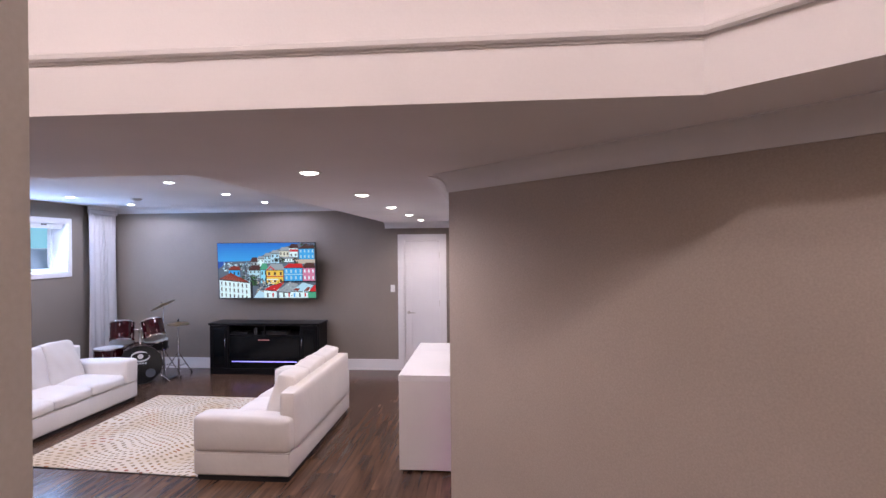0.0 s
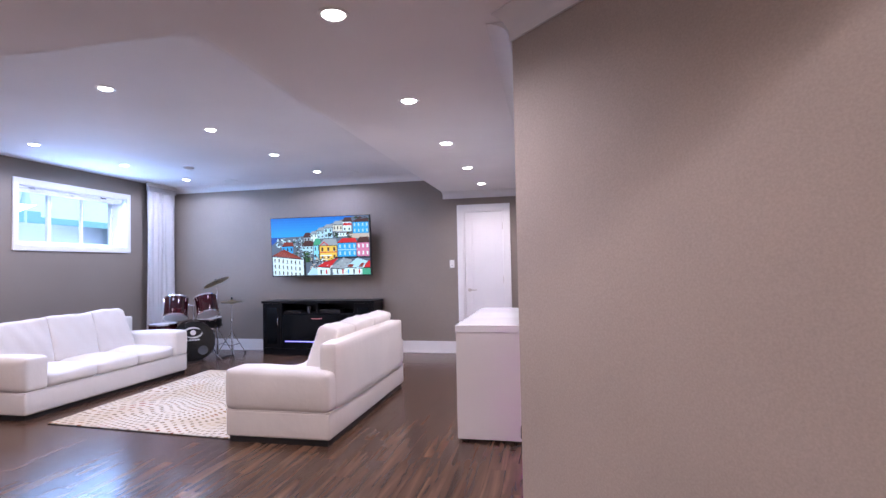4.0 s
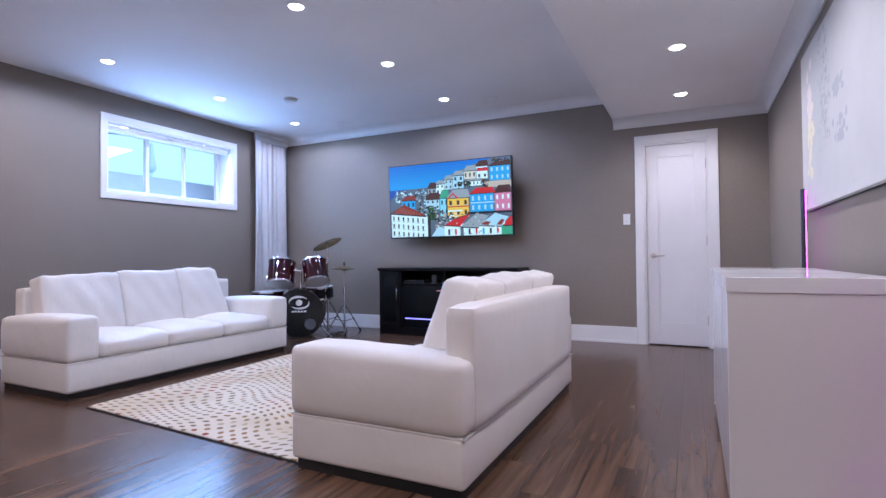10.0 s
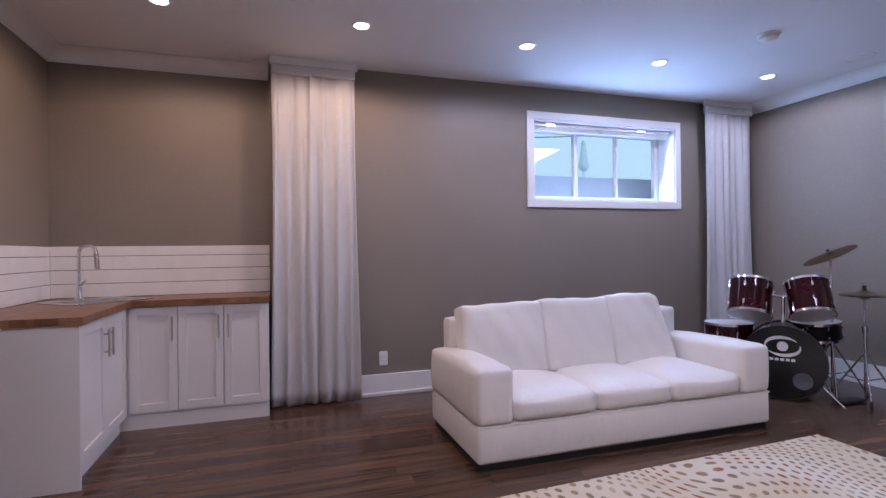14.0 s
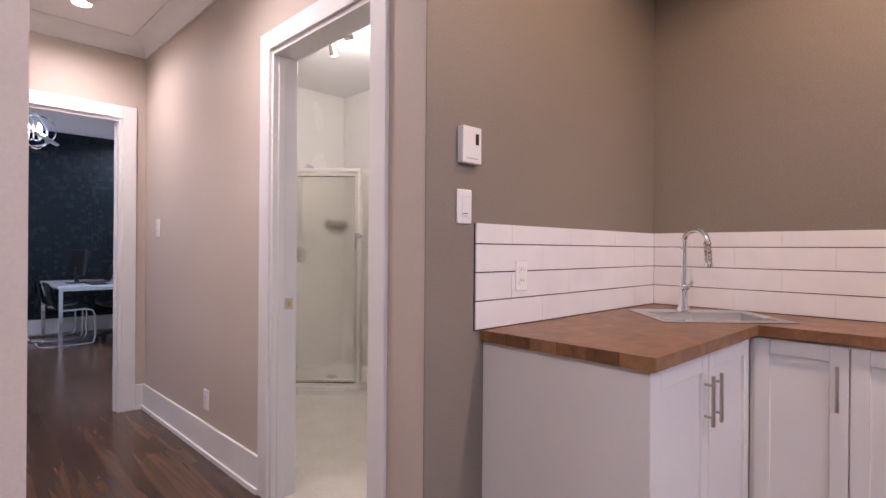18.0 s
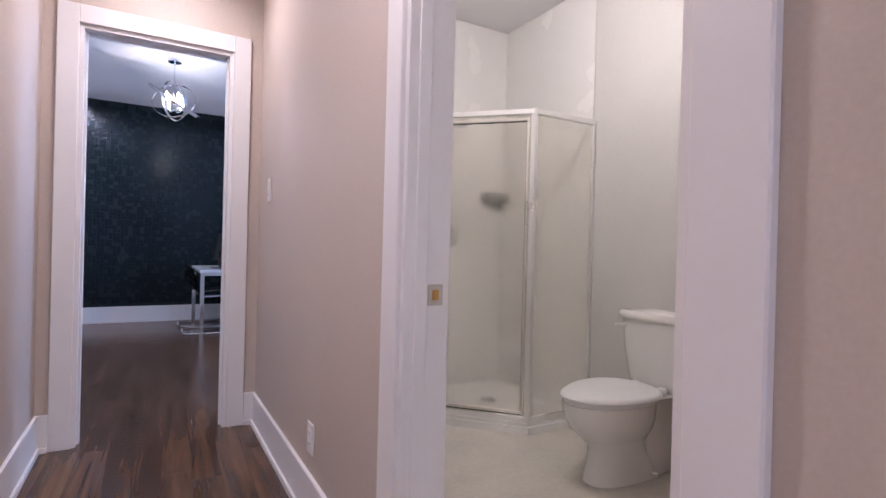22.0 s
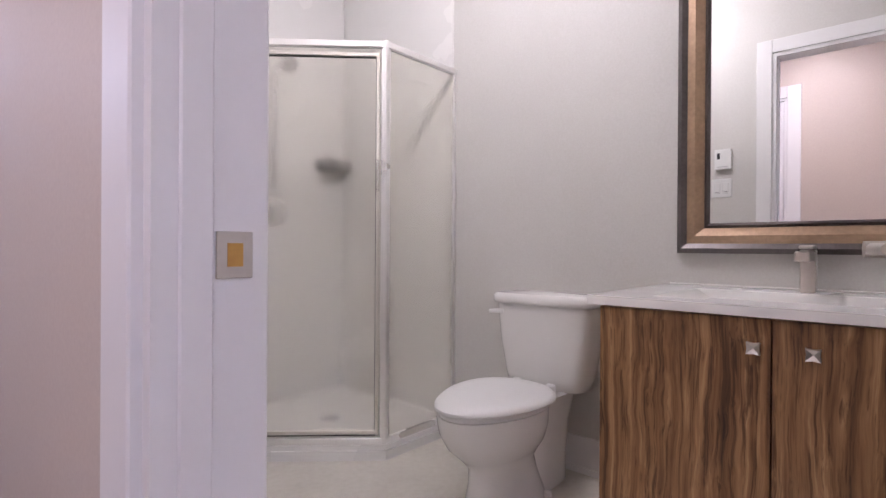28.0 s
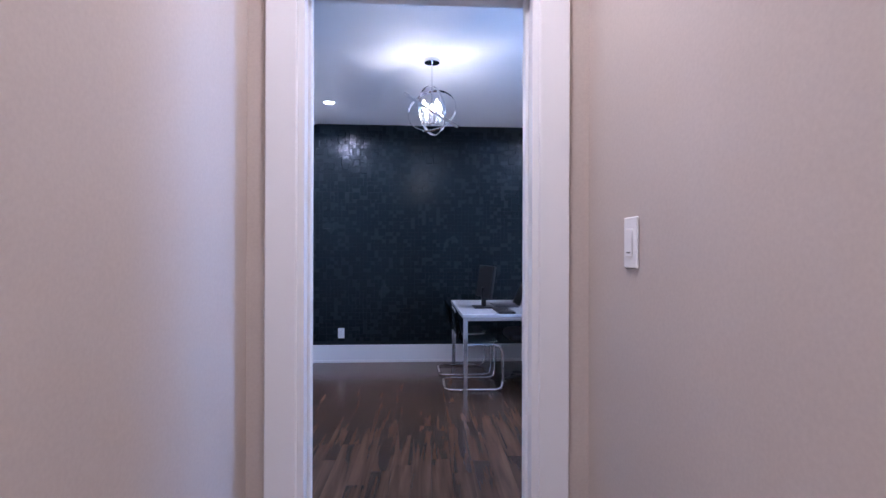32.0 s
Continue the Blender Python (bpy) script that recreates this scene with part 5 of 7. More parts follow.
# staves along the two exposed edges
for k in range(6):
    y0 = CY0 + 0.01 + k * (FY - CY0 - 0.01) / 6
    part("edge_stave", bx(CX1 - 0.001, y0, CZ - 0.040, CX1 + 0.003, y0 + (FY - CY0 - 0.01) / 6 - 0.002, CZ - 0.0005), (EDGE_A, EDGE_B, EDGE_C)[(k * 2) % 3], top)
snk = thing("corner_sink", "stainless steel corner sink set in the worktop", "sink")
snk.matrix_basis = SINKM
bm = bmesh.new()
for a in ((-0.22, -0.27, 0.22, -0.215), (-0.22, 0.215, 0.22, 0.27), (-0.22, -0.215, -0.105, 0.215), (0.175, -0.215, 0.22, 0.215)):
    box(bm, a[0], a[1], 0.0, a[2], a[3], 0.006, 0.002)
part("rim", bm, STEEL, snk)
bm = bmesh.new()
for a in ((-0.11, -0.22, -0.16, 0.18, -0.212, 0.002), (-0.11, 0.212, -0.16, 0.18, 0.22, 0.002), (-0.11, -0.212, -0.16, -0.102, 0.212, 0.002), (0.172, -0.212, -0.16, 0.18, 0.212, 0.002), (-0.11, -0.22, -0.168, 0.18, 0.22, -0.16)):
    box(bm, *a)
part("basin", bm, STEEL, snk)
part("drain", spin(bmesh.new(), [(0, -0.157), (0.04, -0.157), (0.045, -0.159), (0.045, -0.162)], 24), CHROME, snk, smooth=40)
fau = thing("faucet", "chrome gooseneck faucet with a pull-down spray", "faucet")
fau.matrix_basis = pose(-6.18, 2.39, CZ + 0.006, 0, 0, 82)
part("base", spin(bmesh.new(), [(0, 0), (0.028, 0), (0.027, 0.012), (0.019, 0.03), (0.018, 0.11), (0.014, 0.125), (0, 0.125)], 24), CHROME, fau, smooth=40)
part("neck", tube(bmesh.new(), [(0, 0, 0.1), (0, 0, 0.325)] + [(0.055 - 0.055 * math.cos(radians(a)), 0, 0.325 + 0.055 * math.sin(radians(a))) for a in range(15, 181, 15)], 0.0125, 12), CHROME, fau, smooth=60)
part("spray_head", spin(bmesh.new(), [(0, 0), (0.017, 0), (0.018, 0.01)] + [(0.0185 - 0.004 * (q % 2), 0.018 + 0.0085 * q) for q in range(11)] + [(0.013, 0.118), (0, 0.118)], 20, pose(0.118, 0, 0.212, 0, -4, 0)), CHROME, fau, "ribbed chrome spray head", smooth=30)
part("lever", rod(rod(bmesh.new(), (0, 0, 0.10), (0.025, -0.02, 0.115), 0.015), (0.025, -0.02, 0.115), (0.065, -0.05, 0.14), 0.011, 0.008), CHROME, fau, smooth=40)

# splashback: dark bed and glazed tiles
bed = thing("splashback", "white glazed tile splashback with dark grout", "splashback")
part("grout_bed", bx(XKW, YK, CZ, -5.022, YK + 0.004, 1.280), GROUT, bed)
part("grout_bed", bx(XKW, YK + 0.004, CZ, XKW + 0.004, CY1, 1.280), GROUT, bed)
RH = 0.103
for axis in "yx":
    for row in range(4):
        z0 = CZ + 0.002 + row * RH
        part("joint", bx(XKW + 0.005, YK + 0.0042, z0 + 0.003, -5.025, YK + 0.0075, min(z0 + RH, 1.282) - 0.004) if axis == "y" else bx(XKW + 0.0042, YK + 0.011, z0 + 0.003, XKW + 0.0075, CY1 - 0.003, min(z0 + RH, 1.282) - 0.004), JOINT, bed)
        a, b = ((XKW + 0.010, -5.024) if axis == "y" else (YK + 0.010, CY1 - 0.002))
        u = b + 0.2 * (row % 2) if axis == "y" else a - 0.2 * (row % 2)
        while (u > a) if axis == "y" else (u < b):
            u0, u1 = (u - 0.40, u) if axis == "y" else (u, u + 0.40)
            c0, c1 = max(u0, a), min(u1, b)
            if c1 - c0 > 0.02:
                if axis == "y":
                    part("tile", bx(c0 + 0.0006, YK + 0.003, z0 + 0.0015, c1 - 0.0006, YK + 0.010, min(z0 + RH, 1.282) - 0.0025, bev=0.001), TILE, bed)
                else:
                    part("tile", bx(XKW + 0.003, c0 + 0.0006, z0 + 0.0015, XKW + 0.010, c1 - 0.0006, min(z0 + RH, 1.282) - 0.0025, bev=0.001), TILE, bed)
            u += -0.40 if axis == "y" else 0.40

# ---- sideboard ----
sb = thing("sideboard", "glossy white sideboard standing against the taupe wall", "sideboard", at=(-0.625, 4.815, 0))
SL, SD, SH = 1.56, 0.49, 0.868
part("top", bx(-0.004, -0.004, SH - 0.05, SD + 0.004, SL + 0.004, SH + 0.004, bev=0.002), GLOSSY, sb)
part("side_panel", bx(0, 0, 0.02, SD, 0.022, SH - 0.051, bev=0.001), CABW, sb)
part("side_panel", bx(0, SL - 0.022, 0.02, SD, SL, SH - 0.051, bev=0.001), CABW, sb)
part("back", bx(SD - 0.012, 0.022, 0.03, SD, SL - 0.022, SH - 0.051), CABW, sb)
part("bottom", bx(0.02, 0.022, 0.04, SD - 0.012, SL - 0.022, 0.06), CABW, sb)
for k in range(3):
    y0 = 0.024 + k * (SL - 0.048) / 3
    part("door", bx(0.0, y0 + 0.002, 0.045, 0.019, y0 + (SL - 0.048) / 3 - 0.002, SH - 0.055, bev=0.001), GLOSSY, sb)
for x in (0.03, SD - 0.07):
    for y in (0.02, SL - 0.06):
        part("foot", bx(x, y, 0, x + 0.04, y + 0.04, 0.021), BLACK, sb, "low black foot")

# ---- light bars standing by the wall ----
def light_bar(label, x, y, turn):
    l = thing("led_floor_lamp", label, "floor lamp", "magenta corner lamps", (x, y, 0), turn)
    part("pole", bx(-0.009, 0.0, 0.03, 0.009, 0.016, 1.345, bev=0.001), BLACK, l, "slim black pole")
    part("light_strip", bx(-0.010, -0.006, 0.04, 0.010, 0.0005, 1.335, bev=0.002), PINK, l, "glowing magenta strip")
    for a in (20, 160, 270):
        part("leg", rod(bmesh.new(), (0, 0.008, 0.03), (0.11 * math.cos(radians(a)), 0.008 + 0.11 * math.sin(radians(a)), 0.005), 0.005), BLACK, l)
    return l


light_bar("slim floor lamp glowing magenta beside the sideboard", -0.115, 4.735, 38)
light_bar("slim black floor lamp washing the wall in magenta", -0.125, 6.46, 130)
ad = thing("power_adapter", "black power adapter plugged in low on the wall", "adapter", at=(-0.092, 4.345, 0.205))
part("body", bx(-0.03, -0.025, 0, 0.03, 0.025, 0.075, bev=0.006, seg=2), BLACK, ad)
part("cord", tube(bmesh.new(), [(-0.01, 0.02, 0.0), (-0.03, 0.04, -0.10), (-0.055, 0.10, -0.205), (-0.04, 0.17, -0.23), (-0.03, 0.25, -0.234)], 0.003, 6), RUBBER, ad, smooth=60)

# ---- canvas picture ----
cv = thing("canvas_picture", "large white canvas with faded ink figures and yellow wash", "picture", at=(XE - 0.002, 5.0, 1.225))
CWID, CHGT = 1.70, 0.98
part("canvas", bx(-0.035, 0, 0, -0.004, CWID, CHGT, bev=0.002), CANVAS, cv)
part("frame_edge", bx(-0.004, -0.006, -0.006, 0.0, CWID + 0.006, CHGT + 0.006), BLACKW, cv, "thin dark backing edge")
rp = random.Random(11)
INK = plain("grey_ink", (0.42, 0.43, 0.44), 0.8)
INK2 = plain("pale_green_ink", (0.50, 0.54, 0.50), 0.8)
YEL = plain("pale_yellow_wash", (0.70, 0.66, 0.48), 0.8)
PNK = plain("pale_pink_wash", (0.70, 0.62, 0.58), 0.8)


def blot(bm, u, v, r):
    pts = [(u + r * (0.6 + 0.5 * rp.random()) * math.cos(a * 0.9), v + r * (0.6 + 0.6 * rp.random()) * math.sin(a * 0.9)) for a in range(7)]
    bm.faces.new([bm.verts.new((-0.0362 - 0.0001 * rp.random(), p, q)) for p, q in pts])


bm = bmesh.new()
for k in range(110):
    u = CWID - 0.62 + rp.gauss(0, 0.06)
    blot(bm, u, 0.30 + 0.65 * rp.random(), rp.uniform(0.006, 0.02))
tagged(part("ink_figures", bm, INK, cv, "faded column of grey ink marks"), kind="stuff")
bm = bmesh.new()
for k in range(60):
    blot(bm, CWID - 0.52 + rp.gauss(0, 0.05), 0.30 + 0.4 * rp.random(), rp.uniform(0.008, 0.024))
tagged(part("ink_figures", bm, INK2, cv, "faded green ink marks"), kind="stuff")
bm = bmesh.new()
for k in range(26):
    blot(bm, CWID - 0.95 + rp.gauss(0, 0.06), 0.28 + 0.12 * rp.random(), rp.uniform(0.012, 0.03))
    blot(bm, CWID - 0.90 + rp.gauss(0, 0.05), 0.50 + 0.08 * rp.random(), rp.uniform(0.012, 0.03))
tagged(part("ink_figures", bm, INK, cv, "dark seal-like ink squares"), kind="stuff")
for m_, c0 in ((YEL, 0.35), (PNK, 0.60)):
    bm = bmesh.new()
    for k in range(22):
        blot(bm, CWID - 0.24 + rp.gauss(0, 0.04), c0 + 0.12 * rp.gauss(0, 1), rp.uniform(0.02, 0.05))
    tagged(part("colour_wash", bm, m_, cv, "pale colour wash"), kind="stuff")

# ---- ceiling fittings ----
sm = thing("smoke_detector", "round white smoke detector on the ceiling", "smoke detector", at=(-4.755, 7.11, CEIL))
part("base", spin(bmesh.new(), [(0, -0.012), (0.075, -0.012), (0.078, 0), (0, 0)], 32), PLASTIC, sm, smooth=40)
part("cap", spin(bmesh.new(), [(0, -0.038), (0.045, -0.037), (0.062, -0.026), (0.066, -0.0125), (0, -0.0125)], 32), PLASTIC, sm, smooth=40)
for x, y in ((-2.78, 8.16), (-4.86, 8.22)):
    sp = thing("ceiling_speaker", "flush round white ceiling speaker", "speaker", "ceiling speakers", (x, y, CEIL))
    part("grille", spin(bmesh.new(), [(0, -0.005), (0.085, -0.005), (0.09, 0), (0, 0)], 32), WHITE_CEIL, sp, smooth=40)
    part("rim", spin(bmesh.new(), [(0.09, 0), (0.09, -0.006), (0.1, -0.005), (0.102, 0)], 32), PLASTIC, sp, smooth=40)


# ---- drum kit ----
def drum(name, label, m, r, h, shell, top_head, bottom_head=None, lugs=6, group="", hoop=None):
    """A drum with hoops, heads and lugs; local z is its axis, from 0 to h."""
    d = thing(name, label, "drum", group)
    d.matrix_basis = m
    part("shell", spin(bmesh.new(), [(r, 0.0), (r, h)], 40), shell, d, smooth=40)
    for z, hd in ((0, bottom_head or top_head), (h, top_head)):
        s = 1 if z else -1
        part("hoop", spin(bmesh.new(), [(r + 0.002, z - 0.012 * s), (r + 0.010, z - 0.012 * s), (r + 0.010, z + 0.007 * s), (r + 0.002, z + 0.007 * s), (r + 0.002, z - 0.012 * s)], 40), hoop or CHROME, d, "black hoop" if hoop else "chrome hoop", smooth=40)
        part("head", spin(bmesh.new(), [(0, z + 0.003 * s), (r + 0.002, z + 0.001 * s)], 40), hd, d)
    for k in range(lugs):
        a = 6.2832 * (k + 0.4) / lugs
        bm = bmesh.new()
        for z0, z1, end in ((h * 0.16, h * 0.30, -0.010), (h * 0.70, h * 0.84, h + 0.010)):
            box(bm, r, -0.008, z0, r + 0.013, 0.008, z1, 0.003)
            rod(bm, (r + 0.009, 0, (z0 + z1) / 2), (r + 0.009, 0, end), 0.0022, seg=6)
        bm.transform(Matrix.Rotation(a, 4, "Z"))
        part("lug", bm, CHROME, d, "chrome lugs and rods")
    return d


FACE = 36   # the kit faces out of the corner
BR, BDEP = 0.285, 0.40
BM = pose(-4.995, 7.50, BR + 0.012, 90, 0, FACE)      # local z points forward, out of the front head
bd = drum("bass_drum", "black-fronted bass drum with a white emblem", BM @ Matrix.Translation((0, 0, -BDEP)), BR, BDEP, DRUMRED, BLACKHEAD, None, 8, hoop=BLACK)
EMB = plain("white_print", (0.7, 0.7, 0.7), 0.5)
bm = bmesh.new()


def arc_band(bm, cx, cy, rx, ry, a0, a1, w0, w1, z, n=20):
    pts = []
    for k in range(n + 1):
        t = k / n
        a = radians(a0 + (a1 - a0) * t)
        w = w0 + (w1 - w0) * math.sin(math.pi * t)
        pts.append(((cx + (rx - w / 2) * math.cos(a), cy + (ry - w / 2) * math.sin(a)), (cx + (rx + w / 2) * math.cos(a), cy + (ry + w / 2) * math.sin(a))))
    for p, q in zip(pts, pts[1:]):
        bm.faces.new([bm.verts.new((u, v, z)) for u, v in (p[0], p[1], q[1], q[0])])


Z = BDEP + 0.006
arc_band(bm, -0.004, 0.136, 0.112, 0.064, 28, 198, 0.002, 0.026, Z)
arc_band(bm, 0.004, 0.124, 0.112, 0.064, 208, 378, 0.002, 0.026, Z)
bm.faces.new([bm.verts.new((0.038 * math.cos(6.2832 * k / 20), 0.13 + 0.038 * math.sin(6.2832 * k / 20), Z)) for k in range(20)])
part("emblem", bm, EMB, bd, "white round emblem")
bm = bmesh.new()
for k in range(5):
    x = -0.088 + 0.036 * k
    box(bm, x, 0.015, Z - 0.001, x + 0.026, 0.036, Z)
part("lettering", bm, EMB, bd, "row of white letter bars")
part("port", spin(bmesh.new(), [(0, Z - 0.002), (0.062, Z - 0.002), (0.066, Z + 0.001), (0.058, Z + 0.002)], 28, Matrix.Translation((0.13, -0.13, 0))), plain("grey_felt", (0.10, 0.11, 0.12), 0.7), bd, "round port hole", smooth=40)
for sx in (-1, 1):
    part("spur", rod(bmesh.new(), (sx * BR * 0.8, -BR * 0.5, BDEP - 0.06), (sx * (BR + 0.10), -BR - 0.008, BDEP + 0.02), 0.008), CHROME, bd, "chrome spur", smooth=40)
part("tom_post", rod(rod(bmesh.new(), (0, BR, 0.2), (0, BR + 0.22, 0.2), 0.013), (0, BR + 0.1, 0.2), (0, BR + 0.24, 0.2), 0.010), CHROME, bd, "chrome tom post", smooth=40)
for sx in (-1, 1):
    part("tom_arm", rod(bmesh.new(), (0, BR + 0.22, 0.2), (sx * 0.12, BR + 0.24, 0.2), 0.010), CHROME, bd, "chrome tom arm", smooth=40)
AWAY, ASIDE = Vector((-0.588, 0.809, 0)), Vector((0.809, 0.588, 0))


def leaning(at, axis):
    return Matrix.Translation(at) @ Vector(axis).to_track_quat("Z", "Y").to_matrix().to_4x4()


UP = Vector((0, 0, 1))
drum("tom_drum", "dark red lacquered tom drum mounted on the bass drum", leaning((-5.28, 7.49, 0.645), UP + 0.44 * AWAY + 0.04 * ASIDE), 0.160, 0.29, DRUMRED, DRUMHEAD, None, 6, "mounted toms")
drum("tom_drum", "dark red lacquered tom drum mounted on the bass drum", leaning((-4.93, 7.745, 0.668), UP + 0.46 * AWAY - 0.16 * ASIDE), 0.152, 0.275, DRUMRED, DRUMHEAD, None, 6, "mounted toms")
ft = drum("floor_tom", "dark floor tom on three chrome legs", pose(-5.50, 7.50, 0.18), 0.19, 0.37, DRUMRED, DRUMHEAD, None, 8)
for a in (30, 150, 270):
    x, y = 0.205 * math.cos(radians(a)), 0.205 * math.sin(radians(a))
    part("leg", rod(bmesh.new(), (x, y, 0.25), (x * 1.08, y * 1.08, -0.18), 0.006), CHROME, ft, "chrome leg", smooth=40)
sn = drum("snare_drum", "shallow snare drum on a chrome stand", pose(-5.06, 7.96, 0.45, 4, 0, 0), 0.175, 0.14, BLACKW, DRUMHEAD, None, 8)
part("stand_pole", rod(bmesh.new(), (0, 0, 0), (0, 0, -0.30), 0.010), CHROME, sn, "chrome stand pole", smooth=40)
for a in (90, 210, 330):
    part("stand_leg", rod(bmesh.new(), (0, 0, -0.22), (0.22 * math.cos(radians(a)), 0.22 * math.sin(radians(a)), -0.445), 0.006), CHROME, sn, "chrome tripod leg", smooth=40)
    part("basket_arm", rod(bmesh.new(), (0, 0, -0.10), (0.17 * math.cos(radians(a)), 0.17 * math.sin(radians(a)), -0.004), 0.005), CHROME, sn, "chrome basket arm", smooth=40)


def cymbal_mesh(r, m):
    return spin(spin(bmesh.new(), [(0.006, 0.03), (0.02, 0.026), (0.04, 0.012), (0.05, 0.009), (r * 0.7, 0.002), (r, -0.006)], 40, m), [(r, -0.006), (r * 0.7, 0.0005), (0.05, 0.0075), (0.04, 0.0105), (0.02, 0.0245), (0.006, 0.0285)], 40, m)


def tripod(parent, z, spread):
    for a in (70, 190, 310):
        c, s = math.cos(radians(a)), math.sin(radians(a))
        part("leg", rod(bmesh.new(), (0.012 * c, 0.012 * s, z), (spread * c, spread * s, 0.018), 0.007), CHROME, parent, "chrome tripod leg", smooth=40)
        part("strut", rod(bmesh.new(), (0.012 * c, 0.012 * s, z * 0.42), (spread * 0.55 * c, spread * 0.55 * s, z * 0.47), 0.005), CHROME, parent, smooth=40)
        part("rubber_foot", rod(bmesh.new(), (spread * 0.94 * c, spread * 0.94 * s, 0.04), (spread * 1.03 * c, spread * 1.03 * s, 0.002), 0.012), RUBBER, parent, "black rubber foot", smooth=40)


cs = thing("cymbal_stand", "chrome cymbal stand with a tilted bronze cymbal", "cymbal", at=(-4.95, 7.985, 0))
part("pole", rod(rod(bmesh.new(), (0, 0, 0.06), (0, 0, 0.72), 0.012), (0, 0, 0.70), (0, 0, 1.13), 0.008), CHROME, cs, smooth=40)
part("collar", rod(bmesh.new(), (0, 0, 0.69), (0, 0, 0.74), 0.019), CHROME, cs, smooth=40)
tripod(cs, 0.42, 0.27)
part("cymbal", cymbal_mesh(0.195, leaning((-0.01, 0, 1.14), UP - 0.45 * ASIDE + 0.22 * AWAY)), CYMBAL, cs, "tilted bronze cymbal", smooth=50)
part("wing_nut", rod(bmesh.new(), (-0.012, 0, 1.15), (-0.03, 0, 1.185), 0.012), BLACK, cs, smooth=40)
hh = thing("hi_hat", "chrome hi-hat stand with a pair of bronze cymbals", "cymbal", at=(-4.775, 8.095, 0))
part("pole", rod(rod(bmesh.new(), (0, 0, 0.04), (0, 0, 0.55), 0.012), (0, 0, 0.54), (0, 0, 0.92), 0.006), CHROME, hh, smooth=40)
part("collar", rod(bmesh.new(), (0, 0, 0.53), (0, 0, 0.58), 0.019), CHROME, hh, smooth=40)
tripod(hh, 0.36, 0.24)
part("cymbal", cymbal_mesh(0.165, pose(0, 0, 0.835)), CYMBAL, hh, "upper bronze cymbal", smooth=50)
part("cymbal", cymbal_mesh(0.165, pose(0, 0, 0.815, 180, 0, 0)), CYMBAL, hh, "lower bronze cymbal", smooth=50)
part("clutch", rod(bmesh.new(), (0, 0, 0.86), (0, 0, 0.90), 0.013), BLACK, hh, smooth=40)
part("pedal", bx(-0.045, -0.30, 0.01, 0.045, -0.06, 0.025, bev=0.004), BLACK, hh, "black foot pedal")

# ---- hall fittings ----
mark = set(scene.objects)
plate("light_switch", facing("x", XH, -0.585, 1.318, 1), 0.073, 0.124, "switch", "white light switch on the beige hall wall", "switch")
plate("wall_outlet", facing("x", XH, 0.30, 0.31, 1), 0.073, 0.118, "outlet", "white power outlet above the hall baseboard", "outlet")
st = thing("strike_plate", "nickel strike plate in the bathroom door jamb", "strike plate", at=(-4.871, BD0 + 0.0205, 0.919))
part("plate", bx(-0.021, 0, -0.026, 0.021, 0.003, 0.026, bev=0.001), NICKEL, st)
part("latch_hole", bx(-0.009, 0.003, -0.013, 0.009, 0.0036, 0.013), BRASS, st, "bare wood showing through the hole")
hs = thing("hinge_leaves", "nickel hinges on the office door jamb", "hinge", at=(OD0 + 0.02, YO - 0.10, 0))
for z in (0.25, 1.05, 1.88):
    part("hinge", bx(0, -0.016, z - 0.045, 0.004, 0.016, z + 0.045), NICKEL, hs)
ds = thing("door_stop", "spring door stop on the hall baseboard", "door stop", at=(XHE - 0.016, -0.10, 0.07))
part("spring", rod(bmesh.new(), (0, 0, 0), (-0.07, 0, 0), 0.006, 0.005), NICKEL, ds, smooth=40)
part("tip", rod(bmesh.new(), (-0.07, 0, 0), (-0.082, 0, 0), 0.008), PLASTIC, ds, smooth=40)

# ---- bathroom ----
SX, SY = -5.655, -0.02      # outer faces of the corner shower
CUT = 0.44
def neo(d, z0, z1, bm):
    """The five-sided plan of the shower, shrunk by d on its open sides."""
    return prism(bm, [(XBW + 0.002, YBS + 0.002), (SX - d, YBS + 0.002), (SX - d, SY - CUT - 0.41 * d + 0.0 - 0.02), (SX - CUT - 0.41 * d, SY - d), (XBW + 0.002, SY - d)], "z", z0, z1)


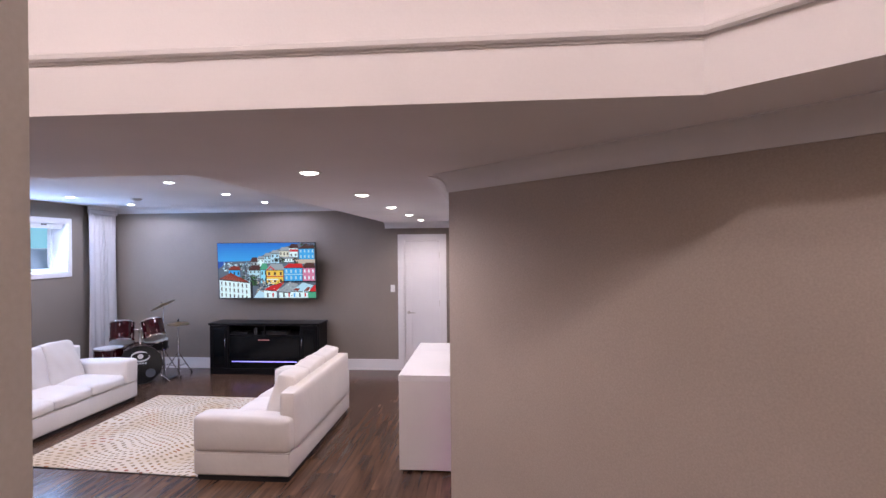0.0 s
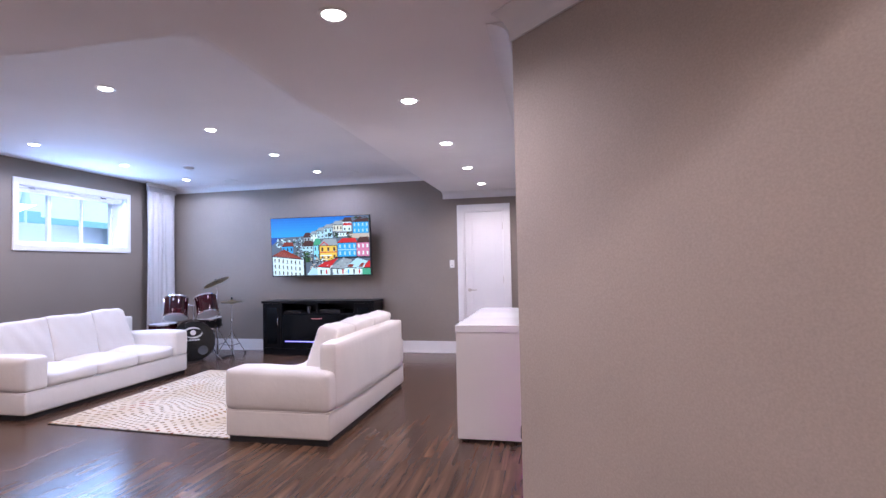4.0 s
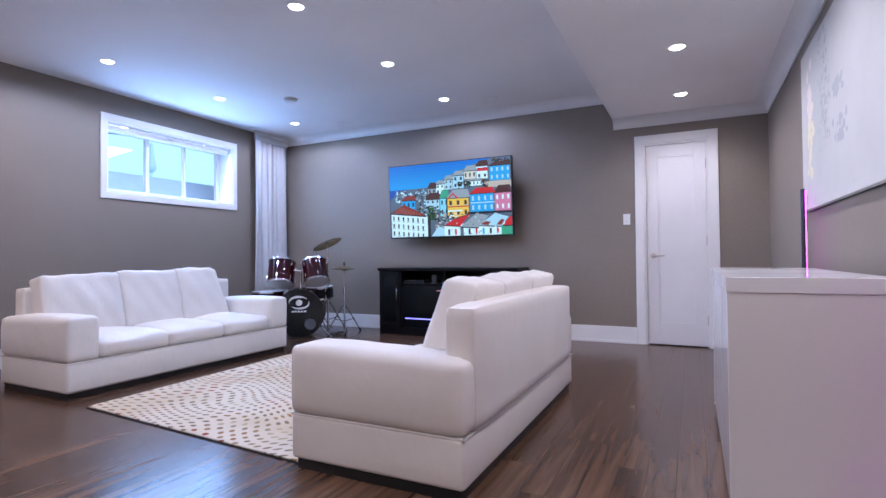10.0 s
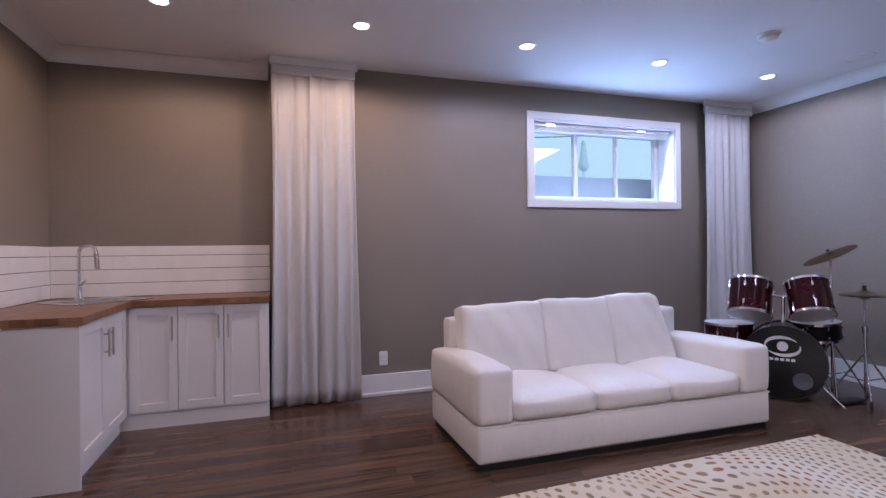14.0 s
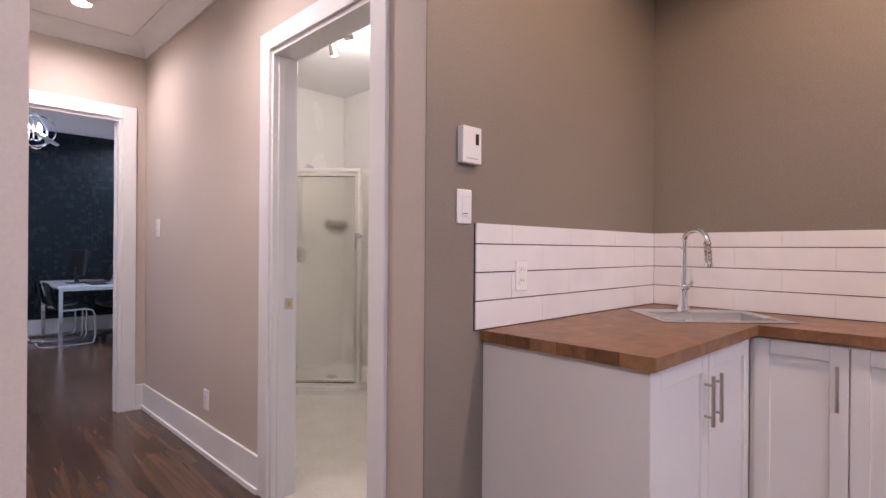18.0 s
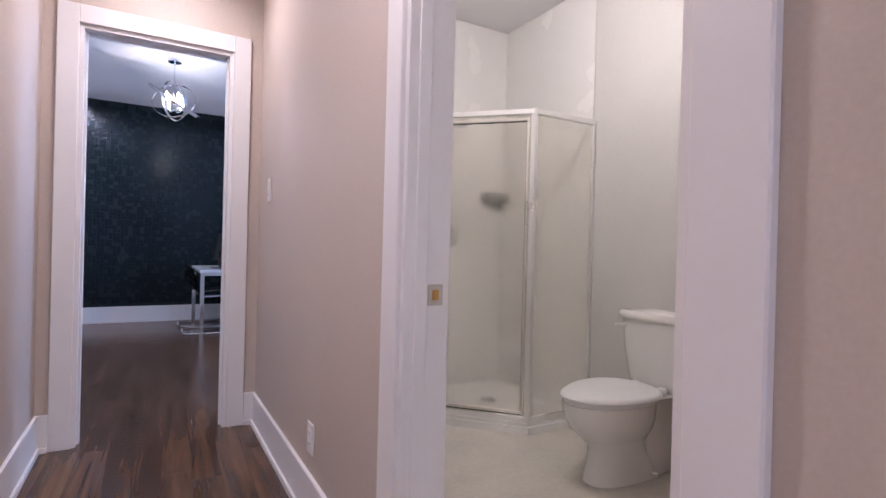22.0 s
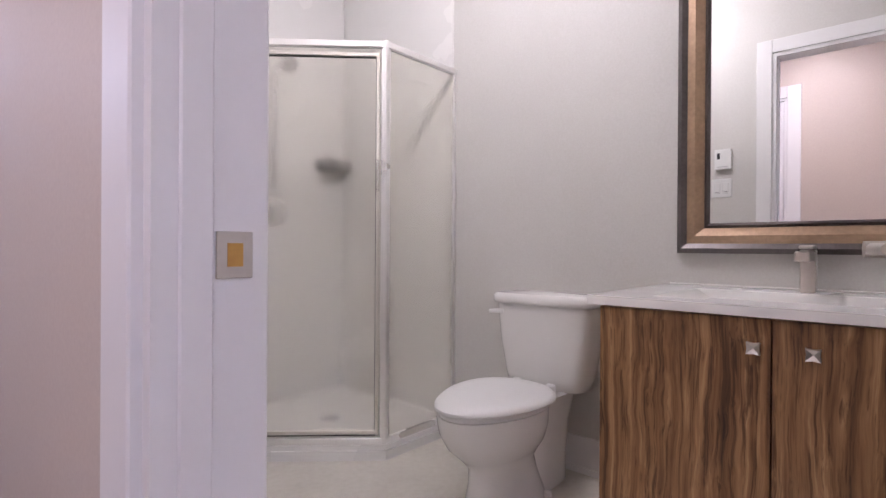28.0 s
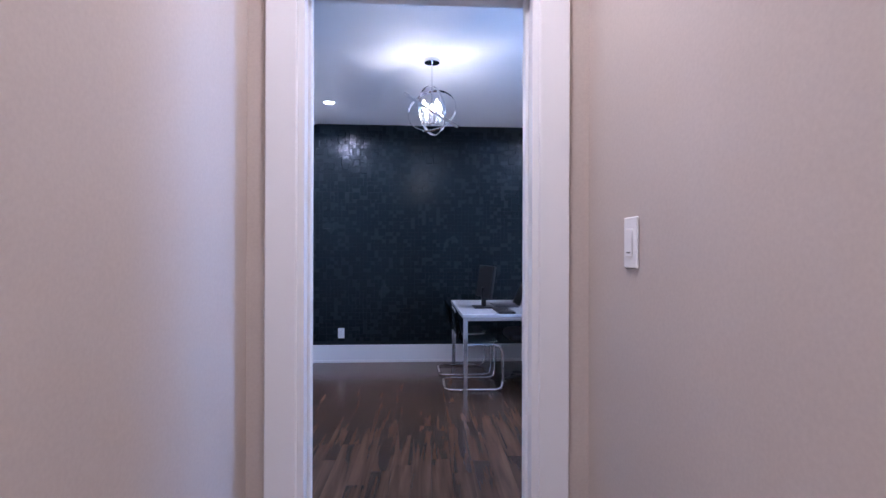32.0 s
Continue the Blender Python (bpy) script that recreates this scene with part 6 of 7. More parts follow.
sh = thing("shower_cabin", "corner shower with rain glass panels in bright metal frames", "shower")
part("base", neo(0.0, 0.004, 0.045, bmesh.new()), ACRYLIC, sh, "white acrylic base")
part("threshold", neo(0.012, 0.045, 0.066, bmesh.new()), ACRYLIC, sh)
TOPZ = 1.83
A_, B_, C_, D_ = (SX - 0.03, YBS + 0.004), (SX - 0.03, SY - CUT - 0.03), (SX - CUT - 0.015, SY - 0.03), (XBW + 0.004, SY - 0.03)
for p, q in ((A_, B_), (B_, C_), (C_, D_)):
    v = Vector((q[0] - p[0], q[1] - p[1], 0))
    L = v.length
    m = pose(p[0], p[1], 0, 0, 0, math.degrees(math.atan2(v.y, v.x)))
    door = p == B_
    bm = bmesh.new()
    box(bm, 0, -0.012, 0.066, L, 0.012, 0.095, 0.002), box(bm, 0, -0.016, TOPZ - 0.028, L, 0.016, TOPZ, 0.002)
    box(bm, 0, -0.012, 0.095, 0.018, 0.012, TOPZ - 0.028, 0.002), box(bm, L - 0.018, -0.012, 0.095, L, 0.012, TOPZ - 0.028, 0.002)
    bm.transform(m)
    fr = part("frame", bm, ALUMINIUM, sh, "bright aluminium frame")
    bm = bx(0.02, -0.003, 0.09, L - 0.02, 0.003, TOPZ - 0.03)
    bm.transform(m)
    g = part("glass", bm, FROST, fr, "rain-textured glass")
    g.visible_shadow = False
    if door:
        bm = bmesh.new()
        for a in ((0.028, 0.105, 0.042, TOPZ - 0.045), (L - 0.042, 0.105, L - 0.028, TOPZ - 0.045), (0.042, 0.105, L - 0.042, 0.122), (0.042, TOPZ - 0.062, L - 0.042, TOPZ - 0.045)):
            box(bm, a[0], 0.004, a[1], a[2], 0.018, a[3], 0.002)
        bm.transform(m)
        part("door_frame", bm, ALUMINIUM, sh, "aluminium framed shower door")
        for a in ((0.042, 0.096, L - 0.042, 0.104), (0.042, TOPZ - 0.067, L - 0.042, TOPZ - 0.062), (0.042, 0.122, 0.045, TOPZ - 0.067), (L - 0.045, 0.122, L - 0.042, TOPZ - 0.067)):
            bm = bx(a[0], 0.016, a[1], a[2], 0.0195, a[3])
            bm.transform(m)
            part("seal", bm, BLACK, sh, "dark door seal")
for p in (B_, C_):
    part("post", rod(bmesh.new(), (p[0], p[1], 0.066), (p[0], p[1], TOPZ + 0.004), 0.014), ALUMINIUM, sh, smooth=40)
part("wall_panel", bx(XBW + 0.001, YBS + 0.001, 0.066, XBW + 0.006, SY - 0.04, BC - 0.004), ACRYLIC, sh, "white acrylic surround")
part("wall_panel", bx(XBW + 0.006, YBS + 0.001, 0.066, SX - 0.05, YBS + 0.006, BC - 0.004), ACRYLIC, sh, "white acrylic surround")
part("soap_shelf", bx(-6.56, YBS + 0.006, 1.385, -6.36, YBS + 0.11, 1.45, bev=0.01), plain("grey_caddy", (0.34, 0.33, 0.31), 0.5), sh, "dim shelf behind the glass")
part("valve", spin(bmesh.new(), [(0, 0.04), (0.03, 0.04), (0.035, 0.012), (0.075, 0.008), (0.078, 0), (0, 0)], 28, pose(-6.1, YBS + 0.006, 1.12, -90, 0, 0)), CHROME, sh, "chrome mixer valve", smooth=40)
part("slide_bar", rod(bmesh.new(), (-6.08, YBS + 0.04, 1.25), (-6.08, YBS + 0.04, 1.90), 0.009), CHROME, sh, smooth=40)
part("shower_head", rod(rod(bmesh.new(), (-6.08, YBS + 0.02, 1.90), (-6.08, YBS + 0.16, 1.93), 0.01), (-6.08, YBS + 0.15, 1.935), (-6.08, YBS + 0.19, 1.89), 0.02, 0.045), CHROME, sh, "chrome shower head", smooth=40)
part("drain", spin(bmesh.new(), [(0, 0.069), (0.045, 0.069), (0.05, 0.0665), (0, 0.0665)], 24, pose(-6.15, -0.5, 0)), CHROME, sh, smooth=40)

TY = 0.560
to = thing("toilet", "white porcelain toilet with its lid closed", "toilet", at=(XBW, TY, 0))


def loft(bm, rings, n=28, egg=0.0):
    """A skin through closed rings given as (cx, rx, ry, z, squareness)."""
    rows = []
    for cx, rx, ry, z, sq in rings:
        row = []
        for k in range(n):
            a = 6.2831853 * k / n
            c, s = math.cos(a), math.sin(a)
            e = 2 / sq
            row.append(bm.verts.new((cx + rx * math.copysign(abs(c) ** e, c), (1 - egg * c) * ry * math.copysign(abs(s) ** e, s), z)))
        rows.append(row)
    for a, b in zip(rows, rows[1:]):
        for k in range(n):
            bm.faces.new((a[k], a[(k + 1) % n], b[(k + 1) % n], b[k]))
    bm.faces.new(rows[0]), bm.faces.new(rows[-1])
    return bm


part("bowl", loft(bmesh.new(), [(0.430, 0.19, 0.100, 0.004, 2.8), (0.430, 0.185, 0.096, 0.03, 2.8), (0.440, 0.160, 0.084, 0.11, 2.6), (0.450, 0.155, 0.082, 0.165, 2.4), (0.462, 0.176, 0.102, 0.200, 2.3), (0.486, 0.214, 0.142, 0.250, 2.1), (0.502, 0.232, 0.162, 0.305, 2.1), (0.508, 0.236, 0.166, 0.35, 2.1), (0.508, 0.238, 0.168, 0.370, 2.1)], 36, 0.14), PORCELAIN, to, smooth=50)
part("trapway", loft(bmesh.new(), [(0.20, 0.14, 0.085, 0.004, 3), (0.20, 0.14, 0.085, 0.10, 3), (0.20, 0.16, 0.09, 0.24, 3), (0.19, 0.17, 0.11, 0.34, 3), (0.19, 0.17, 0.12, 0.368, 3)]), PORCELAIN, to, smooth=50)
part("seat", loft(bmesh.new(), [(0.508, 0.228, 0.162, 0.370, 2.1), (0.508, 0.231, 0.165, 0.380, 2.1), (0.508, 0.229, 0.163, 0.386, 2.1)], 36, 0.20), PLASTIC, to, smooth=50)
part("lid", loft(bmesh.new(), [(0.505, 0.24, 0.176, 0.388, 2.1), (0.505, 0.25, 0.184, 0.394, 2.1), (0.505, 0.25, 0.184, 0.402, 2.1), (0.503, 0.236, 0.172, 0.414, 2.1), (0.50, 0.19, 0.14, 0.420, 2.1)], 36, 0.22), PLASTIC, to, smooth=50)
part("tank", loft(bmesh.new(), [(0.105, 0.066, 0.150, 0.362, 4), (0.105, 0.080, 0.172, 0.372, 4), (0.105, 0.086, 0.184, 0.41, 4), (0.105, 0.094, 0.205, 0.55, 5), (0.105, 0.098, 0.215, 0.70, 6)]), PORCELAIN, to, smooth=50)
part("tank_lid", loft(bmesh.new(), [(0.108, 0.104, 0.225, 0.701, 6), (0.108, 0.108, 0.232, 0.708, 6), (0.108, 0.108, 0.232, 0.732, 6), (0.108, 0.100, 0.222, 0.742, 6)]), PORCELAIN, to, smooth=50)
part("flush_lever", rod(bmesh.new(), (0.19, -0.17, 0.665), (0.205, -0.235, 0.660), 0.011, 0.008), PLASTIC, to, "white flush lever", smooth=40)
for s in (-1, 1):
    part("bolt_cap", spin(bmesh.new(), [(0.016, 0), (0.014, 0.014), (0, 0.018)], 16, pose(0.33, s * 0.125, 0.03)), PORCELAIN, to, smooth=50)
    part("lid_hinge", bx(0.215, s * 0.075 - 0.02, 0.37, 0.245, s * 0.075 + 0.02, 0.405, bev=0.006), PLASTIC, to)

va = thing("vanity", "striped walnut vanity with square nickel knobs", "vanity")
VX, VY0, VY1, VZ = -5.935, 0.985, 1.86, 0.80
part("body", bx(XBW + 0.002, VY0 + 0.03, 0.05, VX - 0.035, VY1 - 0.01, VZ - 0.025, bev=0.001), ZEBRA, va)
part("toe_base", bx(XBW + 0.002, VY0 + 0.05, 0.004, VX - 0.07, VY1 - 0.03, 0.05), ZEBRA, va)
seam = (VY0 + VY1) / 2
for y0, y1, ky in ((VY0 + 0.032, seam - 0.002, seam - 0.033), (seam + 0.002, VY1 - 0.012, seam + 0.078)):
    dd = part("door", bx(VX - 0.034, y0, 0.055, VX - 0.016, y1, VZ - 0.029, bev=0.001), ZEBRA, va)
    bm = rod(bmesh.new(), (VX - 0.016, ky, 0.705), (VX - 0.002, ky, 0.705), 0.006)
    outline = [(-14, -14), (0, -12), (14, -14), (12, 0), (14, 14), (0, 12), (-14, 14), (-12, 0)]
    rim = [[bm.verts.new((VX + x, ky + 0.001 * a, 0.705 + 0.001 * b)) for a, b in outline] for x in (-0.003, 0.008)]
    peak = bm.verts.new((VX + 0.003, ky, 0.705))
    for j in range(8):
        bm.faces.new((rim[0][j], rim[0][(j + 1) % 8], rim[1][(j + 1) % 8], rim[1][j]))
        bm.faces.new((rim[1][j], rim[1][(j + 1) % 8], peak))
    bm.faces.new(rim[0])
    part("knob", bm, NICKEL, dd, "square nickel knob")
ct = thing("basin_worktop", "white moulded vanity worktop with a shallow basin", "worktop")
bm = bmesh.new()
ring = [[bm.verts.new((x, y, z)) for x, y in q] for q, z in (
    (((XBW + 0.002, VY0), (VX, VY0), (VX, VY1), (XBW + 0.002, VY1)), VZ - 0.024), (((XBW + 0.002, VY0), (VX, VY0), (VX, VY1), (XBW + 0.002, VY1)), VZ),
    (((XBW + 0.15, 1.13), (VX - 0.09, 1.13), (VX - 0.09, 1.71), (XBW + 0.15, 1.71)), VZ), (((XBW + 0.17, 1.15), (VX - 0.11, 1.15), (VX - 0.11, 1.69), (XBW + 0.17, 1.69)), VZ - 0.005))]
for p, q in zip(ring, ring[1:]):
    for k in range(4):
        bm.faces.new((p[k], p[(k + 1) % 4], q[(k + 1) % 4], q[k]))
bm.faces.new(ring[0])
part("slab", bm, PORCELAIN, ct)
part("back_lip", bx(XBW + 0.002, VY0 + 0.02, VZ, XBW + 0.014, VY1, VZ + 0.007, bev=0.002), PORCELAIN, ct)
bm = bmesh.new()
x0, x1 = XBW + 0.168, VX - 0.108
tp = [bm.verts.new(p) for p in ((x0, 1.148, VZ - 0.0045), (x1, 1.148, VZ - 0.0045), (x1, 1.692, VZ - 0.0045), (x0, 1.692, VZ - 0.0045))]
bt = [bm.verts.new(p) for p in ((x0 + 0.06, 1.20, VZ - 0.022), (x1 - 0.06, 1.20, VZ - 0.022), (x1 - 0.06, 1.64, VZ - 0.022), (x0 + 0.06, 1.64, VZ - 0.022))]
bm.faces.new(bt)
for k in range(4):
    bm.faces.new((tp[k], tp[(k + 1) % 4], bt[(k + 1) % 4], bt[k]))
part("basin", bm, PORCELAIN, ct)
vf = thing("vanity_faucet", "square nickel basin faucet", "faucet", at=(XBW + 0.10, seam + 0.01, VZ))
part("body", bx(-0.02, -0.02, 0, 0.02, 0.02, 0.13, bev=0.003), NICKEL, vf)
part("spout", bx(-0.02, -0.018, 0.095, 0.15, 0.018, 0.125, bev=0.004), NICKEL, vf)
part("lever", bx(-0.03, -0.018, 0.132, 0.06, 0.018, 0.142, bev=0.003), NICKEL, vf)
mi = thing("framed_mirror", "wall mirror in a wide bronze and dark wooden frame", "mirror")
MY0, MY1, MZ0, MZ1, FW = 1.035, 1.82, 0.915, 2.02, 0.105
part("glass", bx(XBW + 0.012, MY0 + FW - 0.01, MZ0 + FW - 0.01, XBW + 0.016, MY1 - FW + 0.01, MZ1 - FW + 0.01), MIRROR, mi, "silvered mirror glass")
BRONZE = plain("brushed_bronze_frame", (0.42, 0.29, 0.19), 0.35, 0.7, 0.12, big=8)
DARKFR = plain("dark_pewter_frame", (0.12, 0.105, 0.10), 0.32, 0.7, 0.15, big=8)
for w0, w1, h0, h1, mt, nm in ((0.0, 0.034, 0.03, 0.036, DARKFR, "outer_moulding"), (0.034, 0.088, 0.034, 0.022, BRONZE, "bronze_moulding"), (0.088, FW, 0.02, 0.018, DARKFR, "inner_moulding")):
    bm = bmesh.new()
    for k in range(4):
        def cor(w, i):
            return ((MY0 + w, MZ0 + w), (MY1 - w, MZ0 + w), (MY1 - w, MZ1 - w), (MY0 + w, MZ1 - w))[i % 4]
        a, b, c0, d0 = cor(w0, k), cor(w0, k + 1), cor(w1, k + 1), cor(w1, k)
        mid = (w0 + w1) / 2
        e0, f0 = cor(mid, k), cor(mid, k + 1)
        hm = max(h0, h1) + 0.008
        ring = [((a, 0.0), (b, 0.0)), ((a, h0), (b, h0)), ((e0, hm), (f0, hm)), ((d0, h1), (c0, h1)), ((d0, 0.0), (c0, 0.0))]
        vs = [[bm.verts.new((XBW + 0.001 + h, q[0], q[1])) for q, h in pair] for pair in ring]
        for p, q in zip(vs, vs[1:]):
            bm.faces.new((p[0], p[1], q[1], q[0]))
    part(nm, bm, mt, mi)
thermostat(facing("x", XBE - 0.012, 0.80, 1.50, -1), "white thermostat inside the bathroom")
plate("light_switch", facing("x", XBE - 0.012, 0.79, 1.32, -1), 0.118, 0.118, "switch", "white double light switch inside the bathroom", "switch")
tr = thing("track_light", "nickel ceiling track with three small spotlights", "ceiling light", at=(-5.50, 0.62, BC))
part("canopy", spin(bmesh.new(), [(0, -0.025), (0.055, -0.025), (0.06, 0), (0, 0)], 24), NICKEL, tr, smooth=40)
part("bar", rod(bmesh.new(), (-0.08, -0.32, -0.05), (0.08, 0.32, -0.05), 0.010), NICKEL, tr, smooth=40)
for k in (-1, 0, 1):
    b0 = Vector((0.075 * k, 0.28 * k, -0.05))
    tip = b0 + Vector((-0.05, -0.03, -0.11))
    part("spot_head", rod(bmesh.new(), b0 + Vector((0, 0, -0.03)), tip, 0.022, 0.034), NICKEL, tr, smooth=40)
    part("bulb", spin(bmesh.new(), [(0, 0.0), (0.028, 0.0)], 20, Matrix.Translation(tip + Vector((-0.002, -0.001, -0.004))) @ Vector((-0.05, -0.03, -0.08)).to_track_quat("Z", "Y").to_matrix().to_4x4()), BULB, tr, "lit bulb")
lp = new("bathroom_lamp", bpy.data.lights.new("bathroom_lamp", "POINT"))
lp.data.energy, lp.data.color, lp.data.shadow_soft_size = POWER_BATH, (1.0, 0.92, 0.97), 0.12
lp.matrix_basis = pose(-5.62, 0.52, BC - 0.26)

# ---- office ----
ch = thing("orbit_chandelier", "chrome orbit chandelier with lit candle bulbs", "chandelier", at=(-4.41, -3.24, 2.74))
part("canopy", spin(bmesh.new(), [(0, -0.03), (0.058, -0.03), (0.062, 0), (0, 0)], 28), CHROME, ch, smooth=40)
part("rod", rod(bmesh.new(), (0, 0, -0.03), (0, 0, -0.250), 0.006), CHROME, ch, smooth=40)
def band(bm, m, r, w, t, n=56):
    """A flat hoop of width w and thickness t."""
    rows = []
    for i in range(n):
        c, q = math.cos(6.2831853 * i / n), math.sin(6.2831853 * i / n)
        rows.append([bm.verts.new(m @ Vector((d * c, d * q, z))) for d, z in ((r, -w / 2), (r + t, -w / 2), (r + t, w / 2), (r, w / 2))])
    for a, b in zip(rows, rows[1:] + rows[:1]):
        for k in range(4):
            bm.faces.new((a[k], a[(k + 1) % 4], b[(k + 1) % 4], b[k]))
    return bm


for nx, ny, nz, r in ((0.3, 0.85, 0.4, 0.185), (0.85, 0.42, -0.25, 0.18), (-0.5, 0.26, 0.83, 0.245)):
    part("ring", band(bmesh.new(), leaning((0, 0, -0.390), (nx, ny, nz)), r, 0.020, 0.004), CHROME, ch, "polished flat metal ring", smooth=40)
part("stem", rod(bmesh.new(), (0, 0, -0.250), (0, 0, -0.480), 0.007), CHROME, ch, smooth=40)
for k in range(4):
    a = radians(90 * k + 30)
    c, s = math.cos(a), math.sin(a)
    part("arm", tube(bmesh.new(), [(0, 0, -0.480), (0.035 * c, 0.035 * s, -0.490), (0.065 * c, 0.065 * s, -0.480), (0.07 * c, 0.07 * s, -0.450)], 0.005, 6), CHROME, ch, smooth=60)
    cd = part("candle", rod(bmesh.new(), (0.07 * c, 0.07 * s, -0.460), (0.07 * c, 0.07 * s, -0.400), 0.011), PLASTIC, ch, smooth=40)
    part("bulb", spin(bmesh.new(), [(0.006, -0.400), (0.014, -0.380), (0.016, -0.360), (0.008, -0.330), (0, -0.315)], 16, Matrix.Translation((0.07 * c, 0.07 * s, 0))), BULB, cd, "glowing candle bulb", smooth=60)
ol = new("chandelier_lamp", bpy.data.lights.new("chandelier_lamp", "POINT"))
ol.data.energy, ol.data.color, ol.data.shadow_soft_size = POWER_OFFICE * 0.20, (0.95, 0.90, 1.0), 0.02
ol.matrix_basis = pose(-4.41, -3.24, 2.37)
dk = thing("desk", "white desk with square chrome legs", "desk")
DX0, DX1, DY0, DY1, DZ = -6.05, -4.715, -5.20, -3.90, 0.725
part("top", bx(DX0, DY0, DZ - 0.03, DX1, DY1, DZ, bev=0.003), GLOSSY, dk)
part("apron", bx(DX0 + 0.05, DY1 - 0.035, DZ - 0.06, DX1 - 0.01, DY1 - 0.012, DZ - 0.031), CHROME, dk)
part("apron", bx(DX1 - 0.035, DY0 + 0.05, DZ - 0.06, DX1 - 0.012, DY1 - 0.04, DZ - 0.031), CHROME, dk)
for x in (DX0 + 0.01, DX1 - 0.05):
    for y in (DY0 + 0.01, DY1 - 0.05):
        part("leg", bx(x, y, 0, x + 0.04, y + 0.04, DZ - 0.031, bev=0.002), CHROME, dk, "square chrome leg")
mo = thing("computer_monitor", "black monitor seen from behind on a stand", "monitor", at=(-4.98, -4.45, DZ))
part("foot", bx(-0.10, -0.11, 0, 0.10, 0.11, 0.014, bev=0.004), BLACK, mo)
part("neck", bx(-0.025, -0.02, 0.014, 0.02, 0.02, 0.20, bev=0.004), BLACK, mo)
bm = bx(-0.014, -0.25, 0, 0.014, 0.25, 0.32, bev=0.006)
bm.transform(pose(0.0, 0, 0.10, 0, -8, 8))
part("screen", bm, BLACK, mo, "slim black screen panel")
lt = thing("laptop", "open grey laptop behind the monitor", "laptop", at=(-5.22, -4.60, DZ))
part("base", bx(-0.12, -0.17, 0, 0.12, 0.17, 0.016, bev=0.003), plain("dark_grey_metal", (0.12, 0.12, 0.13), 0.4, 0.5), lt)
bm = bx(-0.004, -0.17, 0, 0.004, 0.17, 0.22, bev=0.002)
bm.transform(pose(-0.12, 0, 0.016, 0, -25, 0))
part("screen", bm, BLACK, lt)
kb = thing("keyboard", "black keyboard on the white desk", "keyboard", at=(-5.12, -4.12, DZ))
part("case", bx(-0.075, -0.21, 0, 0.075, 0.21, 0.018, bev=0.004), BLACK, kb)
bm = bmesh.new()
for i in range(5):
    for j in range(14):
        box(bm, -0.066 + 0.026 * i, -0.20 + 0.0285 * j, 0.018, -0.044 + 0.026 * i, -0.176 + 0.0285 * j, 0.022)
tagged(part("keys", bm, BLACK, kb, "rows of black keys"), kind="stuff")
mz = thing("computer_mouse", "black mouse on the white desk", "mouse", at=(-5.42, -4.12, DZ))
part("shell", cushion(bmesh.new(), -0.05, -0.03, 0.0, 0.05, 0.03, 0.036, 0.01, 0.016, 4), BLACK, mz, smooth=60)
SMOKE = mat("smoke_grey_acrylic", (0.35, 0.42, 0.42), 0.08)
bsdf(SMOKE).inputs["Transmission Weight"].default_value = 0.85
bsdf(SMOKE).inputs["IOR"].default_value = 1.2
cc = thing("cantilever_chair", "chrome cantilever chair with a smoky clear shell at the desk", "chair", "chairs at the desk", (-4.60, -4.28, 0))
for s in (-1, 1):
    y = s * 0.23
    part("side_tube", tube(bmesh.new(), [(0.02, y * 0.6, 0.013), (-0.01, y * 0.95, 0.013), (-0.07, y, 0.013), (-0.44, y, 0.013), (-0.49, y, 0.03), (-0.51, y, 0.09), (-0.50, y, 0.36), (-0.48, y, 0.41), (-0.42, y, 0.43), (-0.14, y, 0.42)], 0.0115, 10), CHROME, cc, "bent chrome tube", smooth=60)
part("rear_tube", rod(bmesh.new(), (0.02, -0.14, 0.013), (0.02, 0.14, 0.013), 0.0115), CHROME, cc, smooth=40)
bm = bmesh.new()
prof = [(-0.46, 0.455), (-0.36, 0.440), (-0.22, 0.434), (-0.14, 0.445), (-0.10, 0.48), (-0.085, 0.54), (-0.10, 0.62), (-0.075, 0.70), (-0.055, 0.745)]
prism(bm, [(x, z) for x, z in prof] + [(x + 0.006, z + 0.008) for x, z in reversed(prof)], "y", -0.22, 0.22)
part("shell", bm, SMOKE, cc, "smoky clear seat and back shell", smooth=40)
copy_thing(cc, pose(-4.58, -4.86, 0))
oc = thing("office_chair", "black swivel chair half hidden behind the desk", "chair", at=(-5.42, -4.25, 0))
for k in range(5):
    a = radians(72 * k + 10)
    part("base_arm", rod(bmesh.new(), (0, 0, 0.11), (0.28 * math.cos(a), 0.28 * math.sin(a), 0.07), 0.022, 0.014), BLACK, oc, smooth=40)
    part("caster", rod(bmesh.new(), (0.28 * math.cos(a), 0.28 * math.sin(a) - 0.02, 0.03), (0.28 * math.cos(a), 0.28 * math.sin(a) + 0.02, 0.03), 0.029), BLACK, oc, smooth=40)
part("column", rod(bmesh.new(), (0, 0, 0.10), (0, 0, 0.44), 0.025), BLACK, oc, smooth=40)
part("seat", cushion(bmesh.new(), -0.24, -0.24, 0.44, 0.24, 0.24, 0.53, 0.02, 0.04), BLACK, oc, smooth=60)
plate("wall_outlet", facing("y", YF, -3.46, 0.335, 1), 0.073, 0.118, "outlet", "white power outlet on the black wall", "outlet")
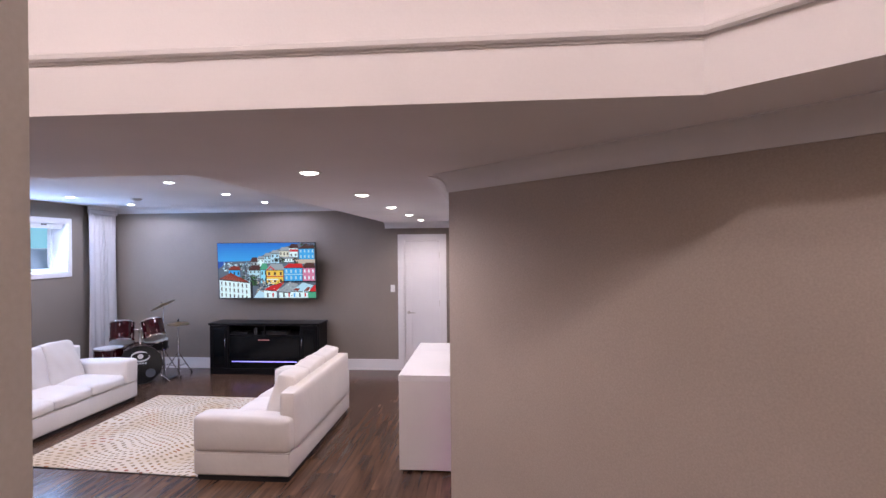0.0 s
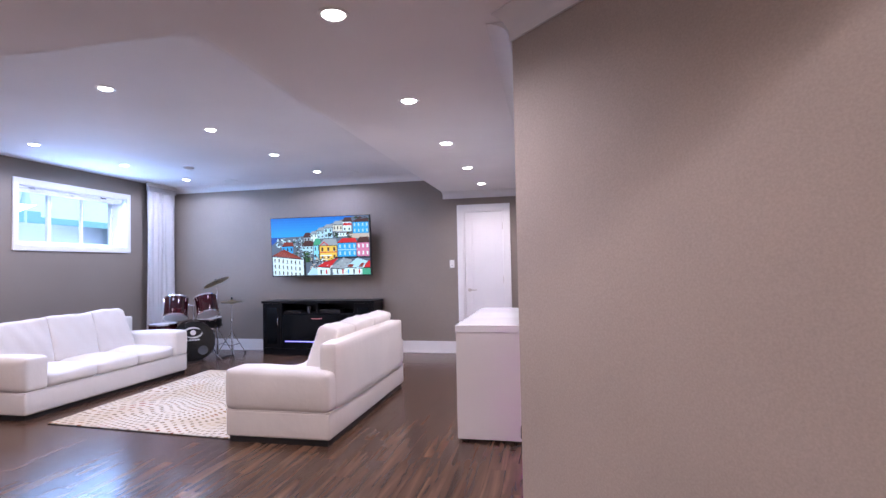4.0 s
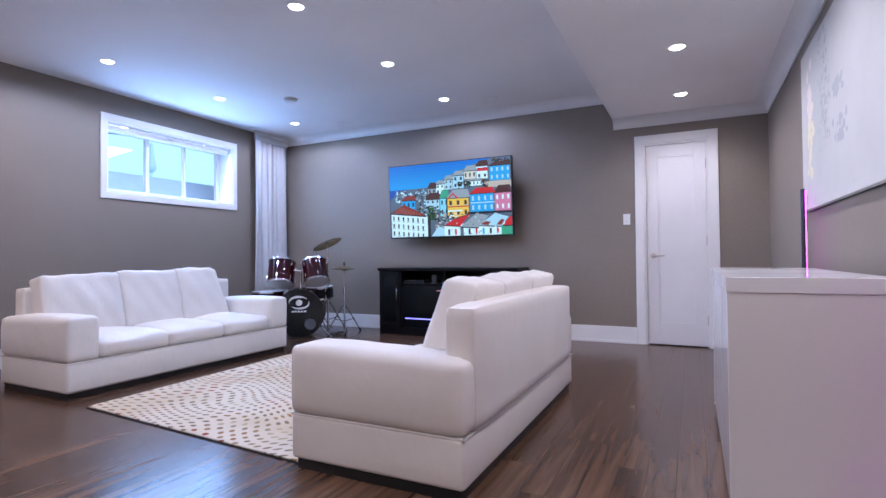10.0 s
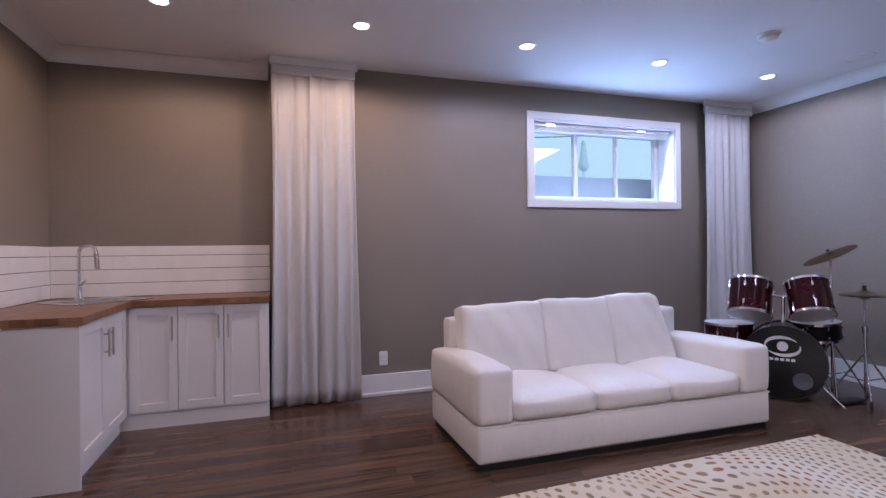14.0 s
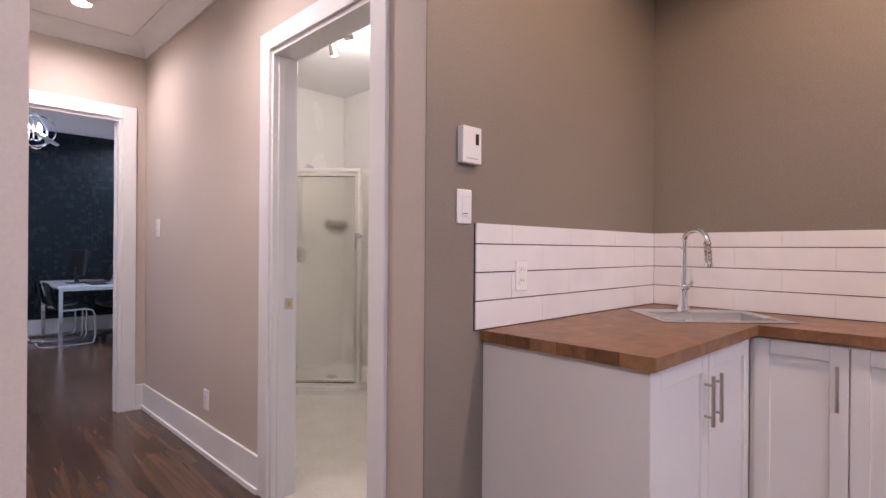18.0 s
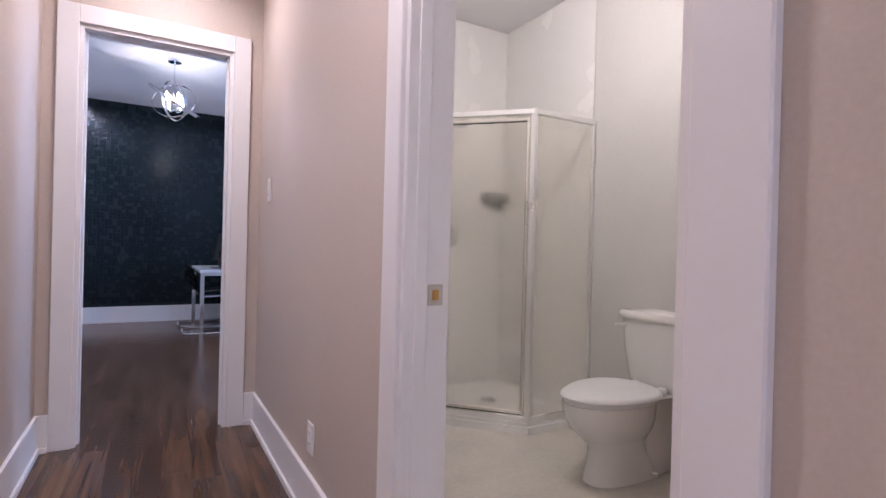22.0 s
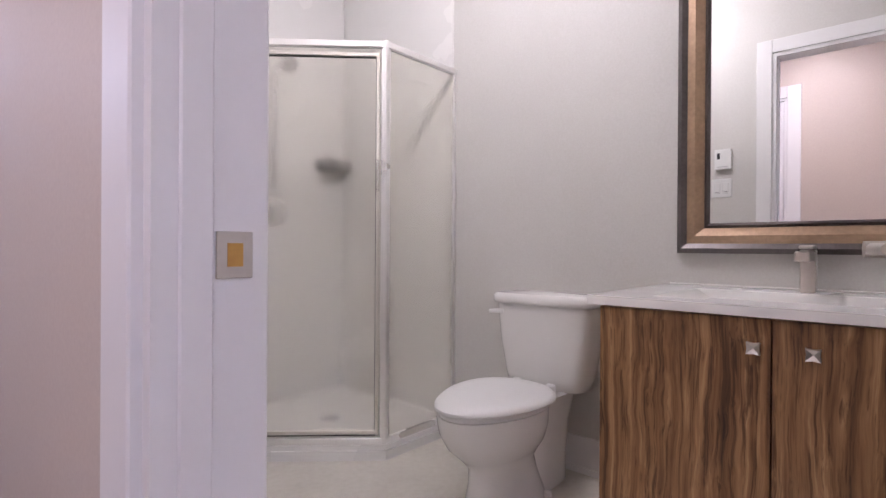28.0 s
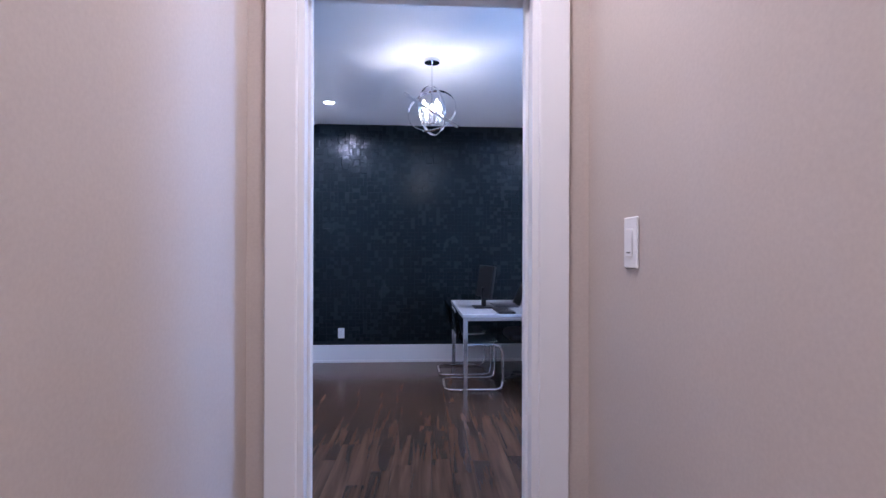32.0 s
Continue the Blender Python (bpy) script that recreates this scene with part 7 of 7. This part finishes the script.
# raised glossy chips of the black wallpaper
pp = tagged(thing("wallpaper", "black wallpaper with a mosaic of raised glossy chips", "wallpaper"), kind="structure")
rw = random.Random(5)
vs_, fs_ = [], []
CELL = 0.042
cols, rows_ = int((XO1 - XO0 - 0.2) / CELL), int(2.45 / CELL)
taken = set()
for ci in range(cols):
    for ri in range(rows_):
        if (ci, ri) in taken or rw.random() < 0.28:
            continue
        nx, nz = rw.choice(((1, 1), (1, 1), (2, 1), (1, 2), (2, 2)))
        cells = [(ci + a, ri + b) for a in range(nx) for b in range(nz)]
        if any(c_ in taken for c_ in cells):
            nx, nz, cells = 1, 1, [(ci, ri)]
        taken.update(cells)
        x, z = XO0 + 0.1 + ci * CELL + 0.002, 0.24 + ri * CELL + 0.002
        w_ = (nx * CELL - 0.004, nz * CELL - 0.004)
        t_ = rw.uniform(0.0015, 0.005)
        tx, tz = rw.uniform(-0.002, 0.002), rw.uniform(-0.002, 0.002)
        n0 = len(vs_)
        for dx, dz in ((0, 0), (1, 0), (1, 1), (0, 1)):
            vs_.append((x + dx * w_[0], YF + 0.0005, z + dz * w_[1]))
        for dx, dz in ((0.06, 0.06), (0.94, 0.06), (0.94, 0.94), (0.06, 0.94)):
            vs_.append((x + dx * w_[0], YF + t_ + tx * dx + tz * dz, z + dz * w_[1]))
        fs_ += [(n0 + 4, n0 + 5, n0 + 6, n0 + 7), (n0, n0 + 1, n0 + 5, n0 + 4), (n0 + 1, n0 + 2, n0 + 6, n0 + 5), (n0 + 2, n0 + 3, n0 + 7, n0 + 6), (n0 + 3, n0, n0 + 4, n0 + 7)]
me = bpy.data.meshes.new("chips")
me.from_pydata(vs_, [], fs_)
me.materials.append(CHIP)
cp = new("chips", me)
cp.parent = pp
tagged(cp, "raised glossy black chips", kind="stuff")
wing(mark)

# ---- floorboards ----
PW = 0.118
rf = random.Random(21)
board_mesh = {}


def board(length):
    key = round(length / 0.1) * 0.1
    if key not in board_mesh:
        bm = bx(-PW / 2 + 0.0003, -key / 2 + 0.0003, -0.011, PW / 2 - 0.0003, key / 2 - 0.0003, 0.0, bev=0.0006)
        board_mesh[key] = mesh("floorboard", bm)
        board_mesh[key].materials.append(OAK)
    return board_mesh[key], key


fl = bpy.data.objects["floor"]
near, rest = [], []
x = -7.3
while x < 2.0:
    y = YF - 0.2 - rf.uniform(0, 1.1)
    while y < YN:
        L = rf.choice((0.5, 0.7, 0.9, 1.0, 1.2, 1.4))
        yc = y + L / 2
        xc = x + PW / 2
        inside = xc > -6.45 or yc < -0.9
        in_bath = xc < -4.88 and -1.2 < yc + L / 2 and yc - L / 2 < 2.0
        if inside and not (in_bath and yc - L / 2 > -1.05 and yc + L / 2 < 2.05):
            hot = (-5.0 < xc < -0.1 and 2.2 < yc < 6.0) or (-4.85 < xc < -3.7 and -4.2 < yc < 2.3)
            (near if hot else rest).append((xc, yc, L))
        y += L
    x += PW
near.sort(key=lambda b: (b[0] + 2.2) ** 2 * 0.6 + (b[1] - 3.3) ** 2 * 0.4 if b[1] > 2 else 2.0 + abs(b[1] - 0.5))
for xc, yc, L in near[:300]:
    me, key = board(L)
    ob = new("floorboard", me)
    ob.location = (xc, yc, 0)
    ob.parent = fl
vs_, fs_ = [], []
for xc, yc, L in near[300:] + rest:
    n0 = len(vs_)
    hx, hy = PW / 2 - 0.0003, L / 2 - 0.0003
    for z, s in ((-0.011, 0), (-0.0006, 0), (0.0, 0.0006)):
        vs_ += [(xc - hx + s, yc - hy + s, z), (xc + hx - s, yc - hy + s, z), (xc + hx - s, yc + hy - s, z), (xc - hx + s, yc + hy - s, z)]
    for r0 in (0, 4):
        for k in range(4):
            fs_.append((n0 + r0 + k, n0 + r0 + (k + 1) % 4, n0 + r0 + 4 + (k + 1) % 4, n0 + r0 + 4 + k))
    fs_.append((n0 + 8, n0 + 9, n0 + 10, n0 + 11))
me = bpy.data.meshes.new("floorboards")
me.from_pydata(vs_, [], fs_)
me.materials.append(OAKJ)
ob = new("floorboards", me)
ob.parent = fl
tagged(ob, "dark stained floorboards", kind="stuff")
